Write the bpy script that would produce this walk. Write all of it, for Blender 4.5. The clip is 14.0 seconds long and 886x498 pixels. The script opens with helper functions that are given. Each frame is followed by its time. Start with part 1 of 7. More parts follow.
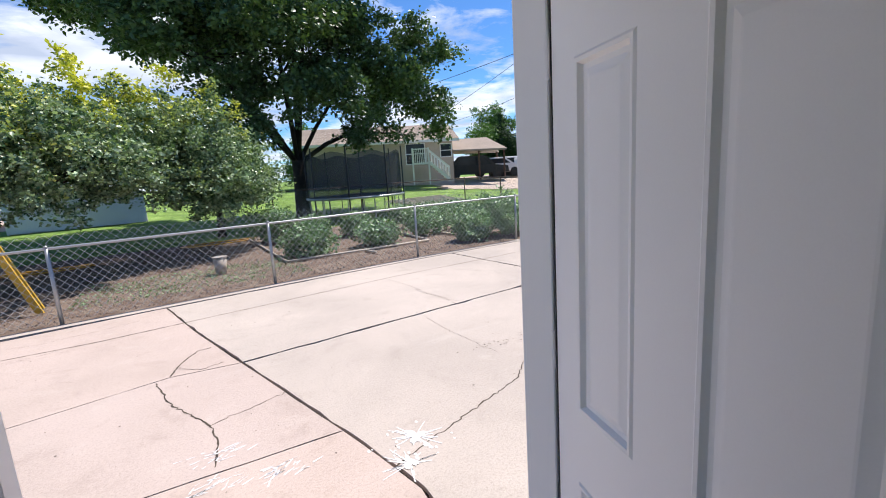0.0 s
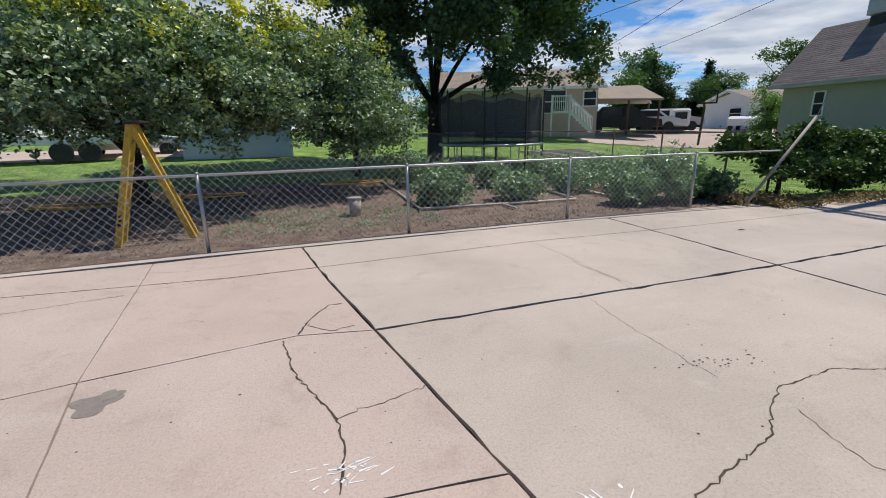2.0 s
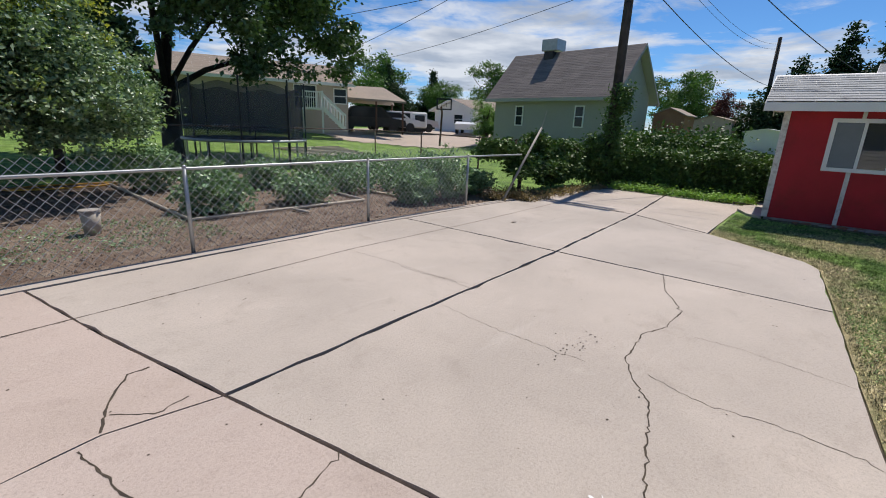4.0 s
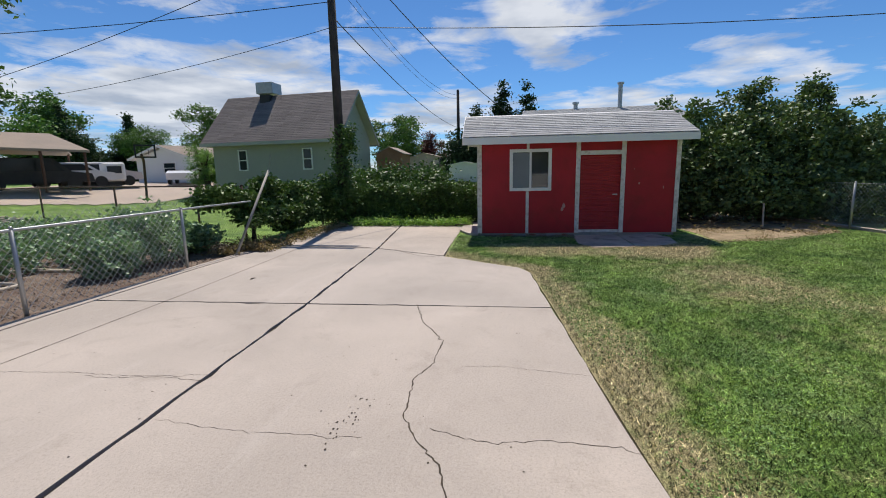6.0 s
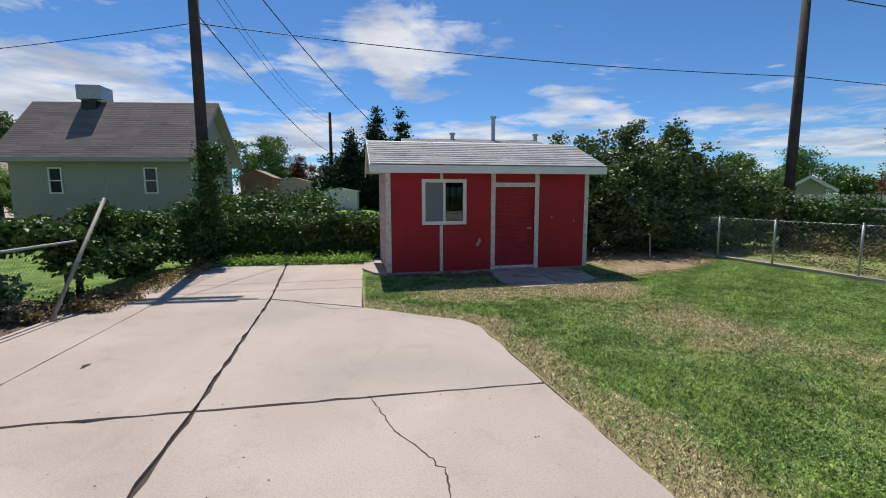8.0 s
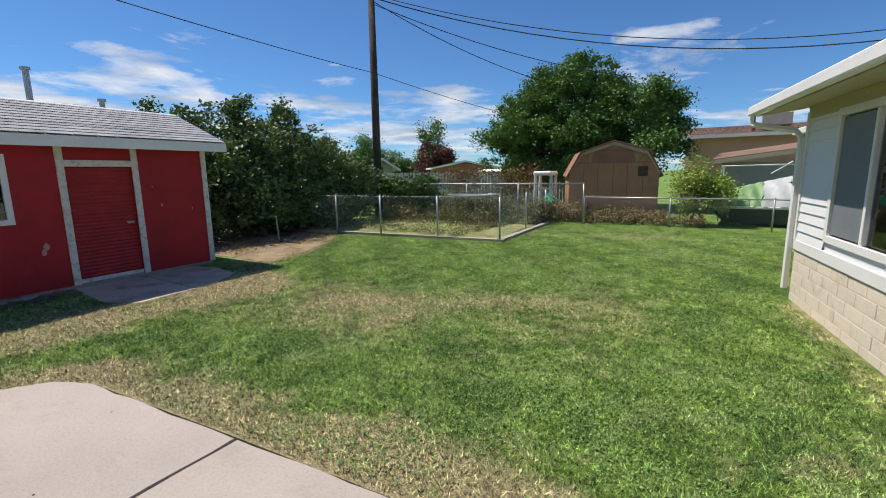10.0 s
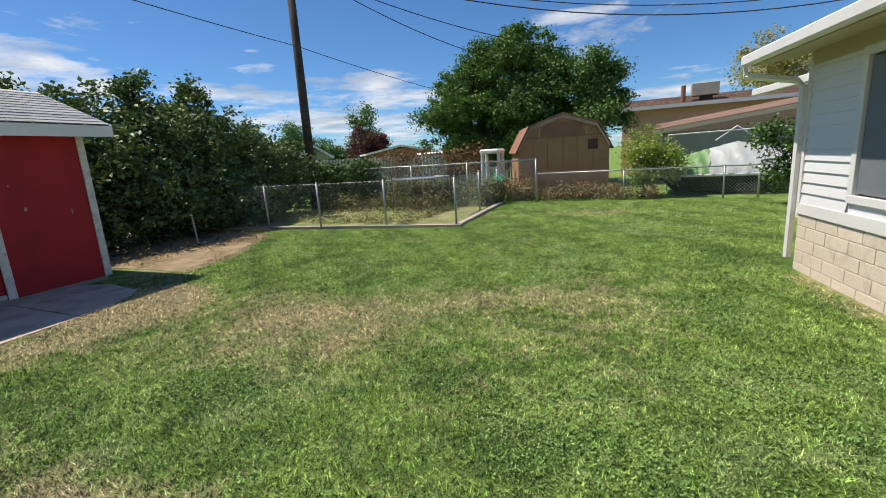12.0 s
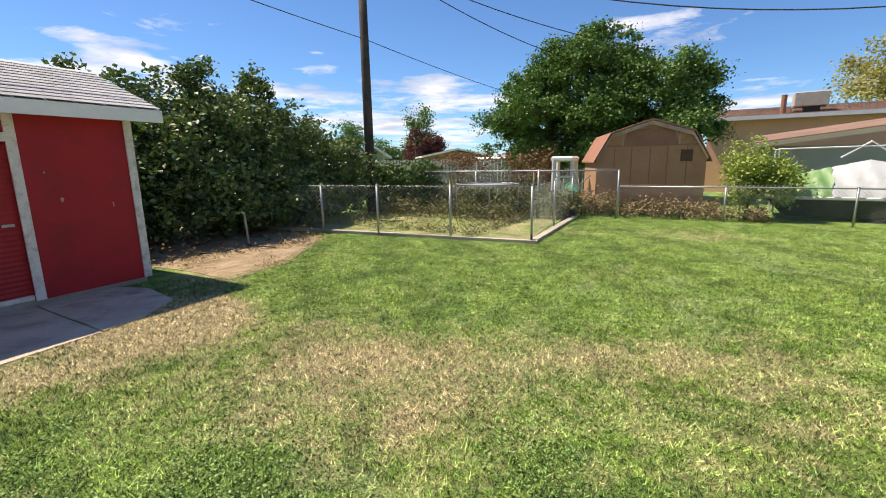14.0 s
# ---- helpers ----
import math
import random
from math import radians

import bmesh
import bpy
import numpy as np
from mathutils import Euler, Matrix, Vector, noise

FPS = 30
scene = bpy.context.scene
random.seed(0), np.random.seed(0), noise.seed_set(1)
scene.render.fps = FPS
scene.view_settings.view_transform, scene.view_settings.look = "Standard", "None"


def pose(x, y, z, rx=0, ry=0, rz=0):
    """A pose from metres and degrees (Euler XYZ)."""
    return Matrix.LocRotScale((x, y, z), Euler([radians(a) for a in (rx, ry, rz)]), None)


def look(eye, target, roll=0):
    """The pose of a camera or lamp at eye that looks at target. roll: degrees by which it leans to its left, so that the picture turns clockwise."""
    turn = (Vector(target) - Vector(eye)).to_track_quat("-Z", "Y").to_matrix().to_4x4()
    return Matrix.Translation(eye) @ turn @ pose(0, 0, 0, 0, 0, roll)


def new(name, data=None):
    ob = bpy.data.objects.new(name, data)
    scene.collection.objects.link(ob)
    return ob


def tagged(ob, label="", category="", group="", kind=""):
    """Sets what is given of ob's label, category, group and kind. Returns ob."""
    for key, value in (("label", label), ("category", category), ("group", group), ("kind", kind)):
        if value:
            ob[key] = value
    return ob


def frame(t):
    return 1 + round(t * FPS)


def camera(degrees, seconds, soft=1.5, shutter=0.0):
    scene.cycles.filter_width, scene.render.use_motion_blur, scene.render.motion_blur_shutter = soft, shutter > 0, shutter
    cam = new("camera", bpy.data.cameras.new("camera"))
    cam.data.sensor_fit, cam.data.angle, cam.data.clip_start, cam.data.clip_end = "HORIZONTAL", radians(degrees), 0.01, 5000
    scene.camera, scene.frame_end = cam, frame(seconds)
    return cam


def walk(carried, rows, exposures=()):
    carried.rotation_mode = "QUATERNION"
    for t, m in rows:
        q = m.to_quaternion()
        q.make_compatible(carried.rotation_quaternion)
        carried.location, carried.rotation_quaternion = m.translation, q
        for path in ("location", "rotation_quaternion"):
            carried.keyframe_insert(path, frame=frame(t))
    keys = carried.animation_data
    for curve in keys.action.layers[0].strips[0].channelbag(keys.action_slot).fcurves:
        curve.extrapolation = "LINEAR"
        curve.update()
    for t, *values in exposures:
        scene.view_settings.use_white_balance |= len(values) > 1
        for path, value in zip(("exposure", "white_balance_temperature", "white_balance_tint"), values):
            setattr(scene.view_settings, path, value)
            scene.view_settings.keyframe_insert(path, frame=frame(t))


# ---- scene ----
cam = camera(89.8, 14.0, 1.0)
METRES, EYE, TILT, LEAN, TURN = 8.2, 1.5, 0.0, 0.0, -32.9
PATH = [
    (0, (0.092, -0.285, 1.711), (1.098, 1.409, 1.367), -3.7),
    (0.5, (0.08, 0.022, 1.758), (1.086, 1.712, 1.393), -4.1),
    (1, (0.19, 0.318, 1.756), (0.985, 2.108, 1.352), -3.5),
    (1.5, (0.252, 0.571, 1.76), (0.777, 2.432, 1.249), -1.8),
    (2, (0.114, 0.901, 1.604), (0.622, 2.761, 1.072), -0.9),
    (2.5, (-0.076, 1.283, 1.578), (0.413, 3.143, 1.027), 0.0),
    (3, (-0.305, 1.567, 1.645), (0.221, 3.416, 1.094), -0.7),
    (3.5, (-0.484, 1.682, 1.693), (0.561, 3.295, 1.141), -0.1),
    (4, (-0.438, 1.707, 1.657), (0.988, 3.003, 1.12), 2.3),
    (4.2, (-0.402, 1.713, 1.63), (1.131, 2.883, 1.101), 1.9),
    (6.3, (0.308, 2.059, 1.62), (2.265, 2.306, 1.294), -1.0),
    (6.5, (0.442, 2.203, 1.63), (2.408, 2.382, 1.314), -0.7),
    (7, (0.773, 2.48, 1.67), (2.747, 2.587, 1.369), -0.2),
    (7.5, (1.183, 2.736, 1.706), (3.166, 2.788, 1.451), -0.7),
    (8, (1.497, 3.018, 1.74), (3.467, 2.771, 1.496), -0.1),
    (8.5, (1.857, 3.098, 1.739), (3.71, 2.386, 1.496), 0.3),
    (9, (2.203, 3.132, 1.734), (3.844, 2.017, 1.477), 0.4),
    (9.2, (2.297, 3.148, 1.742), (3.814, 1.871, 1.48), 0.2),
    (11.3, (3.091, 2.544, 1.731), (3.984, 0.796, 1.35), -1.9),
    (11.5, (3.184, 2.45, 1.706), (4.077, 0.703, 1.318), -2.7),
    (12, (3.522, 2.216, 1.605), (4.398, 0.466, 1.193), -3.5),
    (12.5, (3.928, 1.914, 1.575), (4.844, 0.187, 1.15), -3.4),
    (13, (4.284, 1.661, 1.57), (5.299, -0.009, 1.143), -2.7),
    (13.5, (4.473, 1.438, 1.58), (5.503, -0.226, 1.169), -1.4),
    (14, (4.513, 1.352, 1.603), (5.571, -0.302, 1.218), -0.9),
]
walk(cam, [(t, look(eye, target, roll)) for t, eye, target, roll in PATH], [(0, 0.54, 6350, 13), (0.5, 0.33, 6350, 12), (1.2, 0.03, 6400, 10), (2.0, -0.08, 6500, 10), (4.2, -0.08, 6500, 10), (7, -0.05, 6600, 10), (9, 0.0, 6600, 10), (11.3, 0.1, 6800, 10), (12.5, 0.22, 6950, 10), (13.0, 0.5, 7300, 14), (14, 0.58, 7450, 16)])

# ---- world, sun ----
SUN_AZ, SUN_EL = radians(11), radians(61)
sun_way = Vector((math.cos(SUN_AZ) * math.cos(SUN_EL), math.sin(SUN_AZ) * math.cos(SUN_EL), math.sin(SUN_EL)))
sun = new("sun", bpy.data.lights.new("sun", "SUN"))
sun.data.energy, sun.data.angle, sun.data.color = 4.9, radians(0.53), (1.0, 0.93, 0.845)
sun.matrix_world = look(sun_way * 50, (0, 0, 0))


class Nodes:
    """A small helper to write node trees."""

    def __init__(self, tree):
        self.t = tree
        self.t.nodes.clear()

    def n(self, kind, **kw):
        node = self.t.nodes.new(kind)
        for k, v in kw.items():
            if k in node.inputs:
                self.put(node.inputs[k], v)
            else:
                setattr(node, k, v)
        return node

    def put(self, socket, v):
        if isinstance(v, bpy.types.NodeSocket):
            self.t.links.new(v, socket)
        else:
            socket.default_value = v

    def ramp(self, fac, stops):
        r = self.t.nodes.new("ShaderNodeValToRGB")
        self.put(r.inputs[0], fac)
        while len(r.color_ramp.elements) < len(stops):
            r.color_ramp.elements.new(0.5)
        for e, (p, c) in zip(r.color_ramp.elements, stops):
            e.position, e.color = p, (c, c, c, 1) if isinstance(c, (int, float)) else (*c, 1)
        return r.outputs[0]

    def math(self, op, a, b=0.0, c=0.0):
        m = self.t.nodes.new("ShaderNodeMath")
        m.operation = op
        for s, v in zip(m.inputs, (a, b, c)):
            self.put(s, v)
        return m.outputs[0]

    def mix(self, fac, a, b, how="MIX"):
        m = self.t.nodes.new("ShaderNodeMix")
        m.data_type, m.blend_type = "RGBA", how
        for s, v in ((m.inputs[0], fac), (m.inputs[6], a), (m.inputs[7], b)):
            self.put(s, (*v, 1) if isinstance(v, tuple) and len(v) == 3 else v)
        return m.outputs[2]

    def noise(self, vec, scale, detail=4.0, rough=0.55, distort=0.0):
        m = self.t.nodes.new("ShaderNodeTexNoise")
        if vec is not None:
            self.t.links.new(vec, m.inputs["Vector"])
        m.inputs["Scale"].default_value, m.inputs["Detail"].default_value = scale, detail
        m.inputs["Roughness"].default_value, m.inputs["Distortion"].default_value = rough, distort
        return m.outputs["Fac"]


world = bpy.data.worlds.new("world")
scene.world = world
world.use_nodes = True
w = Nodes(world.node_tree)
sky = w.n("ShaderNodeTexSky", sky_type="NISHITA", sun_disc=False, sun_elevation=SUN_EL, sun_rotation=math.pi / 2 - SUN_AZ, altitude=1400, air_density=1.0, dust_density=0.3, ozone_density=2.5)
way = w.n("ShaderNodeTexCoord").outputs["Generated"]
sep = w.n("ShaderNodeSeparateXYZ", Vector=way)
zz = w.math("MAXIMUM", sep.outputs[2], 0.0)
den = w.math("ADD", zz, 0.09)
flat = w.n("ShaderNodeCombineXYZ", X=w.math("DIVIDE", sep.outputs[0], den), Y=w.math("DIVIDE", sep.outputs[1], den), Z=0.0).outputs[0]
shape = w.noise(flat, 0.62, 9.0, 0.56, 0.25)
wisp = w.noise(flat, 3.2, 8.0, 0.62, 0.6)
cover = w.math("ADD", w.math("MULTIPLY", shape, 0.8), w.math("MULTIPLY", wisp, 0.22))
horizon = w.ramp(zz, [(0.0, 0.13), (0.18, 0.085), (0.42, 0.0), (1.0, 0.0)])
north = w.math("MAXIMUM", w.math("MULTIPLY", sep.outputs[1], 0.085), -0.02)
cover = w.math("ADD", w.math("ADD", cover, north), horizon)
cover = w.math("SUBTRACT", cover, 0.03)
polar = w.n("ShaderNodeCombineXYZ", X=w.math("MULTIPLY", w.math("LOGARITHM", den, 2.718), 7.0), Y=w.math("MULTIPLY", w.math("ARCTAN2", sep.outputs[1], sep.outputs[0]), 5.0), Z=0.0).outputs[0]
streak = w.noise(polar, 1.3, 9.0, 0.62, 0.7)
cover = w.math("ADD", cover, w.math("MULTIPLY", w.math("SUBTRACT", streak, 0.5), 0.38))
fx, fy = w.math("DIVIDE", sep.outputs[0], den), w.math("DIVIDE", sep.outputs[1], den)
for cx, cy, rx, ry, amp in ((2.3, -0.02, 0.42, 0.17, 0.15), (2.95, -0.1, 0.28, 0.14, 0.12), (3.8, 0.22, 0.3, 0.12, 0.12), (3.0, -1.05, 0.12, 0.15, 0.07), (2.9, 1.75, 0.6, 0.8, 0.12), (3.7, 2.9, 1.0, 0.9, 0.14),
                            (4.5, 0.75, 0.8, 0.5, 0.12), (3.6, -1.5, 0.35, 0.5, 0.08), (3.25, -2.3, 0.25, 0.9, 0.07), (2.5, -3.2, 0.5, 0.4, 0.08), (0.6, -2.8, 0.3, 0.12, 0.10), (3.6, -5.2, 0.8, 0.8, 0.12), (1.7, 2.3, 0.5, 0.4, 0.1), (0.3, 3.2, 0.8, 0.6, 0.12), (1.9, -2.0, 0.7, 0.5, -0.1), (1.8, 0.6, 0.6, 0.3, -0.08), (2.2, -0.9, 0.5, 0.5, -0.1)):
    ex, ey = w.math("DIVIDE", w.math("SUBTRACT", fx, cx), rx), w.math("DIVIDE", w.math("SUBTRACT", fy, cy), ry)
    dd = w.math("ADD", w.math("MULTIPLY", ex, ex), w.math("MULTIPLY", ey, ey))
    cover = w.math("ADD", cover, w.math("MULTIPLY", w.math("MAXIMUM", w.math("SUBTRACT", 1.0, w.math("MULTIPLY", dd, 0.5)), 0.0), amp))
thick = w.ramp(cover, [(0.57, 0.0), (0.63, 0.5), (0.72, 1.0)])
shade = w.ramp(w.noise(flat, 1.5, 6.0, 0.5), [(0.38, (0.55, 0.60, 0.68)), (0.58, (1.0, 1.0, 1.0))])
blue = w.mix(1.0, sky.outputs[0], (0.50, 0.81, 1.11), "MULTIPLY")
cloud = w.mix(1.0, shade, (7.6, 7.9, 8.4), "MULTIPLY")
out = w.mix(w.math("MULTIPLY", thick, 0.92), blue, cloud)
bg = w.n("ShaderNodeBackground", Color=out, Strength=0.105)
w.t.links.new(bg.outputs[0], w.n("ShaderNodeOutputWorld").inputs[0])


# ---- materials ----
def pm(name, c1, c2, scale=3.0, rough=0.8, bump=0.2, fine=60.0, metal=0.0, stain=None, island=0.0, dist=0.01, spec=0.4, trans=0.0, obj=0.0, grain=1.0):
    """A surface of two colours mixed at two scales, with relief; stain: (colour, scale, share); island: spread of tone per piece."""
    m = bpy.data.materials.new(name)
    m.use_nodes = True
    k = Nodes(m.node_tree)
    pos = k.n("ShaderNodeNewGeometry").outputs["Position"]
    big = k.noise(pos, scale, 5.0)
    small = k.noise(pos, fine, 4.0, 0.65)
    col = k.mix(k.ramp(big, [(0.32, 0.0), (0.68, 1.0)]), c1, c2)
    tone = k.ramp(small, [(0.2, 1 - 0.28 * grain), (0.8, 1 + 0.22 * grain)])
    col = k.mix(0.75, col, k.mix(1.0, col, tone, "MULTIPLY"))
    if stain:
        sc, ss, share = stain
        f = k.ramp(k.noise(pos, ss, 6.0, 0.6, 0.4), [(max(0.0, 0.62 - share * 0.3), 0.0), (0.78, 1.0)])
        col = k.mix(f, col, sc)
    if island:
        r = k.n("ShaderNodeNewGeometry").outputs["Random Per Island"]
        v = k.math("MULTIPLY_ADD", r, 2 * island, 1 - island)
        col = k.mix(1.0, col, k.n("ShaderNodeCombineXYZ", X=v, Y=v, Z=v).outputs[0], "MULTIPLY")
    if obj:
        r = k.n("ShaderNodeObjectInfo").outputs["Random"]
        v = k.math("MULTIPLY_ADD", r, 2 * obj, 1 - obj)
        col = k.mix(1.0, col, k.n("ShaderNodeCombineXYZ", X=v, Y=v, Z=v).outputs[0], "MULTIPLY")
    b = k.n("ShaderNodeBsdfPrincipled", Metallic=metal)
    k.put(b.inputs["Base Color"], col)
    k.put(b.inputs["Roughness"], k.math("MULTIPLY_ADD", small, 0.25, rough - 0.12))
    b.inputs["Specular IOR Level"].default_value = spec
    if bump:
        bp = k.n("ShaderNodeBump", Strength=bump, Distance=dist)
        k.put(bp.inputs["Height"], k.math("ADD", small, k.math("MULTIPLY", big, 0.5)))
        k.put(b.inputs["Normal"], bp.outputs[0])
    sh = b.outputs[0]
    if trans:
        tr = k.n("ShaderNodeBsdfTranslucent")
        k.put(tr.inputs[0], k.mix(1.0, col, (1.6, 1.9, 0.7), "MULTIPLY"))
        mx = k.n("ShaderNodeMixShader", Fac=trans)
        k.t.links.new(sh, mx.inputs[1])
        k.t.links.new(tr.outputs[0], mx.inputs[2])
        sh = mx.outputs[0]
    k.t.links.new(sh, k.n("ShaderNodeOutputMaterial").inputs[0])
    return m


def leafmat(name, dark, light, accent=None, share=0.0, rough=0.5, trans=0.25):
    m = bpy.data.materials.new(name)
    m.use_nodes = True
    k = Nodes(m.node_tree)
    g = k.n("ShaderNodeNewGeometry")
    col = k.mix(g.outputs["Random Per Island"], dark, light)
    if accent:
        sep = k.n("ShaderNodeSeparateXYZ", Vector=g.outputs["Position"])
        f = k.math("ADD", k.noise(g.outputs["Position"], 0.9, 3.0), k.math("MULTIPLY", g.outputs["Random Per Island"], 0.18))
        f = k.math("ADD", f, k.math("MULTIPLY", k.math("SUBTRACT", sep.outputs[2], 2.9), 0.13))
        col = k.mix(k.ramp(f, [(0.80 - share, 0.0), (0.92 - share, 1.0)]), col, accent)
    else:
        col = k.mix(k.ramp(k.noise(g.outputs["Position"], 0.8, 3.0), [(0.3, 0.0), (0.7, 0.6)]), col, light)
    b = k.n("ShaderNodeBsdfPrincipled", Roughness=rough)
    k.put(b.inputs["Base Color"], col)
    b.inputs["Specular IOR Level"].default_value = 0.28
    tr = k.n("ShaderNodeBsdfTranslucent")
    k.put(tr.inputs[0], k.mix(1.0, col, (1.5, 1.8, 0.6), "MULTIPLY"))
    mx = k.n("ShaderNodeMixShader", Fac=trans)
    k.t.links.new(b.outputs[0], mx.inputs[1])
    k.t.links.new(tr.outputs[0], mx.inputs[2])
    k.t.links.new(mx.outputs[0], k.n("ShaderNodeOutputMaterial").inputs[0])
    return m


def glassmat(name, tint=(0.5, 0.55, 0.55), rough=0.02):
    m = bpy.data.materials.new(name)
    m.use_nodes = True
    k = Nodes(m.node_tree)
    g = k.n("ShaderNodeBsdfGlossy", Roughness=rough)
    t = k.n("ShaderNodeBsdfTransparent")
    k.put(t.inputs[0], (*tint, 1))
    mx = k.n("ShaderNodeMixShader", Fac=k.math("MULTIPLY_ADD", k.n("ShaderNodeFresnel", IOR=1.5).outputs[0], 0.9, 0.06))
    k.t.links.new(t.outputs[0], mx.inputs[1])
    k.t.links.new(g.outputs[0], mx.inputs[2])
    k.t.links.new(mx.outputs[0], k.n("ShaderNodeOutputMaterial").inputs[0])
    return m


def concrete(name, a, b_, worn=0.3, pores=0.5):
    """Old broom-finished concrete: broad cloudy tone, sand grain, pores and pale scuffs."""
    m = bpy.data.materials.new(name)
    m.use_nodes = True
    k = Nodes(m.node_tree)
    pos = k.n("ShaderNodeNewGeometry").outputs["Position"]
    big = k.noise(pos, 0.5, 5.0, 0.55, 0.4)
    mid = k.noise(pos, 2.4, 9.0, 0.72, 0.4)
    sand = k.noise(pos, 60.0, 6.0, 0.75)
    grit = k.noise(pos, 260.0, 2.0, 0.6)
    col = k.mix(k.ramp(big, [(0.35, 0.0), (0.65, 1.0)]), a, b_)
    col = k.mix(k.ramp(mid, [(0.28, worn), (0.46, 0.0)]), col, (a[0] * 0.78, a[1] * 0.76, a[2] * 0.74))
    col = k.mix(k.ramp(mid, [(0.58, 0.0), (0.76, worn * 0.8)]), col, (0.60, 0.545, 0.49))
    # long drawn smears left by washing
    st = k.n("ShaderNodeMapping")
    k.put(st.inputs["Vector"], pos)
    st.inputs["Rotation"].default_value, st.inputs["Scale"].default_value = (0, 0, 0.6), (0.5, 3.0, 1)
    smear = k.noise(st.outputs[0], 0.9, 5.0, 0.6, 0.6)
    col = k.mix(k.ramp(smear, [(0.60, 0.0), (0.74, 0.22)]), col, (0.62, 0.57, 0.53))
    col = k.mix(1.0, col, k.ramp(sand, [(0.28, 0.70), (0.48, 0.985), (0.78, 1.12)]), "MULTIPLY")
    col = k.mix(1.0, col, k.ramp(grit, [(0.28, 0.82), (0.72, 1.14)]), "MULTIPLY")
    pit = k.n("ShaderNodeTexVoronoi", Scale=11.0, Randomness=1.0)
    k.put(pit.inputs["Vector"], pos)
    holes = k.math("MULTIPLY", k.ramp(pit.outputs["Distance"], [(0.035, 1.0), (0.06, 0.0)]), k.ramp(k.noise(pos, 1.7, 3.0), [(0.5, 0.0), (0.6, pores)]))
    col = k.mix(holes, col, (0.14, 0.115, 0.10))
    r = k.n("ShaderNodeObjectInfo").outputs["Random"]
    col = k.mix(1.0, col, k.ramp(r, [(0.0, (0.965, 0.97, 0.97)), (1.0, (1.02, 1.0, 0.97))]), "MULTIPLY")
    b = k.n("ShaderNodeBsdfPrincipled", Roughness=0.92)
    b.inputs["Specular IOR Level"].default_value = 0.25
    k.put(b.inputs["Base Color"], col)
    bp = k.n("ShaderNodeBump", Strength=0.6, Distance=0.004)
    k.put(bp.inputs["Height"], k.math("ADD", sand, k.math("MULTIPLY", mid, 1.5)))
    k.put(b.inputs["Normal"], bp.outputs[0])
    k.t.links.new(b.outputs[0], k.n("ShaderNodeOutputMaterial").inputs[0])
    return m


CONC = concrete("concrete", (0.42, 0.372, 0.33), (0.515, 0.452, 0.40), 0.5)
CONC_TAN = concrete("tan_concrete", (0.435, 0.36, 0.316), (0.515, 0.426, 0.38), 0.55, 0.9)
CONC_PAD = pm("pad_concrete", (0.46, 0.365, 0.285), (0.62, 0.50, 0.395), 2.2, 0.93, 0.5, 70.0, stain=((0.20, 0.16, 0.13), 2.5, 0.4), dist=0.006)
CONC_OLD = pm("old_concrete", (0.30, 0.27, 0.24), (0.40, 0.36, 0.32), 3.0, 0.92, 0.4, 90.0, stain=((0.2, 0.18, 0.16), 4.0, 0.3), dist=0.006)
CRACK = pm("crack_dirt", (0.045, 0.035, 0.028), (0.09, 0.07, 0.05), 9.0, 0.95, 0.3)
STAIN = pm("damp_stain", (0.20, 0.175, 0.155), (0.26, 0.23, 0.2), 9.0, 0.6, 0.2)
SPILL = pm("white_paint_spill", (0.78, 0.78, 0.78), (0.7, 0.7, 0.7), 9.0, 0.6, 0.1)
SOIL = pm("garden_soil", (0.125, 0.082, 0.06), (0.225, 0.165, 0.125), 2.2, 0.95, 1.0, 30.0, stain=((0.30, 0.245, 0.19), 5.0, 0.5), dist=0.04)
MULCH = pm("dry_soil", (0.46, 0.345, 0.22), (0.27, 0.20, 0.125), 2.6, 0.95, 0.9, 30.0, stain=((0.20, 0.19, 0.08), 5.0, 0.5), dist=0.03)
WHITE = pm("white_paint", (0.80, 0.79, 0.77), (0.74, 0.73, 0.71), 2.0, 0.55, 0.05, 40.0, grain=0.25)
TRIM_OLD = pm("weathered_white_paint", (0.74, 0.71, 0.67), (0.66, 0.62, 0.58), 5.0, 0.65, 0.2, 60.0, stain=((0.36, 0.3, 0.25), 11.0, 0.45))
DOORP = pm("door_paint", (0.88, 0.865, 0.86), (0.86, 0.845, 0.84), 1.5, 0.42, 0.02, 300.0, grain=0.08)
RED = pm("red_paint", (0.43, 0.013, 0.024), (0.33, 0.010, 0.018), 1.6, 0.6, 0.25, 70.0, grain=0.6, stain=((0.24, 0.012, 0.014), 2.2, 0.4))
# faded paint, with the side wall's sunlit look also put into its colour
RED_OLD = pm("faded_lit_pink_paint", (0.60, 0.16, 0.17), (0.48, 0.08, 0.09), 4.0, 0.7, 0.3, 70.0, grain=0.6)
REDDOOR = pm("faded_red_paint", (0.40, 0.026, 0.028), (0.31, 0.02, 0.022), 4.0, 0.6, 0.2, 50.0)
SHINGLE = pm("grey_shingle", (0.35, 0.36, 0.36), (0.43, 0.435, 0.43), 2.0, 0.9, 0.5, 120.0, island=0.11, stain=((0.2, 0.2, 0.2), 4.0, 0.3))
SHINGLE_B = pm("brown_shingle", (0.17, 0.145, 0.135), (0.215, 0.185, 0.17), 1.0, 0.9, 0.4, 60.0, island=0.14)
SHINGLE_T = pm("tan_shingle", (0.36, 0.29, 0.23), (0.30, 0.25, 0.2), 1.0, 0.9, 0.4, 60.0, island=0.12)
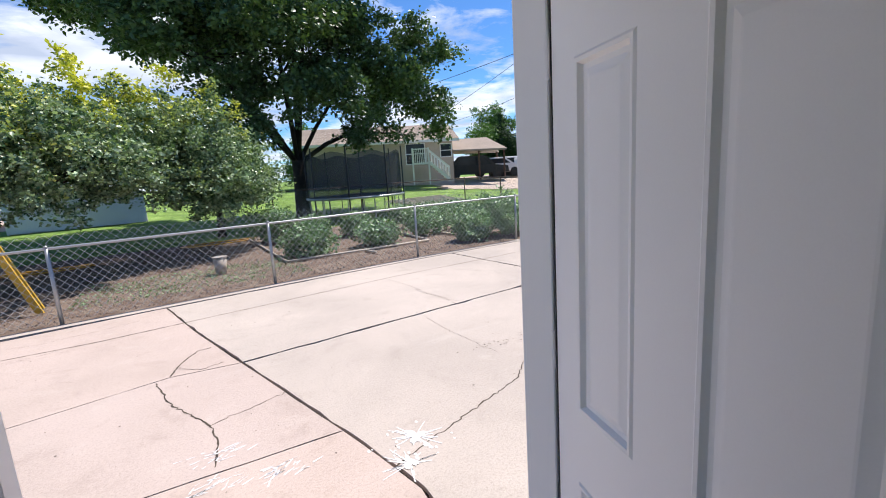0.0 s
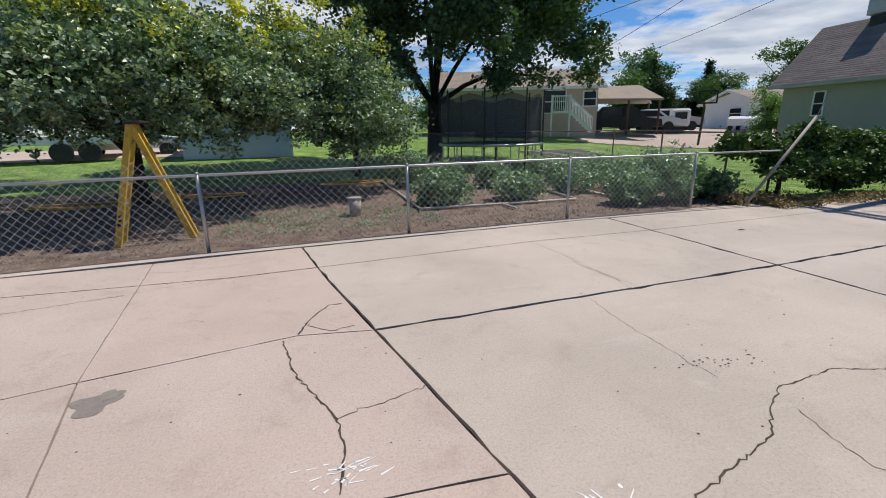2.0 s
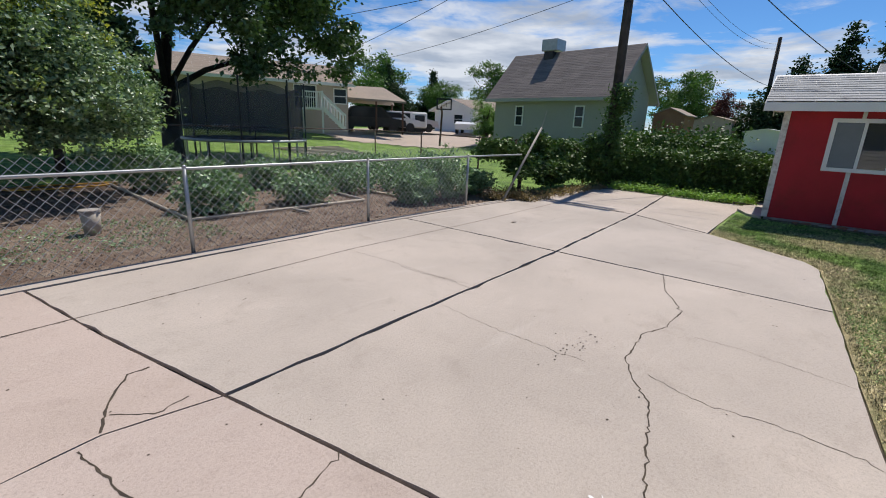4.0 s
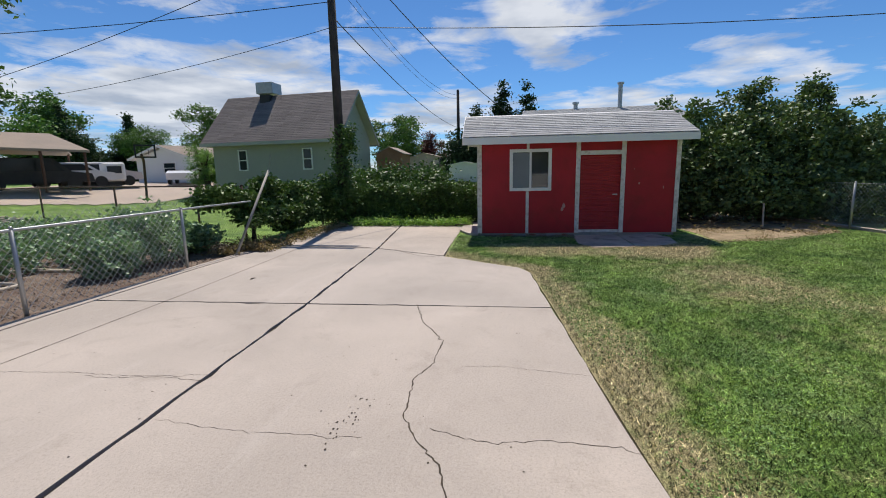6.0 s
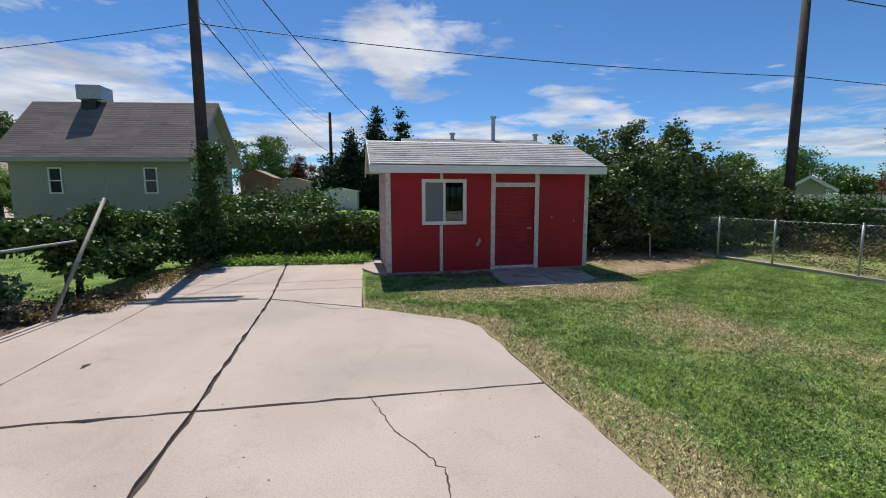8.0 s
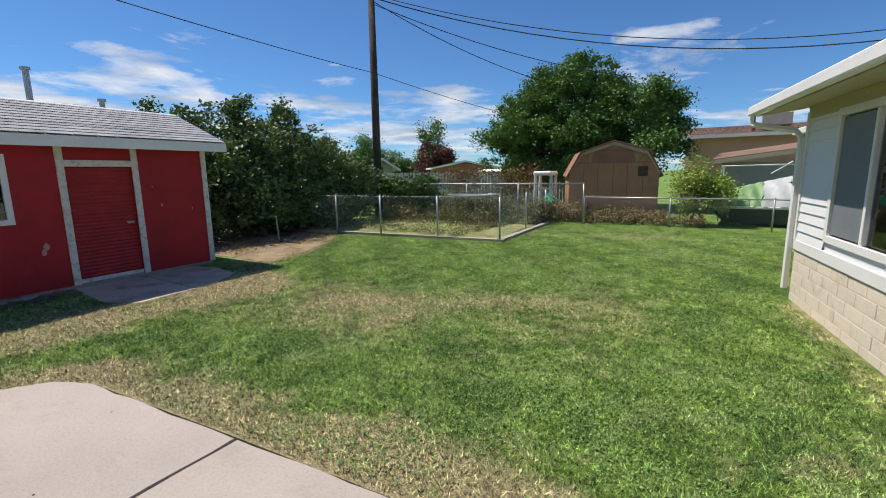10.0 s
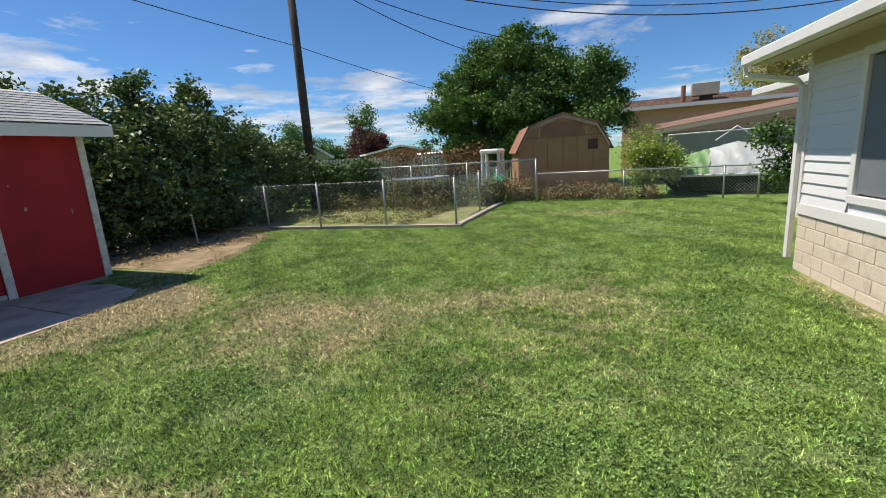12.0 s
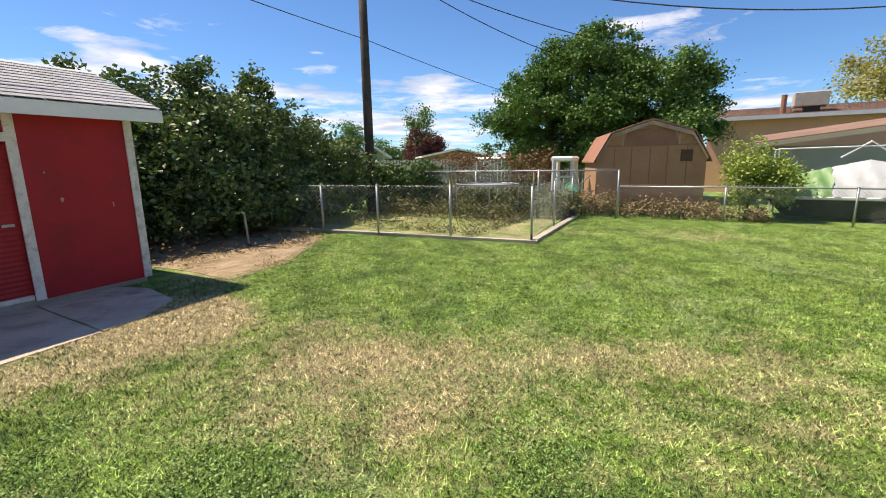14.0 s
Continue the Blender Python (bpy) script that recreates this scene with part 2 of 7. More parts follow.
SHINGLE_R = pm("rust_shingle", (0.21, 0.13, 0.095), (0.29, 0.185, 0.135), 1.0, 0.9, 0.4, 60.0, island=0.12)
GALV = pm("galvanised_steel", (0.46, 0.47, 0.47), (0.38, 0.39, 0.39), 5.0, 0.45, 0.1, 80.0, metal=0.7)
WIRE = pm("fence_wire", (0.60, 0.61, 0.60), (0.45, 0.45, 0.44), 8.0, 0.5, 0.0, metal=0.3)
STEEL_OLD = pm("weathered_steel", (0.33, 0.31, 0.28), (0.24, 0.225, 0.20), 6.0, 0.7, 0.2, 60.0, metal=0.2)
RUST = pm("rusty_steel", (0.16, 0.09, 0.06), (0.1, 0.06, 0.045), 9.0, 0.8, 0.3, metal=0.3)
POLE = pm("pole_timber", (0.045, 0.036, 0.031), (0.09, 0.072, 0.06), 3.0, 0.9, 0.6, 50.0)
CABLE = pm("black_cable", (0.03, 0.03, 0.03), (0.05, 0.05, 0.05), 3.0, 0.6, 0.0)
BARK_DARK = pm("dark_bark", (0.055, 0.043, 0.035), (0.03, 0.024, 0.02), 5.0, 0.95, 1.0, 30.0, dist=0.03)
BARK = pm("bark", (0.11, 0.085, 0.065), (0.06, 0.045, 0.035), 5.0, 0.95, 1.0, 30.0, dist=0.03)
GREENW = pm("grey_green_siding", (0.36, 0.36, 0.325), (0.34, 0.34, 0.305), 0.8, 0.8, 0.1)
TANW = pm("tan_stucco", (0.50, 0.42, 0.35), (0.46, 0.38, 0.31), 0.8, 0.9, 0.2)
ORANGEW = pm("peach_stucco", (0.90, 0.50, 0.34), (0.84, 0.46, 0.31), 0.8, 0.9, 0.2)
GREYW = pm("grey_wall", (0.42, 0.41, 0.4), (0.36, 0.35, 0.34), 1.0, 0.9, 0.2)
SIDING = pm("white_siding", (0.76, 0.76, 0.77), (0.72, 0.72, 0.73), 0.8, 0.6, 0.05, grain=0.2)
BLOCK = pm("painted_block", (0.76, 0.66, 0.53), (0.70, 0.60, 0.48), 1.5, 0.85, 0.5, 60.0, obj=0.05, stain=((0.5, 0.4, 0.3), 4.0, 0.2))
SCREEN = pm("insect_screen", (0.20, 0.22, 0.24), (0.17, 0.19, 0.21), 3.0, 0.6, 0.1, 200.0)
SOFFIT = pm("cream_soffit", (0.52, 0.45, 0.32), (0.48, 0.42, 0.3), 1.0, 0.8, 0.1)
DARKFR = pm("dark_gap", (0.03, 0.03, 0.03), (0.05, 0.05, 0.05), 3.0, 0.9, 0.0)
DARKROOM = pm("room_dark", (0.12, 0.11, 0.1), (0.16, 0.15, 0.14), 1.0, 0.9, 0.0)
PLASTER = pm("room_plaster", (0.80, 0.79, 0.77), (0.76, 0.75, 0.73), 1.0, 0.9, 0.0, grain=0.1)
TANSID = pm("tan_siding", (0.52, 0.43, 0.29), (0.48, 0.4, 0.27), 0.8, 0.7, 0.05, grain=0.2)
DIRT_ROAD = pm("dusty_drive", (0.52, 0.42, 0.34), (0.44, 0.36, 0.3), 0.5, 0.95, 0.2)
BARNW = pm("barn_plywood", (0.42, 0.225, 0.12), (0.50, 0.285, 0.155), 1.2, 0.85, 0.3, 40.0, stain=((0.22, 0.115, 0.065), 1.2, 0.2))
BARNT = pm("barn_trim", (0.50, 0.36, 0.26), (0.40, 0.27, 0.19), 3.0, 0.8, 0.2)
BARNR = pm("barn_roof", (0.36, 0.18, 0.115), (0.29, 0.14, 0.09), 2.0, 0.85, 0.3, 40.0)
YELLOW = pm("yellow_fibreglass", (0.62, 0.40, 0.045), (0.55, 0.34, 0.04), 5.0, 0.5, 0.1, stain=((0.25, 0.17, 0.06), 12.0, 0.2))
ALU = pm("aluminium", (0.5, 0.5, 0.5), (0.42, 0.42, 0.42), 5.0, 0.4, 0.0, metal=0.8)
PVC = pm("pale_pipe", (0.52, 0.46, 0.38), (0.44, 0.38, 0.31), 4.0, 0.6, 0.1)
BLACK = pm("black_plastic", (0.018, 0.018, 0.02), (0.03, 0.03, 0.03), 4.0, 0.5, 0.0)
HOSE = pm("orange_hose", (0.62, 0.36, 0.05), (0.55, 0.3, 0.04), 4.0, 0.5, 0.0)
GREENPL = pm("green_plastic", (0.02, 0.28, 0.12), (0.02, 0.22, 0.1), 4.0, 0.4, 0.0)
TARPG = pm("green_tarp", (0.18, 0.33, 0.12), (0.12, 0.26, 0.09), 2.0, 0.5, 0.2)
TARPW = pm("pale_tarp", (0.55, 0.58, 0.57), (0.47, 0.5, 0.49), 2.0, 0.5, 0.2)
WEED = leafmat("dry_weeds", (0.22, 0.15, 0.07), (0.33, 0.25, 0.13), None, 0, 0.8, 0.1)
GLASS = glassmat("window_glass")
GLASS_D = glassmat("dark_window_glass", (0.14, 0.16, 0.17), 0.03)
L_APPLE = leafmat("fruit_tree_leaves", (0.035, 0.09, 0.035), (0.44, 0.54, 0.36), (0.62, 0.60, 0.08), 0.15, 0.34, 0.16)
L_BIG = leafmat("shade_tree_leaves", (0.018, 0.042, 0.018), (0.13, 0.20, 0.085), None, 0, 0.38, 0.14)
L_HEDGE = leafmat("vine_leaves", (0.012, 0.032, 0.009), (0.13, 0.22, 0.055), None, 0, 0.5, 0.07)
L_BUSH = leafmat("bush_leaves", (0.014, 0.030, 0.010), (0.21, 0.29, 0.11), None, 0, 0.5, 0.06)
L_R = leafmat("tree_leaves", (0.020, 0.055, 0.014), (0.17, 0.30, 0.08), None, 0, 0.5, 0.08)
L_TOM = leafmat("tomato_leaves", (0.035, 0.09, 0.035), (0.30, 0.44, 0.24), None, 0, 0.4, 0.1)
L_YEL = leafmat("yellow_green_leaves", (0.14, 0.20, 0.04), (0.40, 0.46, 0.14), None)
L_TAN = leafmat("tan_green_leaves", (0.20, 0.18, 0.08), (0.42, 0.36, 0.18), None)
L_FEATH = leafmat("feathery_leaves", (0.06, 0.13, 0.04), (0.22, 0.34, 0.13), None, 0, 0.5, 0.25)
L_PURP = leafmat("purple_leaves", (0.05, 0.015, 0.025), (0.12, 0.04, 0.05), None)
L_CON = leafmat("conifer_needles", (0.015, 0.035, 0.015), (0.04, 0.075, 0.03), None, 0, 0.6, 0.1)


def stretch(k, px, py, a, b):
    """Distance in plan from the stretch between two points."""
    dx, dy = b[0] - a[0], b[1] - a[1]
    ux, uy = k.math("SUBTRACT", px, a[0]), k.math("SUBTRACT", py, a[1])
    f = k.math("DIVIDE", k.math("ADD", k.math("MULTIPLY", ux, dx), k.math("MULTIPLY", uy, dy)), dx * dx + dy * dy)
    f = k.math("MINIMUM", k.math("MAXIMUM", f, 0.0), 1.0)
    ex, ey = k.math("SUBTRACT", ux, k.math("MULTIPLY", f, dx)), k.math("SUBTRACT", uy, k.math("MULTIPLY", f, dy))
    return k.math("SQRT", k.math("ADD", k.math("MULTIPLY", ex, ex), k.math("MULTIPLY", ey, ey)))


def lawnmat(name, dry=0.5, blades_too=False):
    """Mown grass with worn straw stretches: a band across the lawn and a rim along the slabs."""
    m = bpy.data.materials.new(name)
    m.use_nodes = True
    k = Nodes(m.node_tree)
    pos = k.n("ShaderNodeNewGeometry").outputs["Position"]
    big = k.noise(pos, 0.7, 5.0, 0.6, 0.4)
    mid = k.noise(pos, 3.2, 6.0, 0.7, 0.3)
    tuft = k.noise(pos, 14.0, 4.0, 0.65)
    fine = k.noise(pos, 70.0, 4.0, 0.7)
    sep = k.n("ShaderNodeSeparateXYZ", Vector=pos)
    px, py = sep.outputs[0], sep.outputs[1]
    mask = k.math("ADD", k.math("MULTIPLY", big, 0.34), k.math("ADD", k.math("MULTIPLY", mid, 0.46), k.math("MULTIPLY", tuft, 0.30)))
    mask = k.math("SUBTRACT", mask, 0.05)
    if name == "far_lawn":
        mask = k.math("SUBTRACT", mask, 0.05)
    elif name == "dry_lawn":
        mask = k.math("ADD", mask, 0.10)
    else:
        for a, b, core, reach, amp in (((2.1, 1.1), (7.2, 1.78), 0.12, 0.75, 0.22), ((7.3, 1.9), (8.5, 3.4), 0.1, 0.7, 0.18), ((3.6, 0.9), (4.6, 1.1), 0.15, 0.6, 0.08), ((9.2, 1.9), (9.3, -0.9), 0.35, 1.1, 0.19), ((9.3, -0.8), (10.9, -2.1), 0.2, 0.9, 0.16),
                                       ((8.8, -0.9), (6.6, -1.0), 0.0, 1.7, 0.085), ((6.8, -1.0), (4.3, -2.5), 0.0, 1.7, 0.135), ((10.0, 2.6), (10.9, 0.9), 0.2, 0.8, 0.10), ((2.0, -4.0), (1.4, -0.9), 0.05, 0.35, 0.12), ((4.6, -9.5), (8.0, -8.8), 0.1, 0.9, 0.08)):
            near = k.n("ShaderNodeMapRange", interpolation_type="SMOOTHSTEP")
            for key, v in (("Value", stretch(k, px, py, a, b)), ("From Min", core), ("From Max", reach), ("To Min", amp), ("To Max", 0.0)):
                k.put(near.inputs[key], v)
            mask = k.math("ADD", mask, near.outputs[0])
        mask = k.math("SUBTRACT", mask, 0.03)
    green = k.mix(k.ramp(mid, [(0.35, 0.0), (0.65, 1.0)]), (0.135, 0.23, 0.035), (0.29, 0.44, 0.11))
    # patches of clover, darker and bluer
    clover = k.ramp(k.noise(pos, 1.3, 5.0, 0.7, 0.8), [(0.50, 0.0), (0.60, 0.75)])
    green = k.mix(clover, green, (0.095, 0.185, 0.045))
    # faint wheel tracks of the mower
    track = k.n("ShaderNodeTexWave", wave_type="BANDS", bands_direction="DIAGONAL", Scale=0.33, Distortion=3.5, Detail=3.0)
    k.put(track.inputs["Vector"], pos)
    green = k.mix(k.ramp(track.outputs["Fac"], [(0.62, 0.0), (0.9, 0.35)]), green, (0.08, 0.145, 0.03))
    pale = k.ramp(k.noise(pos, 0.9, 6.0, 0.65, 1.2), [(0.56, 0.0), (0.66, 0.55)])
    green = k.mix(pale, green, (0.33, 0.42, 0.17))
    straw = k.mix(k.ramp(tuft, [(0.35, 0.0), (0.65, 1.0)]), (0.64, 0.52, 0.31), (0.42, 0.35, 0.18))
    f = k.ramp(mask, [(dry - 0.03, 0.0), (dry + 0.05, 0.40), (dry + 0.15, 0.92)])
    if blades_too:
        f = k.math("MULTIPLY", f, k.math("ADD", 0.55, k.math("MULTIPLY", k.n("ShaderNodeNewGeometry").outputs["Random Per Island"], 0.6)))
        f = k.math("MINIMUM", f, 1.0)
    col = k.mix(f, green, straw)
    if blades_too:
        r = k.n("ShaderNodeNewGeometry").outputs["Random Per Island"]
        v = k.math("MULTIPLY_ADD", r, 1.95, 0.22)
        # noise darkens small clumps, putting shaded gaps between tufts into the colour
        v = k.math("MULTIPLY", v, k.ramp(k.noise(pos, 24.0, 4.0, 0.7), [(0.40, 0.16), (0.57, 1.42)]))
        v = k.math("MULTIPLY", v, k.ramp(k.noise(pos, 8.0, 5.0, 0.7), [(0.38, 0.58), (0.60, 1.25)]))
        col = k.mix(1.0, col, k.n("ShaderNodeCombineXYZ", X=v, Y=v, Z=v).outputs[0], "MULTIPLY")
    else:
        col = k.mix(1.0, col, k.ramp(fine, [(0.3, 0.35), (0.7, 1.5)]), "MULTIPLY")
    b = k.n("ShaderNodeBsdfPrincipled", Roughness=0.9)
    b.inputs["Specular IOR Level"].default_value = 0.2
    k.put(b.inputs["Base Color"], col)
    if blades_too:
        nv = k.n("ShaderNodeVectorMath", operation="MULTIPLY_ADD")
        k.put(nv.inputs[0], k.n("ShaderNodeNewGeometry").outputs["Normal"])
        nv.inputs[1].default_value, nv.inputs[2].default_value = (0.7, 0.7, 0.3), (0, 0, 0.75)
        up = k.n("ShaderNodeVectorMath", operation="NORMALIZE")
        k.put(up.inputs[0], nv.outputs[0])
        k.put(b.inputs["Normal"], up.outputs[0])
    else:
        bp = k.n("ShaderNodeBump", Strength=1.0, Distance=0.03)
        k.put(bp.inputs["Height"], fine)
        k.put(b.inputs["Normal"], bp.outputs[0])
    k.t.links.new(b.outputs[0], k.n("ShaderNodeOutputMaterial").inputs[0])
    return m


LAWN = lawnmat("lawn", 0.535)
LAWN_FAR = lawnmat("far_lawn", 0.60)
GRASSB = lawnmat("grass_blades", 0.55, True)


# ---- building helpers ----
def thing(name, x=0, y=0, z=0, label="", category="", group="", kind=""):
    ob = new(name)
    ob.location = (x, y, z)
    return tagged(ob, label, category, group, kind)


def origin(ob):
    v = Vector((0, 0, 0))
    while ob:
        v += ob.location
        ob = ob.parent
    return v


def finish(name, me, material, parent=None, label="", category="", kind="", group="", smooth=False):
    for m in material if isinstance(material, (list, tuple)) else [material]:
        me.materials.append(m)
    if smooth:
        me.shade_smooth()
    ob = new(name, me)
    if parent is not None:
        me.transform(Matrix.Translation(-origin(parent)))
        ob.parent = parent
    return tagged(ob, label, category, group, kind)


def part(name, bm, material, parent=None, label="", category="", kind="", group="", smooth=False):
    me = bpy.data.meshes.new(name)
    bmesh.ops.recalc_face_normals(bm, faces=bm.faces)
    bm.to_mesh(me)
    bm.free()
    return finish(name, me, material, parent, label, category, kind, group, smooth)


def box(bm, lo, hi, m=None, bevel=0.0):
    lo, hi = Vector(lo), Vector(hi)
    r = bmesh.ops.create_cube(bm, size=1, matrix=(m or Matrix()) @ Matrix.LocRotScale((lo + hi) / 2, None, hi - lo))
    if bevel:
        edges = list({e for v in r["verts"] for e in v.link_edges})
        bmesh.ops.bevel(bm, geom=edges, offset=bevel, segments=1, affect="EDGES")
    return bm


def prism(bm, pts, z0, z1):
    """A flat polygon of (x, y) raised from z0 to z1."""
    a = [bm.verts.new((x, y, z0)) for x, y in pts]
    b = [bm.verts.new((x, y, z1)) for x, y in pts]
    bm.faces.new(a[::-1]), bm.faces.new(b)
    for i in range(len(pts)):
        j = (i + 1) % len(pts)
        bm.faces.new((a[i], a[j], b[j], b[i]))
    return bm


def solid(bm, pts, push):
    """A 3D polygon given thickness along the vector push."""
    push = Vector(push)
    a = [bm.verts.new(p) for p in pts]
    b = [bm.verts.new(Vector(p) + push) for p in pts]
    bm.faces.new(a[::-1]), bm.faces.new(b)
    for i in range(len(pts)):
        j = (i + 1) % len(pts)
        bm.faces.new((a[i], a[j], b[j], b[i]))
    return bm


def tube(bm, pts, radii, sides=8):
    """A tube along points; radii: one or one a point."""
    pts = [Vector(p) for p in pts]
    radii = radii if isinstance(radii, (list, tuple)) else [radii] * len(pts)
    rings = []
    for i, p in enumerate(pts):
        d = (pts[min(i + 1, len(pts) - 1)] - pts[max(i - 1, 0)]).normalized()
        u = d.orthogonal().normalized() if i == 0 else (u - d * u.dot(d)).normalized()
        v = d.cross(u)
        rings.append([bm.verts.new(p + (u * math.cos(2 * math.pi * k / sides) + v * math.sin(2 * math.pi * k / sides)) * radii[i]) for k in range(sides)])
    for a, b in zip(rings, rings[1:]):
        for k in range(sides):
            bm.faces.new((a[k], a[(k + 1) % sides], b[(k + 1) % sides], b[k]))
    bm.faces.new(rings[0][::-1]), bm.faces.new(rings[-1])
    return bm


def flat_poly(bm, pts, z):
    """A flat polygon, cut into triangles safely."""
    from mathutils.geometry import tessellate_polygon
    vs = [bm.verts.new((x, y, z)) for x, y in pts]
    for tri in tessellate_polygon([[Vector((x, y, 0)) for x, y in pts]]):
        f = bm.faces.new([vs[i] for i in tri])
    return vs


def slice_up(bm, pts, z0, z1):
    """A closed plate between two heights, of any outline."""
    a, b = flat_poly(bm, pts, z0), flat_poly(bm, pts, z1)
    for i in range(len(pts)):
        j = (i + 1) % len(pts)
        bm.faces.new((a[i], a[j], b[j], b[i]))


def inside(x, y, poly):
    r = np.zeros(len(x), bool)
    for (x0, y0), (x1, y1) in zip(poly, poly[1:] + poly[:1]):
        c = (y0 > y) != (y1 > y)
        r ^= c & (x < (x1 - x0) * (y - y0) / (y1 - y0 + 1e-12) + x0)
    return r


def ground_at(x, y):
    """Height of the ground sheet, as its two-metre grid has it."""
    x0, y0 = math.floor(x / 2) * 2, math.floor(y / 2) * 2
    fx, fy = (x - x0) / 2, (y - y0) / 2
    return (rise(x0, y0) * (1 - fx) * (1 - fy) + rise(x0 + 2, y0) * fx * (1 - fy) + rise(x0, y0 + 2) * (1 - fx) * fy + rise(x0 + 2, y0 + 2) * fx * fy)


def rnd(seed):
    return np.random.default_rng(seed)


def leafmesh(name, centres, size, seed, aspect=0.66, droop=0.1, up=0.2):
    """Many small folded leaves in one mesh."""
    g = rnd(seed)
    n = len(centres)
    s = size * g.uniform(0.6, 1.3, (n, 1))
    a = g.normal(size=(n, 3))
    a[:, 2] = a[:, 2] * 0.6 - droop
    a /= np.linalg.norm(a, axis=1)[:, None]
    nn = g.normal(size=(n, 3))
    nn[:, 2] = np.abs(nn[:, 2]) + up
    b = np.cross(nn, a)
    b /= np.linalg.norm(b, axis=1)[:, None] + 1e-9
    c = np.cross(a, b)
    tip = centres + a * s
    side1 = centres + a * s * 0.45 + b * s * aspect / 2 + c * s * 0.12
    side2 = centres + a * s * 0.45 - b * s * aspect / 2 + c * s * 0.12
    v = np.stack([centres, side1, tip, side2], 1).reshape(-1, 3)
    base = np.arange(n)[:, None] * 4
    f = np.concatenate([base + [0, 1, 2], base + [0, 2, 3]], 1).reshape(-1, 3)
    me = bpy.data.meshes.new(name)
    me.vertices.add(len(v)), me.loops.add(f.size), me.polygons.add(len(f))
    me.vertices.foreach_set("co", v.astype(np.float32).ravel())
    me.loops.foreach_set("vertex_index", f.astype(np.int32).ravel())
    me.polygons.foreach_set("loop_start", np.arange(0, f.size, 3, dtype=np.int32))
    me.update(calc_edges=True)
    return me


def blades(name, roots, height, width, seed, lean=0.5):
    """Grass blades: one thin triangle each."""
    g = rnd(seed)
    n = len(roots)
    h = height * g.uniform(0.5, 1.3, (n, 1))
    a = g.uniform(0, 2 * math.pi, n)
    side = np.stack([np.cos(a), np.sin(a), 0 * a], 1) * width / 2
    tip = roots + np.concatenate([g.normal(size=(n, 2)) * lean * h, h], 1)
    v = np.stack([roots - side, roots + side, tip], 1).reshape(-1, 3)
    f = np.arange(3 * n)
    me = bpy.data.meshes.new(name)
    me.vertices.add(len(v)), me.loops.add(len(f)), me.polygons.add(n)
    me.vertices.foreach_set("co", v.astype(np.float32).ravel())
    me.loops.foreach_set("vertex_index", f.astype(np.int32))
    me.polygons.foreach_set("loop_start", np.arange(0, 3 * n, 3, dtype=np.int32))
    me.update(calc_edges=True)
    return me


def clumps(lobes, n_clumps, per, spread, seed, hollow=0.55):
    """Leaf places: clumps spread over the outer parts of some ellipsoids (x, y, z, rx, ry, rz)."""
    g = rnd(seed)
    lob = np.array(lobes, float)
    wt = lob[:, 3] * lob[:, 4] + lob[:, 4] * lob[:, 5]
    which = g.choice(len(lob), n_clumps, p=wt / wt.sum())
    d = g.normal(size=(n_clumps, 3))
    d /= np.linalg.norm(d, axis=1)[:, None]
    r = g.uniform(hollow ** 2, 1.0, n_clumps) ** 0.5 * (1 + 0.1 * g.normal(size=n_clumps))
    c = lob[which, :3] + d * lob[which, 3:] * r[:, None]
    size = spread * g.uniform(0.5, 1.4, (n_clumps, 1, 1))
    p = c[:, None, :] + g.normal(size=(n_clumps, per, 3)) * size * np.array([1, 1, 0.7])
    return p.reshape(-1, 3), c


def ragged(lobes, k, seed, size=0.45):
    """Breaks ellipsoids up into smaller ones on their shells, for an uneven crown with gaps."""
    g = rnd(seed)
    res = []
    for x, y, z, rx, ry, rz in lobes:
        if rx < 0.6:
            res.append((x, y, z, rx, ry, rz))
            continue
        for _ in range(k):
            d = g.normal(size=3)
            d[2] *= 0.8
            d /= np.linalg.norm(d)
            r, q = g.uniform(0.35, 0.92), size * g.uniform(0.55, 1.15)
            res.append((x + d[0] * rx * r, y + d[1] * ry * r, z + d[2] * rz * r, rx * q, ry * q, rz * q * 0.8))
    return res


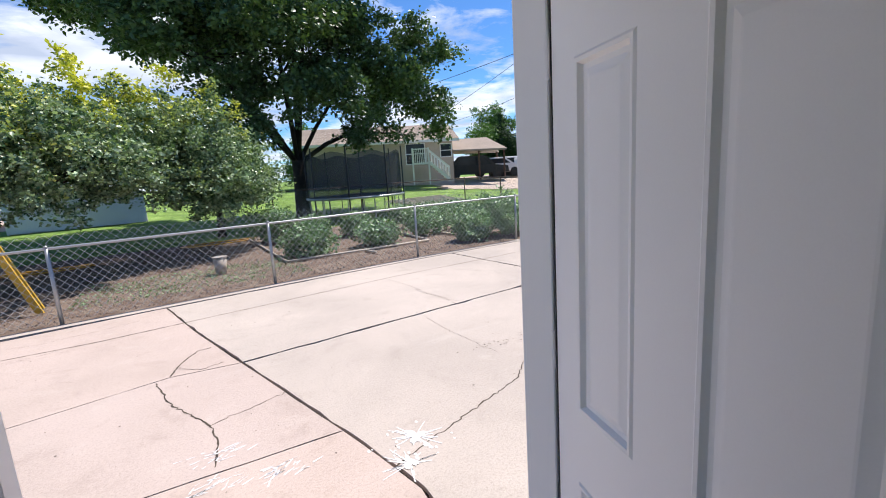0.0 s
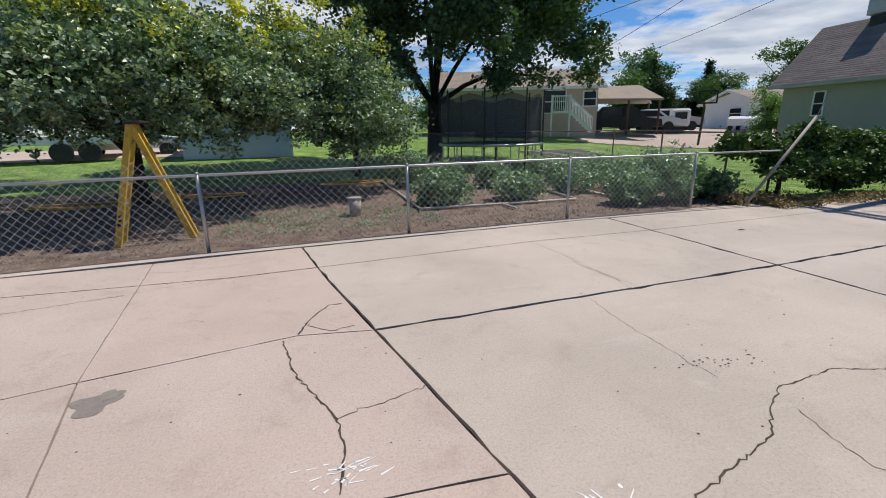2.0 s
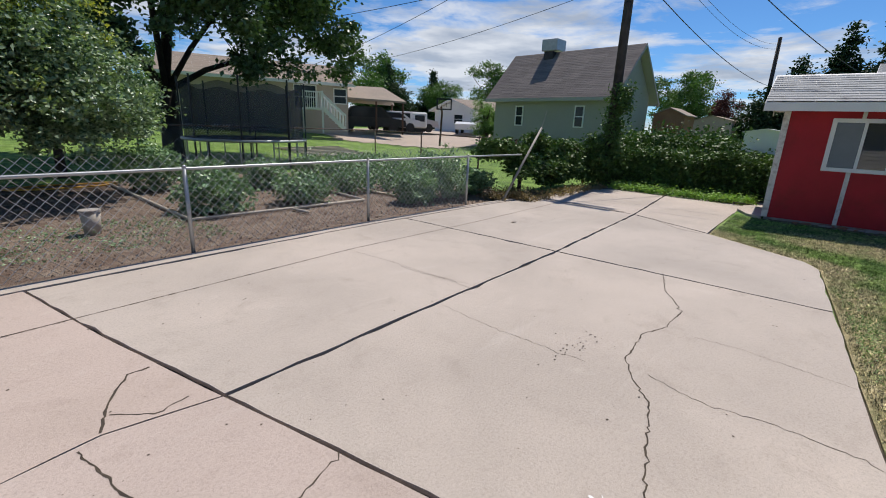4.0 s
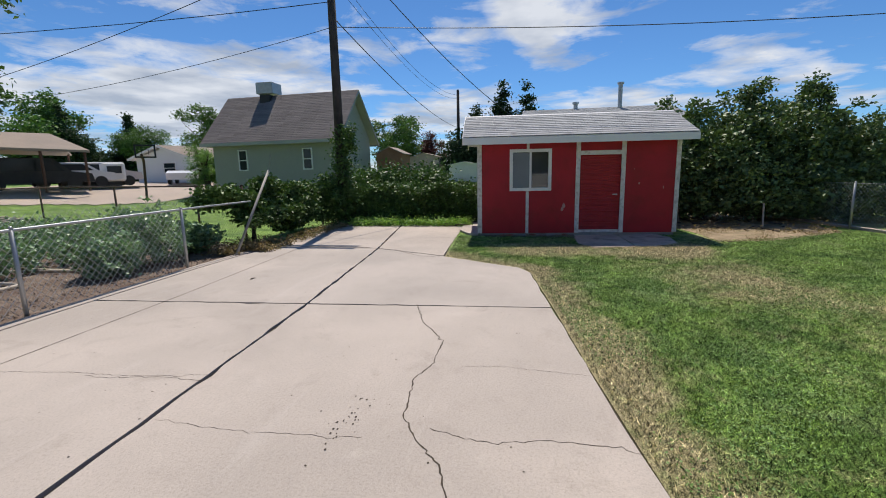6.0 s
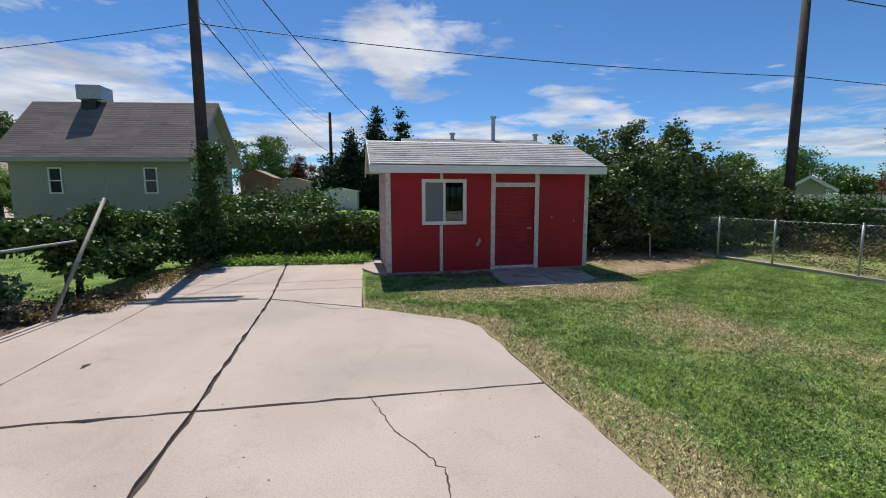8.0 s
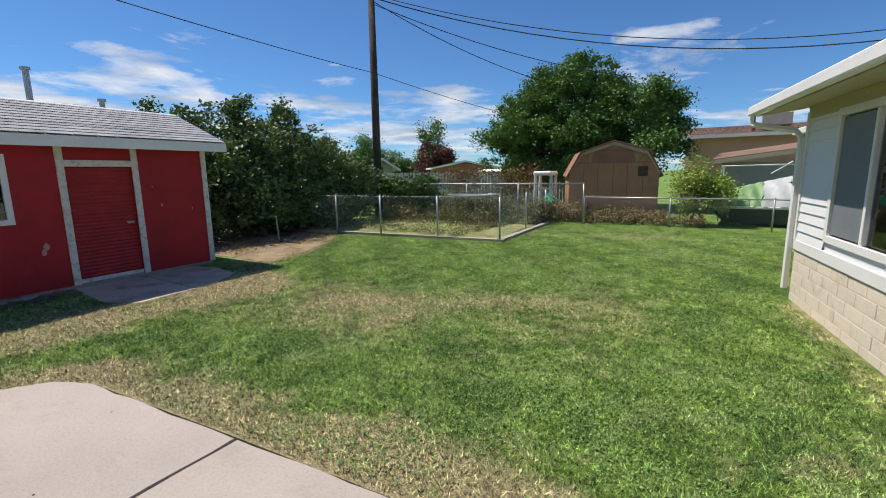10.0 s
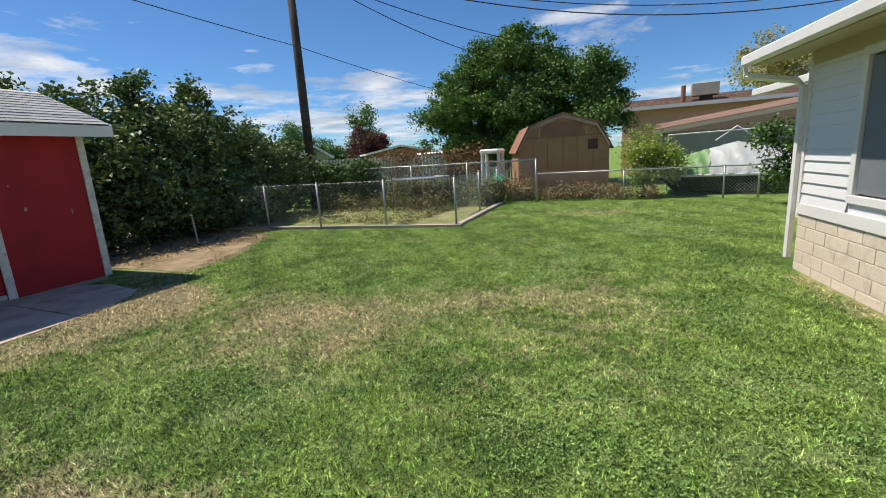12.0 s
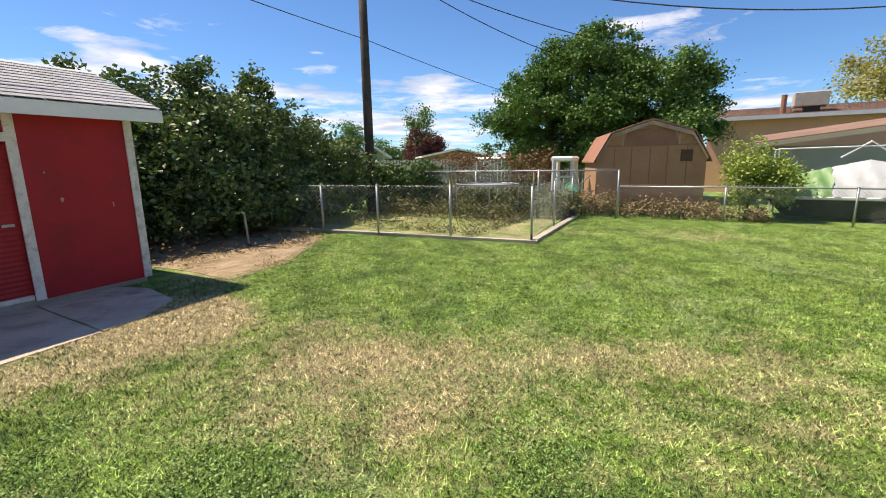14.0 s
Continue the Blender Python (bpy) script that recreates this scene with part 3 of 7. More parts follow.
def tree(name, x, y, lobes, trunk_r, n, per, spread, leaf, mat, seed, label, category="tree", fork=1.6, limbs=9, top=None, group="", hollow=0.5, lean=(0, 0), z0=0.0, bark=None, slim=1.0):
    t = thing(name, x, y, z0, label, category, group)
    g = rnd(seed)
    pts, c = clumps(lobes, n, per, spread, seed, hollow)
    pts = pts[pts[:, 2] > z0 + 0.12]
    bm = bmesh.new()
    knee = Vector((x + lean[0] * 0.5, y + lean[1] * 0.5, z0 + fork))
    tube(bm, [(x, y, z0 - 0.1), (x, y, z0 + 0.12), (x + lean[0] * 0.2, y + lean[1] * 0.2, z0 + fork * 0.5), knee], [trunk_r * 1.5, trunk_r * 1.12, trunk_r * 0.95, trunk_r * 0.85], 10)
    part("trunk", bm, bark or BARK, t, smooth=True)
    bm = bmesh.new()
    for i in range(limbs):
        end = Vector(c[g.integers(len(c))])
        if end.z < knee.z - 0.3:
            end.z = knee.z + 0.4
        mid = knee.lerp(end, 0.45) + Vector(g.normal(size=3)) * 0.12 * (end - knee).length * 0.6
        mid.z += 0.12 * (end - knee).length
        r = trunk_r * g.uniform(0.35, 0.62) * slim
        tube(bm, [knee - Vector((0, 0, 0.15)), knee.lerp(mid, 0.5) + Vector((0, 0, 0.08)), mid, mid.lerp(end, 0.55), end], [r, r * 0.8, r * 0.55, r * 0.3, r * 0.1], 6)
        for q in range(3):
            e2 = Vector(c[g.integers(len(c))])
            if (e2 - mid).length < (end - knee).length * 0.9:
                tube(bm, [mid, mid.lerp(e2, 0.5) + Vector(g.normal(size=3)) * 0.08, e2], [r * 0.4, r * 0.22, r * 0.06], 5)
    part("branch_work", bm, bark or BARK, t, smooth=True)
    finish("crown", leafmesh("crown", pts, leaf, seed + 1), mat, t, kind="stuff")
    return t


# ---- ground ----
def ease(v, a, b):
    v = min(1.0, max(0.0, (v - a) / (b - a)))
    return v * v * (3 - 2 * v)


def rise(x, y):
    """The far yards lie a little higher than the driveway."""
    return -0.05 + 1.15 * ease(y, 17, 33) * ease(x, -2, 6) + 0.55 * ease(y, 17, 30) * (1 - ease(x, -2, 6)) + 0.9 * ease(x, 20, 34) * (1 - ease(y, 17, 33)) * ease(y, 0, 6)


bm = bmesh.new()
xs = [-500, -200, -90, -50, -30, *range(-22, 42, 2), 48, 60, 90, 200, 600]
ys = [-500, -200, -90, -50, -30, *range(-20, 42, 2), 48, 60, 90, 200, 600]
grid = [[bm.verts.new((x, y, rise(x, y))) for y in ys] for x in xs]
for i in range(len(xs) - 1):
    for j in range(len(ys) - 1):
        bm.faces.new((grid[i][j], grid[i + 1][j], grid[i + 1][j + 1], grid[i][j + 1]))
part("ground", bm, LAWN_FAR, kind="structure", label="wide ground of mown grass", category="ground", smooth=True)


def sheet(name, pts, z, mat, label, category, thick=0.2, kind="structure"):
    bm = bmesh.new()
    slice_up(bm, pts, z - thick, z)
    return part(name, bm, mat, None, label, category, kind)


FENCE = [(-12.5, 5.9), (-6.9, 6.75), (-4.15, 7.05), (-1.41, 7.33), (1.39, 7.56), (4.25, 7.74), (6.93, 7.79), (8.9, 7.75)]
CURB = [(x, y - 0.12) for x, y in FENCE]
lawn_pts = [(2.1, 1.17), (3.6, 1.37), (5.25, 1.56), (7.1, 1.8), (7.45, 2.0), (8.35, 3.4), (12.2, 3.7), (14.5, 3.2), (20, 2.0), (20, -12.2), (7.1, -11.75), (-6, -12.9), (0.9, -3.2), (0.95, 0.6)]
sheet("lawn", lawn_pts, -0.015, LAWN, "mown lawn with dry straw patches", "lawn")
sheet("garden", [(-13, 6.0), *[(x, y - 0.05) for x, y in FENCE[1:]], (9.9, 9.6), (10.3, 11.5), (6.5, 15.6), (-14, 14.6)], -0.02, SOIL, "bare brown vegetable garden soil", "soil")
sheet("dog_run", [(15.6, -5.8), (12.5, -6.05), (9.43, -6.75), (7.85, -7.1), (8.2, -9.4), (8.3, -12), (14, -11)], 0.0, lawnmat("dry_lawn", 0.55), "patchy dry grass of the dog run", "lawn", 0.1)
sheet("dry_ground", [(11.5, -2.2), (16, -1.5), (17, -5.9), (12.0, -5.5), (10.6, -3.3), (10.4, -2.2)], -0.008, MULCH, "bare dry earth beside the shed", "soil")


# slab panels of the driveway, with open joints
def slab(pts, seed, z=0.0, gap=0.015, mat=None, parent=None):
    g = rnd(seed)
    pts = [Vector((*p, 0)) for p in pts]
    ring = []
    cen = sum(pts, Vector()) / len(pts)
    for i, a in enumerate(pts):
        b = pts[(i + 1) % len(pts)]
        d = (b - a).normalized()
        inw = Vector((-d.y, d.x, 0))
        if inw.dot(cen - a) < 0:
            inw = -inw
        n = max(1, int((b - a).length / 0.18))
        for k in range(n + 1):
            if k == n:
                p = b + inw * gap - d * gap
            elif k == 0:
                p = a + inw * gap + d * gap
            else:
                p = a.lerp(b, k / n) + inw * gap * (1 + 0.4 * max(-1.4, g.normal()))
            ring.append(p)
    bm = bmesh.new()
    out = [(p.x, p.y) for p in ring]
    hi = flat_poly(bm, out, z)
    lo = [bm.verts.new((x, y, z - 0.1)) for x, y in out]
    for i in range(len(out)):
        j = (i + 1) % len(out)
        bm.faces.new((lo[i], lo[j], hi[j], hi[i]))
    return part("slab", bm, mat or CONC, parent)


drive = thing("driveway", 4, 4, 0, "pale cracked concrete driveway of large slabs", "driveway", kind="structure")
bed = bmesh.new()
slice_up(bed, [(-14, 1.0), (-14, 5.7), *CURB[1:], (9.3, 7.7), (13.4, 7.3), (13.5, 3.6), (8.4, 3.35), (7.5, 1.95), (2.1, 1.15), (0.9, 0.6), (-9, -1.6)], -0.14, -0.03)
part("joint_dirt", bed, CRACK, drive, "dark dirt in the joints")
JX, J2, JF = (0.44, 4.28), (5.13, 4.6), (9.1, 4.98)
F0, F1, F3, F4 = (-0.21, 7.22), (4.95, 7.62), (9.25, 7.65), (13.4, 7.3)
H0 = (0.97, 0.62)
L0, L1, L2, L3 = (-1.98, 7.0), (-1.55, 4.07), (-1.2, 2.6), (-0.9, 0.15)
for i, p in enumerate([
    [H0, (2.1, 1.16), (2.6, 1.24), (3.6, 1.37), (5.3, 1.58), J2, JX, (0.74, 3.05), (0.92, 2.3), (1.04, 1.7)],
    [(5.3, 1.58), (7.1, 1.8), (7.45, 1.98), (8.35, 3.42), JF, J2],
    [(8.35, 3.42), (13.45, 3.65), (13.4, 5.6), JF],
    [JX, J2, F1, F0, (0.1, 5.7)],
    [J2, JF, F3, F1],
    [JF, (13.4, 5.6), F4, F3],
    [L0, L1, (-0.16, 4.36), JX, (0.1, 5.7), F0],
    [L1, L2, (0.87, 2.52), (0.74, 3.05), JX, (-0.16, 4.36)],
    [L2, L3, H0, (1.04, 1.7), (0.92, 2.3), (0.87, 2.52)],
    [(-6.2, 6.75), (-5.6, 3.1), L1, L0],
    [(-5.6, 3.1), (-5.2, -0.8), L3, L2, L1],
    [(-13.5, 5.7), (-13, 0.9), (-5.6, 3.1), (-6.2, 6.75)],
    [(-13, 0.9), (-12, -2.3), (-5.2, -0.8), (-5.6, 3.1)],
]):
    slab(p, 50 + i, gap=0.019 if i < 6 else 0.006, mat=CONC if i < 6 else CONC_TAN, parent=drive)


def ribbon(name, pts, width, mat, z, seed, parent, rough=0.0085):
    """A thin jagged strip through points, as a crack is."""
    g = rnd(seed)
    line = []
    for a, b in zip(pts, pts[1:]):
        a, b = Vector((*a, 0)), Vector((*b, 0))
        n = max(2, int((b - a).length / 0.035))
        for k in range(n):
            line.append(a.lerp(b, k / n) + Vector((g.normal() * rough * (k > 0), g.normal() * rough * (k > 0), 0)) * g.uniform(0.2, 1.3))
    line.append(Vector((*pts[-1], 0)))
    bm = bmesh.new()
    prev = None
    for i, p in enumerate(line):
        d = (line[min(i + 1, len(line) - 1)] - line[max(i - 1, 0)]).normalized()
        s = Vector((-d.y, d.x, 0)) * width * g.uniform(0.3, 1.0) / 2
        cur = (bm.verts.new((p.x + s.x, p.y + s.y, z)), bm.verts.new((p.x - s.x, p.y - s.y, z)))
        if prev:
            bm.faces.new((prev[0], prev[1], cur[1], cur[0]))
        prev = cur
    return part(name, bm, mat, parent)


CRACKS = [
    ([(5.24, 3.2), (4.62, 2.99), (4.4, 2.84), (4.1, 2.68), (3.6, 2.68), (3.32, 2.77), (3.0, 2.73), (2.75, 2.7), (2.52, 2.56), (2.32, 2.38), (2.05, 2.3), (1.8, 2.22), (1.45, 2.1), (1.2, 2.03), (1.0, 1.95)], 0.022),
    ([(2.66, 2.5), (2.6, 2.31), (2.56, 2.1), (2.64, 1.74), (2.62, 1.4), (2.58, 1.24)], 0.012),
    ([(0.22, 4.95), (0.09, 4.94), (-0.02, 4.75), (-0.1, 4.58), (-0.16, 4.38)], 0.035),
    ([(-0.09, 4.53), (0.0, 4.45), (0.09, 4.37), (0.29, 4.42)], 0.02),
    ([(-0.27, 4.29), (-0.22, 4.04), (-0.15, 3.72), (-0.02, 3.43), (0.09, 3.18), (0.12, 2.9), (0.08, 2.62)], 0.028),
    ([(0.09, 3.18), (0.27, 3.24), (0.48, 3.3), (0.66, 3.38)], 0.016),
    ([(2.96, 6.35), (3.03, 5.75), (3.05, 5.1), (3.1, 4.76), (3.16, 4.48)], 0.008),
    ([(2.5, 4.38), (2.46, 3.83), (2.47, 3.33), (2.5, 2.9)], 0.006),
    ([(3.0, 5.5), (2.99, 5.25), (3.04, 5.05), (3.07, 4.79), (3.05, 4.45)], 0.010),
    ([(3.59, 2.43), (3.63, 2.09), (3.59, 1.76), (3.55, 1.4)], 0.006),
    ([(9.0, 4.6), (8.6, 4.2), (8.34, 3.91), (8.25, 3.47)], 0.03),
    ([(7.9, 3.0), (7.0, 3.3), (6.4, 3.1), (5.6, 3.4)], 0.005),
    ([(-2.83, 5.63), (-2.42, 5.72), (-1.9, 5.83)], 0.018),
    ([(-1.86, 5.86), (-1.26, 6.06), (-0.05, 6.17)], 0.007),
    ([(-1.9, 6.6), (-1.5, 6.5), (-0.9, 6.62), (-0.5, 6.75)], 0.006),
    ([(-1.2, 4.9), (-1.05, 4.95), (-0.95, 4.86)], 0.006),
]
# two long, nearly straight dark strips laid just above the slabs
ribbon("dark_strip", [(-13, 5.1), (-3.2, 6.15), (-0.9, 6.1), (3.0, 6.5), (5.3, 6.55), (8.98, 6.75)], 0.022, CRACK, 0.0012, 190, drive, 0.001)
ribbon("dark_strip", [(9.2, 5.2), (9.3, 7.5)], 0.07, CRACK, 0.0012, 191, drive, 0.006)
for i, (cx, cy, rr, mt, nm) in enumerate([(-1.33, 3.75, 0.12, STAIN, "stain"), (-1.27, 3.84, 0.06, STAIN, "stain"), (1.24, 2.16, 0.06, SPILL, "paint_spill"), (1.08, 1.93, 0.045, SPILL, "paint_spill"), (6.29, 6.11, 0.06, CRACK, "dark_spot")]):
    g = rnd(500 + i)
    nn = 46
    jag = 0.0 if nm != "paint_spill" else 0.3
    pts = []
    for k in range(nn):
        a = 2 * math.pi * k / nn
        r = rr * (1 + jag * g.normal() * (0.4 if k % 3 else 1.0) + 0.22 * math.sin(3 * a + i) + 0.12 * math.sin(5 * a))
        pts.append((cx + max(r, rr * 0.35) * math.cos(a), cy + max(r, rr * 0.35) * math.sin(a) * (1.0 if nm != "dark_spot" else 0.4)))
    bm = bmesh.new()
    flat_poly(bm, pts, 0.002 + 0.0012 * i)
    part(nm, bm, mt, drive)
g = rnd(520)
bm = bmesh.new()
for k in range(26):
    a, r = g.uniform(0, 6.28), g.uniform(0.09, 0.3)
    x, y, q = 1.2 + r * math.cos(a), 2.1 + r * math.sin(a) * 0.8, g.uniform(0.004, 0.014)
    flat_poly(bm, [(x + q * math.cos(u), y + q * math.sin(u) * 1.6) for u in np.linspace(0, 5.2, 6)], 0.002)
for k in range(34):
    a, r0 = g.uniform(0, 6.28), g.uniform(0.02, 0.07)
    r1, q = r0 + g.uniform(0.03, 0.17), g.uniform(0.003, 0.008)
    cx, cy = ((1.24, 2.16), (1.08, 1.93))[k % 2]
    c, s_ = math.cos(a), math.sin(a)
    flat_poly(bm, [(cx + r0 * c - q * s_, cy + r0 * s_ + q * c), (cx + r0 * c + q * s_, cy + r0 * s_ - q * c), (cx + r1 * c + q * s_ * 0.5, cy + r1 * s_ - q * c * 0.5), (cx + r1 * c - q * s_ * 0.5, cy + r1 * s_ + q * c * 0.5)], 0.0024)
for cx, cy, n_ in ((0.12, 2.75, 26), (0.42, 2.35, 34), (0.05, 2.45, 22)):
    for k in range(n_):
        x, y, q = cx + g.normal() * 0.09, cy + g.normal() * 0.05, g.uniform(0.002, 0.007)
        a, ln = 0.35 + g.normal() * 0.4, g.uniform(0.01, 0.05)
        c, s_ = math.cos(a), math.sin(a)
        flat_poly(bm, [(x - ln * c - q * s_, y - ln * s_ + q * c), (x - ln * c + q * s_, y - ln * s_ - q * c), (x + ln * c + q * s_ * 0.4, y + ln * s_ - q * c * 0.4), (x + ln * c - q * s_ * 0.4, y + ln * s_ + q * c * 0.4)], 0.0022)
part("paint_drops", bm, SPILL, drive, kind="stuff")
g = rnd(521)
bm = bmesh.new()
for k in range(260):
    x, y = g.uniform(-4, 9), g.uniform(1.3, 7.2)
    q = g.uniform(0.003, 0.008)
    if y > 1.1 + 0.12 * x:
        flat_poly(bm, [(x + q * math.cos(u) * g.uniform(0.6, 1.5), y + q * math.sin(u)) for u in np.linspace(0, 5.2, 6)], 0.0025)
for k in range(34):
    x = g.uniform(2.35, 3.0)
    y = 3.12 - 0.12 * (x - 2.35) + g.normal() * 0.05
    q = g.uniform(0.003, 0.008)
    flat_poly(bm, [(x + q * math.cos(u) * 1.5, y + q * math.sin(u)) for u in np.linspace(0, 5.2, 6)], 0.003)
part("grit", bm, CRACK, drive, "specks of dirt and small leaves", kind="stuff")
for i, (pts, wd) in enumerate(CRACKS):
    ribbon("crack", pts, wd * 0.62, CRACK, 0.0015, 200 + i, drive)

bm = bmesh.new()
for (a, b) in zip(CURB, CURB[1:]):
    d = Vector((b[0] - a[0], b[1] - a[1], 0)).normalized()
    s = Vector((-d.y, d.x, 0)) * 0.09
    prism(bm, [(a[0] - s.x, a[1] - s.y), (b[0] - s.x, b[1] - s.y), (b[0] + s.x, b[1] + s.y), (a[0] + s.x, a[1] + s.y)], -0.1, 0.012)
part("kerb", bm, CONC, None, "narrow worn concrete edging under the fence", "kerb", kind="structure")


# ---- chain link fences ----
def chain(bm, a, b, z0, z1, pitch=0.065, r=0.0022):
    """Crossing slanted wires between two posts."""
    a, b = Vector((*a, 0)), Vector((*b, 0))
    length, h = (b - a).length, z1 - z0
    d = (b - a).normalized()
    side = Vector((-d.y, d.x, 0)) * r
    for s in (1, -1):
        k = -h if s == 1 else 0
        start = -h if s == 1 else 0.0
        n = int((length + h) / pitch) + 1
        for i in range(n):
            u0 = (-h + i * pitch) if s == 1 else (i * pitch)
            p, q = (u0, z0), (u0 + s * h, z1)
            if s == 1:
                if p[0] < 0:
                    p = (0, z0 - u0)
                if q[0] > length:
                    q = (length, z0 + (length - u0))
            else:
                if q[0] < 0:
                    q = (0, z0 + u0)
                if p[0] > length:
                    p = (length, z0 + (u0 - length))
            if q[1] - p[1] < 0.01:
                continue
            P, Q = a + d * p[0] + Vector((0, 0, p[1])), a + d * q[0] + Vector((0, 0, q[1]))
            e = (Q - P).normalized().cross(side.normalized()) * r
            off = side * s
            vs = [(P + off + e, Q + off + e), (P + off - e * 0.5 + side, Q + off - e * 0.5 + side), (P + off - e * 0.5 - side, Q + off - e * 0.5 - side)]
            vv = [(bm.verts.new(u), bm.verts.new(v)) for u, v in vs]
            for k in range(3):
                bm.faces.new((vv[k][0], vv[(k + 1) % 3][0], vv[(k + 1) % 3][1], vv[k][1]))


def fence(name, posts, h, label, top=None, r=0.025, rail=0.019, above=0.06, base=0.03, mat=None, pitch=0.085, wire=0.0024, mesh=True, wiremat=None, railz=None, open_end=False):
    f = thing(name, posts[0][0], posts[0][1], 0, label, "fence")
    m = mat or GALV
    rz = railz if railz is not None else h
    for x, y in posts[:-1] if open_end else posts:
        bm = bmesh.new()
        tube(bm, [(x, y, -0.1), (x, y, h + 0.02)], r, 8)
        tube(bm, [(x, y, h + 0.02), (x, y, h + 0.045)], [r * 1.25, r * 0.5], 8)
        part("post", bm, m, f, smooth=True)
    bm = bmesh.new()
    tube(bm, [(x, y, rz) for x, y in posts], rail, 8)
    part("rail", bm, m, f, smooth=True)
    if mesh:
        bm = bmesh.new()
        for a, b in zip(posts, posts[1:-1] if open_end else posts[1:]):
            d = (Vector(b) - Vector(a)).normalized()
            off = Vector((d.y, -d.x)) * -0.03
            chain(bm, Vector(a) + off, Vector(b) + off, base, h + above, pitch, wire)
        part("chain_link", bm, wiremat or WIRE, f, "woven steel wire", kind="stuff")
    return f


fence("chain_link_fence", FENCE, 1.04, open_end=True, label= "low galvanised chain-link fence along the driveway and garden", above=0.17, pitch=0.108, wire=0.0027)
fence("chain_link_fence", [(9.3, 8.2), (9.95, 9.9), (10.75, 13.1), (11.2, 16.2), (6.5, 16.6), (3.2, 16.9)], 1.35, "dark steel chain-link fence behind the vegetable garden", mat=RUST, pitch=0.09, wire=0.0015)
fence("chain_link_fence", [(15.7, -5.65), (12.55, -5.95), (11.1, -6.25), (9.43, -6.65), (7.75, -7.0), (8.1, -9.4), (8.2, -11.2)], 1.1, rail=0.004, above=0.0, label="galvanised chain-link dog run fence on a narrow kerb", wire=0.0018, pitch=0.10)
fence("chain_link_fence", [(7.08, -11.75), (4.55, -12.0), (2.0, -12.3), (1.2, -12.3), (-3, -12.6)], 0.86, "low galvanised chain-link fence at the back of the lawn")
bm = bmesh.new()
for a, b in (((15.7, -5.55), (7.6, -6.95)), ((7.7, -6.9), (8.1, -11.2))):
    a, b = Vector(a), Vector(b)
    d = (b - a).normalized()
    s = Vector((-d.y, d.x)) * 0.07
    prism(bm, [tuple(a - s), tuple(b - s), tuple(b + s), tuple(a + s)], -0.1, 0.05)
part("kerb", bm, CONC, None, "narrow pale concrete edging under the dog run fence", "kerb", kind="structure")

# leaning pipe
p = thing("leaning_pipe", 8.05, 7.62, 0, "bare steel fence pipe leaning into the vines", "pipe")
bm = bmesh.new()
tube(bm, [(8.05, 7.62, 0), (9.55, 7.66, 1.68)], 0.028, 10)
part("pipe", bm, STEEL_OLD, p, smooth=True)
bm = bmesh.new()
tube(bm, [(9.55, 7.66, 1.68), (9.75, 7.67, 2.1)], 0.008, 6)
part("wire_end", bm, STEEL_OLD, p)


# ---- red shed ----
def louver(bm, x, y0, y1, z0, z1, n, depth=0.012):
    for i in range(n):
        a, b = z0 + (z1 - z0) * i / n, z0 + (z1 - z0) * (i + 1) / n
        m = (a + b) / 2
        vs = [bm.verts.new(q) for q in ((x, y0, a), (x, y1, a), (x - depth, y1, m), (x - depth, y0, m), (x, y1, b), (x, y0, b))]
        bm.faces.new(vs[:4]), bm.faces.new((vs[3], vs[2], vs[4], vs[5]))


SX, SY0, SY1, SD, SH = 11.45, -1.62, 3.03, 2.5, 2.31
shed = thing("shed", SX + SD / 2, (SY0 + SY1) / 2, 0, "small red painted shed with white trim and grey shingle roof", "shed")
WY0, WY1, WZ0, WZ1 = 1.36, 2.21, 1.15, 2.0
DY0, DY1, DZ1 = -0.32, 0.62, 1.9
for lo, hi in (((SX, SY0, 0.05), (SX + 0.08, DY0, SH)), ((SX, DY0, DZ1), (SX + 0.08, DY1, SH)), ((SX, DY1, 0.05), (SX + 0.08, WY0, SH)),
               ((SX, WY0, 0.05), (SX + 0.08, WY1, WZ0)), ((SX, WY0, WZ1), (SX + 0.08, WY1, SH)), ((SX, WY1, 0.05), (SX + 0.08, SY1, SH))):
    bm = bmesh.new()
    box(bm, lo, hi)
    part("wall_panel", bm, RED, shed, "red painted plywood wall")
bm = bmesh.new()
RZ = SH + 0.64
for y in (SY0, SY1 - 0.08):
    solid(bm, [(SX + 0.08, y, 0.05), (SX + SD, y, 0.05), (SX + SD, y, SH), (SX + SD / 2, y, RZ - 0.05), (SX + 0.08, y, SH)], (0, 0.08, 0))
box(bm, (SX + SD, SY0, 0.05), (SX + SD + 0.08, SY1, SH))
part("side_wall", bm, RED_OLD, shed, "faded red side wall, its paint lightened as if sunlit")
bm = bmesh.new()
box(bm, (SX + 0.02, SY0 + 0.02, -0.05), (SX + SD, SY1 - 0.02, 0.06))
part("floor", bm, CONC_OLD, shed)
bm = bmesh.new()
ox, oy, oys = 0.34, 0.34, 0.24
for s in (0, 1):
    x0 = SX - ox if s == 0 else SX + SD + ox
    xr = SX + SD / 2
    z0 = SH - 0.02
    solid(bm, [(x0, SY0 - oys, z0), (x0, SY1 + oy, z0), (xr, SY1 + oy, RZ), (xr, SY0 - oys, RZ)], (0, 0, 0.05))
part("roof_deck", bm, WHITE, shed)
bm = bmesh.new()
slope = math.hypot(SD / 2 + ox, RZ - SH + 0.02)
g = rnd(7)
rows = 12
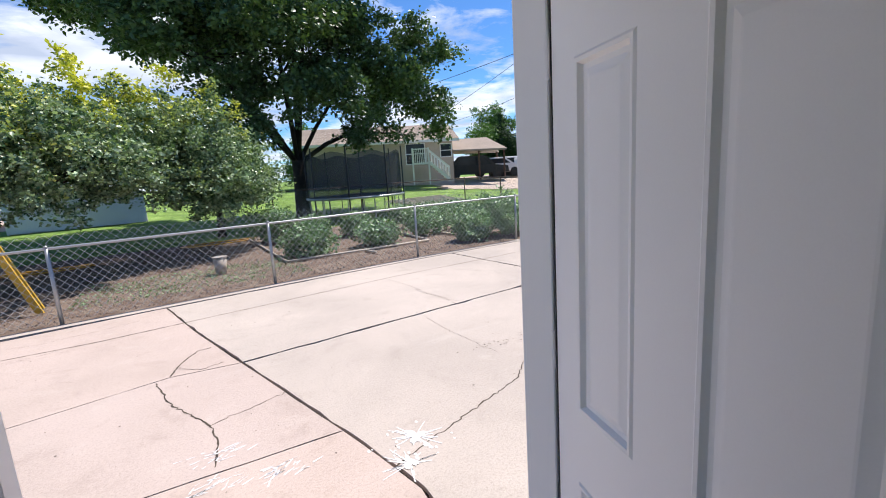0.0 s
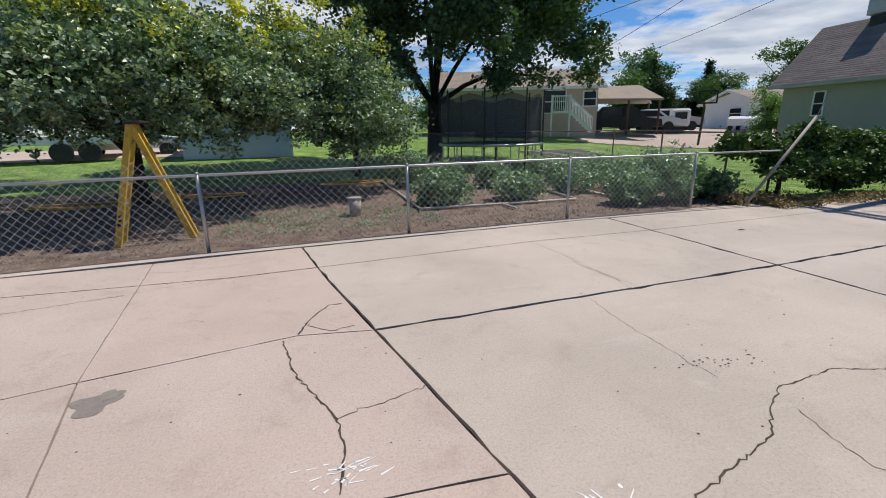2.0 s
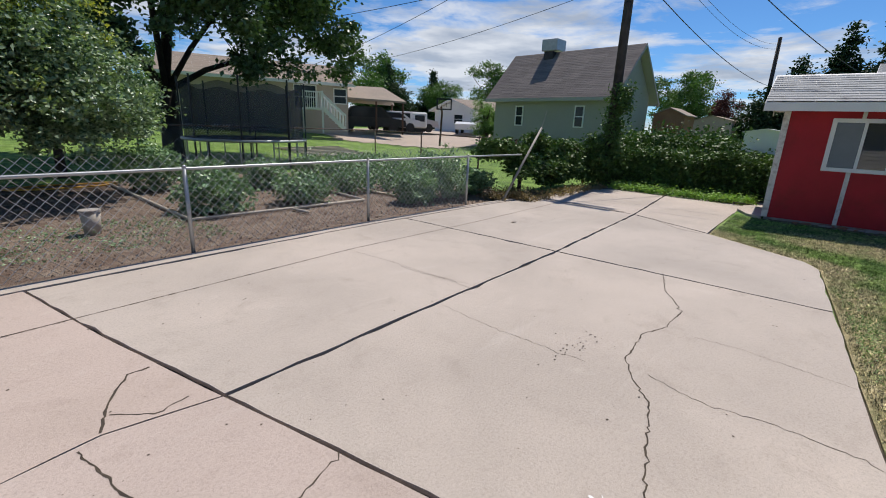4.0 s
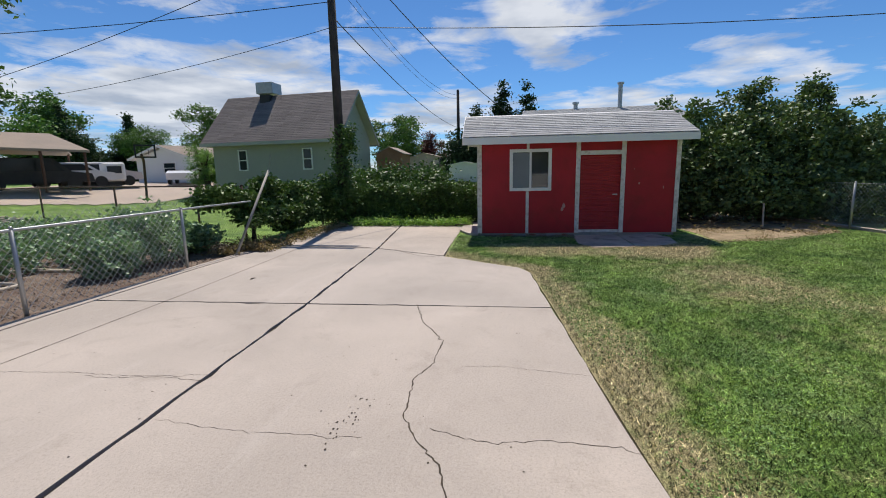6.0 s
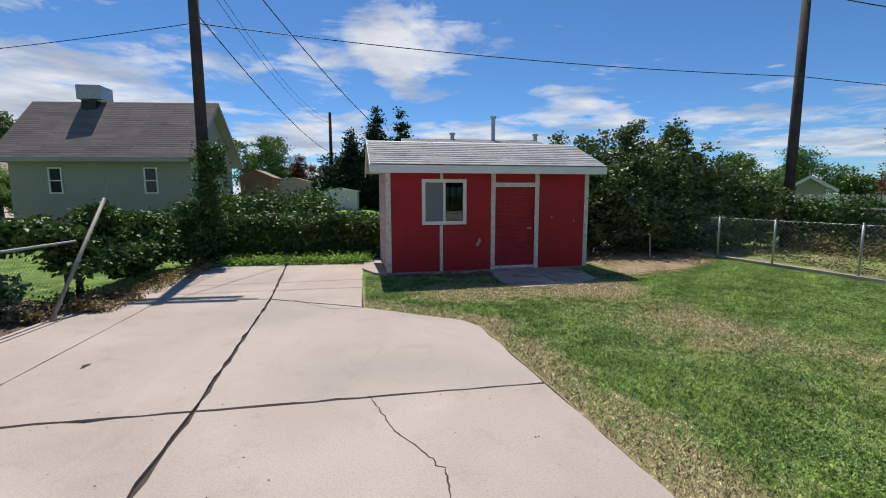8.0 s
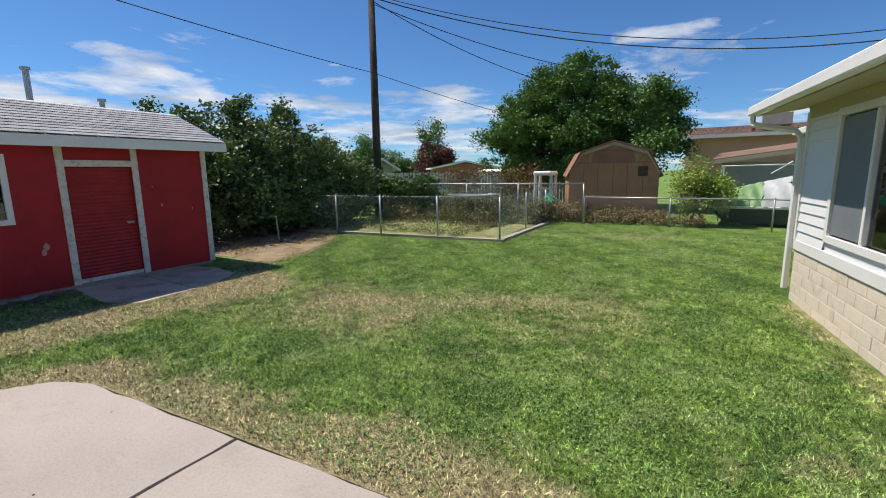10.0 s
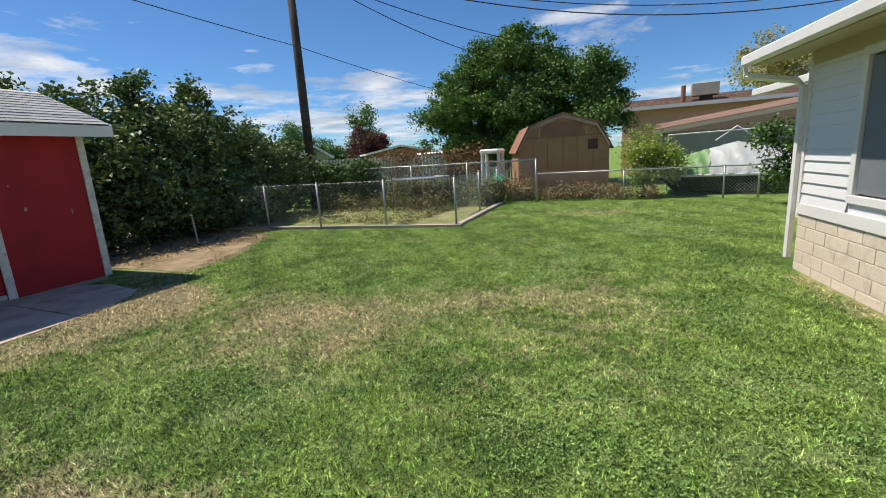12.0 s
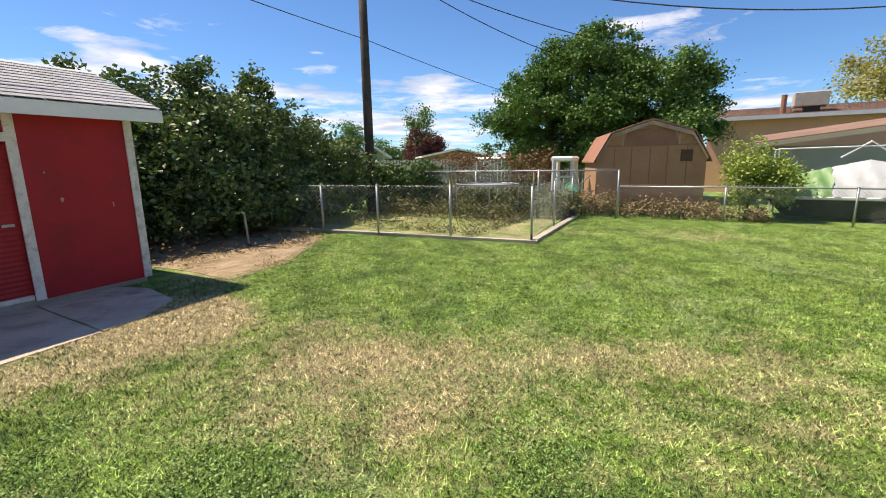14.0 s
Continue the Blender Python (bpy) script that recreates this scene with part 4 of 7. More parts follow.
for s in (0, 1):
    for i in range(rows):
        f0, f1 = i / rows, (i + 1.15) / rows
        y = SY0 - oys - 0.02
        while y < SY1 + oy:
            wdt = g.uniform(0.26, 0.34)
            y2 = min(y + wdt, SY1 + oy + 0.02)
            P = lambda f, yy, up: ((SX - ox - 0.02 + (SD / 2 + ox + 0.02) * f) if s == 0 else (SX + SD + ox + 0.02 - (SD / 2 + ox + 0.02) * f), yy, SH + 0.035 + (RZ - SH) * f + up)
            f1c = min(f1, 1.0)
            solid(bm, [P(f0, y, 0.016), P(f0, y2 - 0.004, 0.016), P(f1c, y2 - 0.004, 0.004), P(f1c, y, 0.004)], (0, 0, 0.006))
            y = y2
part("shingles", bm, SHINGLE, shed, "weathered grey asphalt shingles", kind="stuff")
for y in (SY0 - oys - 0.025, SY1 + oy):
    bm = bmesh.new()
    solid(bm, [(SX - ox, y, SH - 0.12), (SX + SD / 2, y, RZ - 0.1), (SX + SD / 2, y, RZ + 0.05), (SX - ox, y, SH + 0.03)], (0, 0.025, 0))
    solid(bm, [(SX + SD + ox, y, SH - 0.12), (SX + SD / 2, y, RZ - 0.1), (SX + SD / 2, y, RZ + 0.05), (SX + SD + ox, y, SH + 0.03)], (0, 0.025, 0))
    part("gable_board", bm, WHITE, shed)
bm = bmesh.new()
box(bm, (SX - ox - 0.03, SY0 - oys - 0.025, SH - 0.13), (SX - ox, SY1 + oy + 0.025, SH + 0.03))
part("fascia", bm, WHITE, shed, "white fascia board")
T = 0.022


def trim(lo, hi, name="trim_board", mat=TRIM_OLD):
    bm = bmesh.new()
    box(bm, lo, hi, bevel=0.003)
    part(name, bm, mat, shed)


trim((SX - T, SY0 - 0.03, 0.05), (SX, SY0 + 0.07, SH))
trim((SX - T, SY1 - 0.08, 0.05), (SX, SY1 + 0.03, SH))
trim((SX, SY1, 0.05), (SX + 0.09, SY1 + 0.022, SH))
for a, b in ((0.42, 0.42),):
    for i in range(7):
        y = SY1 + 0.001
        x = SX + 0.25 + i * 0.33
        trim((x, SY1, 0.05), (x + 0.05, SY1 + 0.018, SH), "batten")
wc = (WY0 + WY1) / 2
for yy, zz, a, b in ((0.98, 0.72, 0.035, 0.07), (1.02, 0.62, 0.03, 0.05), (-0.75, 1.22, 0.018, 0.035), (-1.3, 1.12, 0.012, 0.035), (-0.62, 1.55, 0.01, 0.012)):
    bm = bmesh.new()
    gg = rnd(int(zz * 100))
    vs = [bm.verts.new((SX - 0.0015, yy + a * math.cos(u) * gg.uniform(0.6, 1.3), zz + b * math.sin(u) * gg.uniform(0.6, 1.3))) for u in np.linspace(0, 5.6, 9)]
    bm.faces.new(vs)
    part("paint_scuff", bm, pm("pale_scuff", (0.5, 0.3, 0.28), (0.4, 0.2, 0.18), 9.0) if "pale_scuff" not in bpy.data.materials else bpy.data.materials["pale_scuff"], shed, "pale paint scuff")
trim((SX - T, wc + 0.03, WZ1 + 0.07), (SX, wc + 0.09, SH))
trim((SX - T, wc + 0.035, 0.05), (SX, wc + 0.105, WZ0 - 0.07))
trim((SX - T, DY0 - 0.1, 0.05), (SX, DY0, SH))
trim((SX - T, DY1, 0.05), (SX, DY1 + 0.1, SH))
trim((SX - T - 0.004, DY0 - 0.1, DZ1), (SX - 0.001, DY1 + 0.1, DZ1 + 0.1))
win = thing("window", 0, 0, 0)
win.parent, win.location = shed, Vector((SX, wc, WZ0)) - shed.location
tagged(win, "white framed sliding window with two panes")
bm = bmesh.new()
fr = 0.07
box(bm, (SX - 0.035, WY0 - fr, WZ0 - fr), (SX + 0.02, WY1 + fr, WZ0 + 0.005), bevel=0.003)
box(bm, (SX - 0.035, WY0 - fr, WZ1 - 0.005), (SX + 0.02, WY1 + fr, WZ1 + fr), bevel=0.003)
for y in (WY0 - fr, WY1 - 0.005):
    box(bm, (SX - 0.034, y, WZ0), (SX + 0.02, y + fr + 0.005, WZ1), bevel=0.003)
box(bm, (SX - 0.02, wc - 0.025, WZ0), (SX + 0.02, wc + 0.025, WZ1), bevel=0.003)
part("window_frame", bm, WHITE, win)
for y0, y1 in ((WY0, wc - 0.025), (wc + 0.025, WY1)):
    bm = bmesh.new()
    box(bm, (SX + 0.004, y0, WZ0), (SX + 0.008, y1, WZ1))
    part("pane", bm, GLASS_D, win).visible_shadow = False
bm = bmesh.new()
box(bm, (SX - 0.012, wc + 0.03, WZ0 + 0.01), (SX - 0.009, WY1 - 0.01, WZ1 - 0.01))
part("insect_screen", bm, SCREEN, win, "grey woven insect screen")
d = thing("shed_door", 0, 0, 0)
d.parent, d.location = shed, Vector((SX, 0.15, 0)) - shed.location
tagged(d, "closed red ribbed roll-up door")
bm = bmesh.new()
louver(bm, SX + 0.05, DY0, DY1, 0.12, DZ1, 30)
bmesh.ops.remove_doubles(bm, verts=bm.verts, dist=0.0005)
part("curtain", bm, REDDOOR, d)
bm = bmesh.new()
box(bm, (SX + 0.01, DY0, 0.06), (SX + 0.05, DY1, 0.12), bevel=0.005)
part("bottom_bar", bm, TRIM_OLD, d)
bm = bmesh.new()
box(bm, (SX + 0.02, DY0 + 0.05, 0.95), (SX + 0.04, DY0 + 0.16, 0.98))
part("handle", bm, GALV, d)
pad = thing("door_pad", 10.4, -0.3, 0, "grey concrete pad before the shed door", "slab", kind="structure")
slab([(9.5, 0.5), (9.65, -0.35), (11.4, -0.3), (11.35, 0.75), (10.0, 0.76)], 90, -0.006, 0.006, CONC_PAD, pad)
slab([(9.65, -0.35), (9.75, -0.8), (10.15, -1.3), (11.0, -1.4), (11.43, -1.2), (11.4, -0.3)], 91, -0.003, 0.014, CONC_PAD, pad)
slab([(11.0, 3.02), (11.3, 3.35), (11.9, 3.62), (13.4, 3.62), (13.7, 3.25)], 92, 0.035, 0.006, CONC, pad)
piv = Vector((SX, SY0, 0))
turn = Matrix.Rotation(radians(4.5), 3, "Z")
shed.location = piv + turn @ (shed.location - piv)
shed.rotation_euler.z = radians(4.5)

# ---- own house and door ----
UX = Vector((0.974, 0.225, 0))
UY = Vector((-0.21, 0.978, 0))
NE, SE = Vector((0.95, 0.60, 0)), Vector((2.03, -4.42, 0))
E = (NE - SE).normalized()
N = Vector((E.y, -E.x, 0))
home = thing("house", SE.x, SE.y, 0, "single-storey house with white lap siding over painted block", "house")


def hm(u, v, z):
    """Along the east wall from its south corner, outward, up."""
    return SE + E * u + N * v + Vector((0, 0, z))


ML = Matrix(((E.x, N.x, 0, SE.x), (E.y, N.y, 0, SE.y), (0, 0, 1, 0), (0, 0, 0, 1)))
HL = (NE - SE).length
KW0, KW1, KZ0, KZ1 = 0.98, 3.7, 0.98, 2.28
SIDE0 = 0.80
bm = bmesh.new()
WT = -0.075
for lo, hi in (((0, WT, -0.1), (HL, 0, SIDE0 - 0.06)), ((0, WT, SIDE0 - 0.06), (KW0, 0, 2.42)), ((KW1, WT, SIDE0 - 0.06), (HL, 0, 2.42)), ((KW0, WT, SIDE0 - 0.06), (KW1, 0, KZ0)), ((KW0, WT, KZ1), (KW1, 0, 2.42))):
    box(bm, lo, hi, ML)
part("wall", bm, SIDING, home)
bm = bmesh.new()
for i in range(13):
    z = SIDE0 + i * 0.125
    for a, b in ((0.02, KW0 - 0.08), (KW1 + 0.08, HL)):
        bm = bmesh.new()
        solid(bm, [hm(a, 0.0, z), hm(b, 0.0, z), hm(b, 0.0, z + 0.125), hm(a, 0.0, z + 0.125)], N * 0.004)
        vs = [hm(a, 0.028, z), hm(b, 0.028, z), hm(b, 0.010, z + 0.125), hm(a, 0.010, z + 0.125), hm(a, 0.004, z), hm(b, 0.004, z)]
        v = [bm.verts.new(q) for q in vs]
        bm.faces.new(v[:4]), bm.faces.new((v[4], v[5], v[1], v[0]))
        part("siding_board", bm, SIDING, home, "white lap siding board")

bm = bmesh.new()
box(bm, (-0.01, 0.0, 0.67), (HL, 0.035, 0.80), ML, 0.004)
part("band_board", bm, WHITE, home)
bm = bmesh.new()
box(bm, (-0.02, -0.02, 0.80), (0.05, 0.04, 2.42), ML)
part("corner_board", bm, WHITE, home)
brick_me = {}
g = rnd(77)
for row in range(5):
    z = -0.06 + row * 0.148
    a = -0.0 - (row % 2) * 0.2
    while a < HL:
        u0, u1 = max(a, 0.0) + 0.004, min(a + 0.40, HL) - 0.004
        if u1 - u0 > 0.05:
            key = round(u1 - u0, 2)
            if key not in brick_me:
                bm = bmesh.new()
                box(bm, (0, 0, 0), (key, 0.014, 0.141), bevel=0.004)
                me = bpy.data.meshes.new("block")
                bm.to_mesh(me)
                bm.free()
                me.materials.append(BLOCK)
                brick_me[key] = me
            ob = new("block", brick_me[key])
            ob.parent = home
            ob.matrix_basis = Matrix.Translation(-home.location) @ ML @ pose(u0, g.uniform(0, 0.003), z)
        a += 0.40
bm = bmesh.new()
box(bm, (-0.01, -0.06, 2.34), (HL, 0.03, 2.50), ML, 0.004)
part("frieze_board", bm, SOFFIT, home, "cream board under the eave")
# south wall and the rest of the shell, roof with deep eaves
bm = bmesh.new()
box(bm, (0, -9.0, -0.1), (0.2, -0.2, 2.42), ML)
# unseen west wall, left open at mid height to let skylight into the room
box(bm, (0.2, -9.0, -0.1), (HL, -8.8, 0.5), ML)
box(bm, (0.2, -9.0, 2.2), (HL, -8.8, 2.42), ML)
part("rear_walls", bm, SIDING, home)
bm = bmesh.new()
OV, EV, EZ = 0.33, 0.52, 2.47
for v0, vr in ((EV, -4.5), (-9.6, -4.5)):
    solid(bm, [hm(-OV, v0, EZ), hm(HL + 0.4, v0, EZ), hm(HL + 0.4, vr, EZ + 1.4), hm(-OV, vr, EZ + 1.4)], (0, 0, 0.08))
part("roof", bm, SHINGLE_T, home)
bm = bmesh.new()
solid(bm, [hm(-OV, EV, EZ - 0.04), hm(HL + 0.4, EV, EZ - 0.04), hm(HL + 0.4, 0.0, EZ + 0.03), hm(-OV, 0.0, EZ + 0.03)], (0, 0, 0.012))
solid(bm, [hm(-OV, 0.0, EZ + 0.03), hm(0, 0.0, EZ + 0.03), hm(0, -4.5, EZ + 1.34), hm(-OV, -4.5, EZ + 1.34)], (0, 0, 0.012))
part("soffit", bm, SOFFIT, home)
bm = bmesh.new()
box(bm, (-OV - 0.01, EV, EZ - 0.03), (HL + 0.4, EV + 0.11, EZ + 0.09), ML, 0.015)
part("gutter", bm, WHITE, home, "white metal gutter")
bm = bmesh.new()
tube(bm, [hm(-0.34, EV + 0.05, EZ), hm(-0.34, EV + 0.05, EZ - 0.14), hm(-0.1, 0.12, EZ - 0.26), hm(-0.04, 0.07, EZ - 0.36), hm(-0.04, 0.07, 0.12)], [0.04, 0.04, 0.04, 0.042, 0.042], 4)
part("downspout", bm, WHITE, home)
kw = thing("window", 0, 0, 0, "large white framed sliding window")
kw.parent, kw.location = home, SE * 0 + (hm(KW0, 0, KZ0) - home.location)
bm = bmesh.new()
for lo, hi in (((KW0 - 0.08, -0.08, KZ0 - 0.08), (KW1 + 0.08, 0.035, KZ0)), ((KW0 - 0.08, -0.08, KZ1), (KW1 + 0.08, 0.035, KZ1 + 0.08)), ((KW0 - 0.08, -0.08, KZ0), (KW0, 0.034, KZ1)), ((KW1, -0.08, KZ0), (KW1 + 0.08, 0.034, KZ1)), ((KW0 + 0.72, -0.06, KZ0), (KW0 + 0.77, 0.02, KZ1))):
    box(bm, lo, hi, ML, 0.004)
part("window_frame", bm, WHITE, kw)
for a, b in ((KW0, KW0 + 0.72), (KW0 + 0.77, KW1)):
    bm = bmesh.new()
    box(bm, (a, -0.03, KZ0), (b, -0.026, KZ1), ML)
    part("pane", bm, GLASS, kw).visible_shadow = False

bm = bmesh.new()
box(bm, (KW0 + 0.02, 0.0, KZ0 + 0.02), (KW0 + 0.70, 0.004, KZ1 - 0.02), ML)
part("insect_screen", bm, SCREEN, kw, "grey woven insect screen").visible_shadow = False
for k in range(9):
    bm = bmesh.new()
    a = KW0 + 0.06 + k * (KW1 - KW0 - 0.1) / 9
    solid(bm, [hm(a, -0.16, KZ0), hm(a + 0.08, -0.12, KZ0), hm(a + 0.08, -0.12, KZ1), hm(a, -0.16, KZ1)], N * 0.004)
    part("blind", bm, TRIM_OLD, kw, "pale hanging blind slat")
# north wall with the doorway
JR, JL = Vector((0.84, 0.575, 0)), Vector((-0.10, 0.352, 0))
W = (JL - JR).normalized()
Q = Vector((-W.y, W.x, 0))
if Q.y > 0:
    Q = -Q
MN = Matrix(((W.x, Q.x, 0, JR.x), (W.y, Q.y, 0, JR.y), (0, 0, 1, 0), (0, 0, 0, 1)))
OW = (JL - JR).length
FZ = 0.1
bm = bmesh.new()
box(bm, (-0.115, 0, -0.1), (-0.03, 0.16, 2.42), MN)
box(bm, (OW + 0.03, 0, -0.1), (8.6, 0.16, 2.42), MN)
box(bm, (-0.03, 0, FZ + 2.12), (OW + 0.03, 0.16, 2.42), MN)
part("wall_north", bm, SIDING, home)
fr = thing("door_frame", 0, 0, 0, "white painted timber door frame")
fr.parent, fr.location = home, JR - home.location
bm = bmesh.new()
box(bm, (-0.03, -0.01, FZ), (0.0, 0.085, FZ + 2.1), MN, 0.003)
box(bm, (OW, -0.01, FZ), (OW + 0.03, 0.165, FZ + 2.1), MN, 0.003)
box(bm, (-0.03, -0.01, FZ + 2.1), (OW + 0.03, 0.165, FZ + 2.13), MN, 0.003)
part("jamb", bm, DOORP, fr)
bm = bmesh.new()
box(bm, (-0.028, 0.086, FZ), (-0.012, 0.165, FZ + 2.1), MN)
part("weather_strip", bm, DARKFR, fr, "dark weather strip")
bm = bmesh.new()
box(bm, (0.0, -0.06, -0.06), (OW, 0.19, FZ), MN, 0.006)
part("sill", bm, ALU, fr, "metal door sill")

# open door: hinge line and the way it points
HG = Vector((0.865, 0.487, 0))
DW = Vector((-0.289, -0.957, 0)).normalized()
DN = Vector((-DW.y, DW.x, 0))
if DN.x > 0:
    DN = -DN
MD = Matrix(((DW.x, DN.x, 0, HG.x), (DW.y, DN.y, 0, HG.y), (0, 0, 1, 0), (0, 0, 0, 1)))
door = thing("door", HG.x, HG.y, FZ, "white six-panel entry door standing open", "door")
DWID, DT = 0.82, 0.044
PAN = [(0.098, 0.292), (0.435, 0.70)]
PZ = [(1.135, 1.925), (0.27, 0.95)]
bm = bmesh.new()
us = [0.004, PAN[0][0], PAN[0][1], PAN[1][0], PAN[1][1], DWID]
zs = [FZ + 0.012, PZ[1][0], PZ[1][1], PZ[0][0], PZ[0][1], FZ + 2.09]
for i in range(5):
    for j in range(5):
        hole = i in (1, 3) and j in (1, 3)
        if not hole:
            box(bm, (us[i], -DT, zs[j]), (us[i + 1], 0, zs[j + 1]), MD)
        else:
            # moulded panel: slopes in, then a raised field
            u0, u1, a, b = us[i], us[i + 1], zs[j], zs[j + 1]
            box(bm, (u0, -DT, a), (u1, -0.012, b), MD)
            steps = [(0.0, 0.0), (0.006, 0.004), (0.014, 0.003), (0.020, -0.009), (0.030, -0.010), (0.048, -0.0035), (0.052, -0.003)]
            rings = []
            for off, dep in steps:
                rings.append([bm.verts.new(MD @ Vector(q)) for q in ((u0 + off, dep, a + off), (u1 - off, dep, a + off), (u1 - off, dep, b - off), (u0 + off, dep, b - off))])
            for r0, r1 in zip(rings, rings[1:]):
                for k in range(4):
                    bm.faces.new((r0[k], r0[(k + 1) % 4], r1[(k + 1) % 4], r1[k]))
            bm.faces.new(rings[-1])
bmesh.ops.remove_doubles(bm, verts=bm.verts, dist=0.0003)
part("leaf", bm, DOORP, door)
for z in (FZ + 0.25, 1.25, FZ + 1.85):
    bm = bmesh.new()
    c = Vector((-0.004, 0.002, 0))
    tube(bm, [MD @ Vector((-0.006, 0.006, z - 0.05)), MD @ Vector((-0.006, 0.006, z + 0.05))], 0.006, 8)
    part("hinge", bm, DOORP, door, "white painted hinge")
# room behind, its floor kept pale to bounce light onto the door
bm = bmesh.new()
box(bm, (0.06, 0.19, -0.1), (8.6, 4.6, FZ), MN)
part("floor", bm, PLASTER, None, "plain indoor floor", "floor", kind="structure")
bm = bmesh.new()
box(bm, (0.06, 0.17, 2.405), (8.6, 4.6, 2.415), MN)
part("ceiling", bm, PLASTER, None, "plain white ceiling", "ceiling", kind="structure")

# ---- green house ----
GE = Vector((1.18, 2.74, 0))


def gable_house(name, R, phi, w_, s_, ze, zr, wallm, roofm, label, over=0.4, zb=-0.2, wins=(), trimm=None, course=0.13):
    """Ridge from R along u+90; half width w_, length s_ (to the eaves), eave and ridge heights. wins: (side, along, z, width, height)."""
    u = Vector((math.cos(radians(phi)), math.sin(radians(phi)), 0))
    v = Vector((-u.y, u.x, 0))
    h = thing(name, R[0], R[1], 0, label, "house")
    R = Vector((*R, 0))
    up = Vector((0, 0, 1))
    P = lambda a, b, z: R + u * a + v * b + up * z
    rise = (zr - ze) / w_
    wi = w_ - over
    zw = ze + 0.02
    bm = bmesh.new()
    t = 0.15
    zpk = zr - over * 0.15 - 0.12
    for b in (over, s_ - over - t):
        bm = bmesh.new()
        solid(bm, [P(-wi, b, zb), P(wi, b, zb), P(wi, b, zw + over * rise * 0.8), P(0, b, zpk), P(-wi, b, zw + over * rise * 0.8)], v * t)
        part("wall", bm, wallm, h)
    for a in (-wi, wi - t):
        bm = bmesh.new()
        solid(bm, [P(a, over + t, zb), P(a, s_ - over - t, zb), P(a, s_ - over - t, zw + over * rise * 0.8), P(a, over + t, zw + over * rise * 0.8)], u * t)
        part("wall", bm, wallm, h)
    bm = bmesh.new()
    for s in (-1, 1):
        solid(bm, [P(s * w_, 0, ze), P(s * w_, s_, ze), P(0, s_, zr), P(0, 0, zr)], up * 0.08)
    part("roof_deck", bm, trimm or WHITE, h)
    bm = bmesh.new()
    sl = math.hypot(w_, zr - ze)
    n = int(sl / course)
    for s in (-1, 1):
        for i in range(n):
            f0, f1 = i / n, min(1, (i + 1.05) / n)
            seg = max(1, int(s_ / 0.9))
            for k in range(seg):
                b0, b1 = -0.02 + (s_ + 0.04) * k / seg, -0.02 + (s_ + 0.04) * (k + 1) / seg - 0.004
                q = lambda f, b, e: P(s * (w_ + 0.03) * (1 - f), b, ze + (zr - ze) * f + 0.085 + e)
                solid(bm, [q(f0, b0, 0.010), q(f0, b1, 0.010), q(f1, b1, 0.002), q(f1, b0, 0.002)], up * 0.006)
    part("shingles", bm, roofm, h, kind="stuff")
    bm = bmesh.new()
    for s in (-1, 1):
        solid(bm, [P(s * w_, -0.03, ze - 0.08), P(s * w_, s_ + 0.03, ze - 0.08), P(s * w_, s_ + 0.03, ze + 0.09), P(s * w_, -0.03, ze + 0.09)], u * s * 0.06)
    for b in (-0.03, s_):
        for s in (-1, 1):
            solid(bm, [P(s * w_, b, ze - 0.08), P(0, b, zr - 0.08), P(0, b, zr + 0.08), P(s * w_, b, ze + 0.08)], v * 0.03)
    part("fascia", bm, trimm or WHITE, h)
    for side, al, z, ww, hh in wins:
        if side == "f":
            c, du, dn = P(-wi, al, z), v, -u
        elif side == "b":
            c, du, dn = P(wi, al, z), v, u
        elif side == "e":
            c, du, dn = P(al, over, z), u, -v
        else:
            c, du, dn = P(al, s_ - over, z), u, v
        wd = thing("window", 0, 0, 0)
        wd.parent, wd.location = h, c - h.location
        m = Matrix(((du.x, dn.x, 0, c.x), (du.y, dn.y, 0, c.y), (0, 0, 1, c.z), (0, 0, 0, 1)))
        bm = bmesh.new()
        e = 0.06
        box(bm, (-ww / 2 - e, -0.02, -e), (ww / 2 + e, 0.05, 0), m)
        box(bm, (-ww / 2 - e, -0.02, hh), (ww / 2 + e, 0.05, hh + e), m)
        box(bm, (-ww / 2 - e, -0.02, 0), (-ww / 2, 0.05, hh), m)
        box(bm, (ww / 2, -0.02, 0), (ww / 2 + e, 0.05, hh), m)
        box(bm, (-ww / 2, -0.01, hh / 2 - 0.025), (ww / 2, 0.04, hh / 2 + 0.025), m)
        part("window_frame", bm, WHITE, wd)
        bm = bmesh.new()
        box(bm, (-ww / 2, 0.003, 0), (ww / 2, 0.012, hh), m)
        part("pane", bm, DARKGLASS, wd)
    return h, P


DARKGLASS = pm("dark_pane", (0.02, 0.024, 0.028), (0.035, 0.04, 0.045), 1.0, 0.12, 0.0, spec=0.35)
gh, GP = gable_house("house", (23.83, 10.68), -4, 2.5, 8.15, 3.18, 5.85, GREENW, SHINGLE_B, "grey-green house with a brown shingle roof behind the vines", wins=(("f", 2.05, 1.85, 0.44, 0.98), ("f", 5.9, 1.85, 0.44, 0.98)), trimm=GREYW)
cool = thing("rooftop_cooler", 0, 0, 0, "grey metal evaporative cooler on the brown roof", "cooler")
cool.location = GP(-0.2, 5.5, 5.6)
bm = bmesh.new()
c = GP(0.1, 5.5, 0)
box(bm, (c.x - 0.5, c.y - 0.5, 6.0), (c.x + 0.5, c.y + 0.5, 6.62), bevel=0.02)
part("cabinet", bm, GALV, cool)
bm = bmesh.new()
box(bm, (c.x - 0.5, c.y - 0.3, 5.3), (c.x - 0.1, c.y + 0.3, 5.95))
part("duct", bm, BLACK, cool)

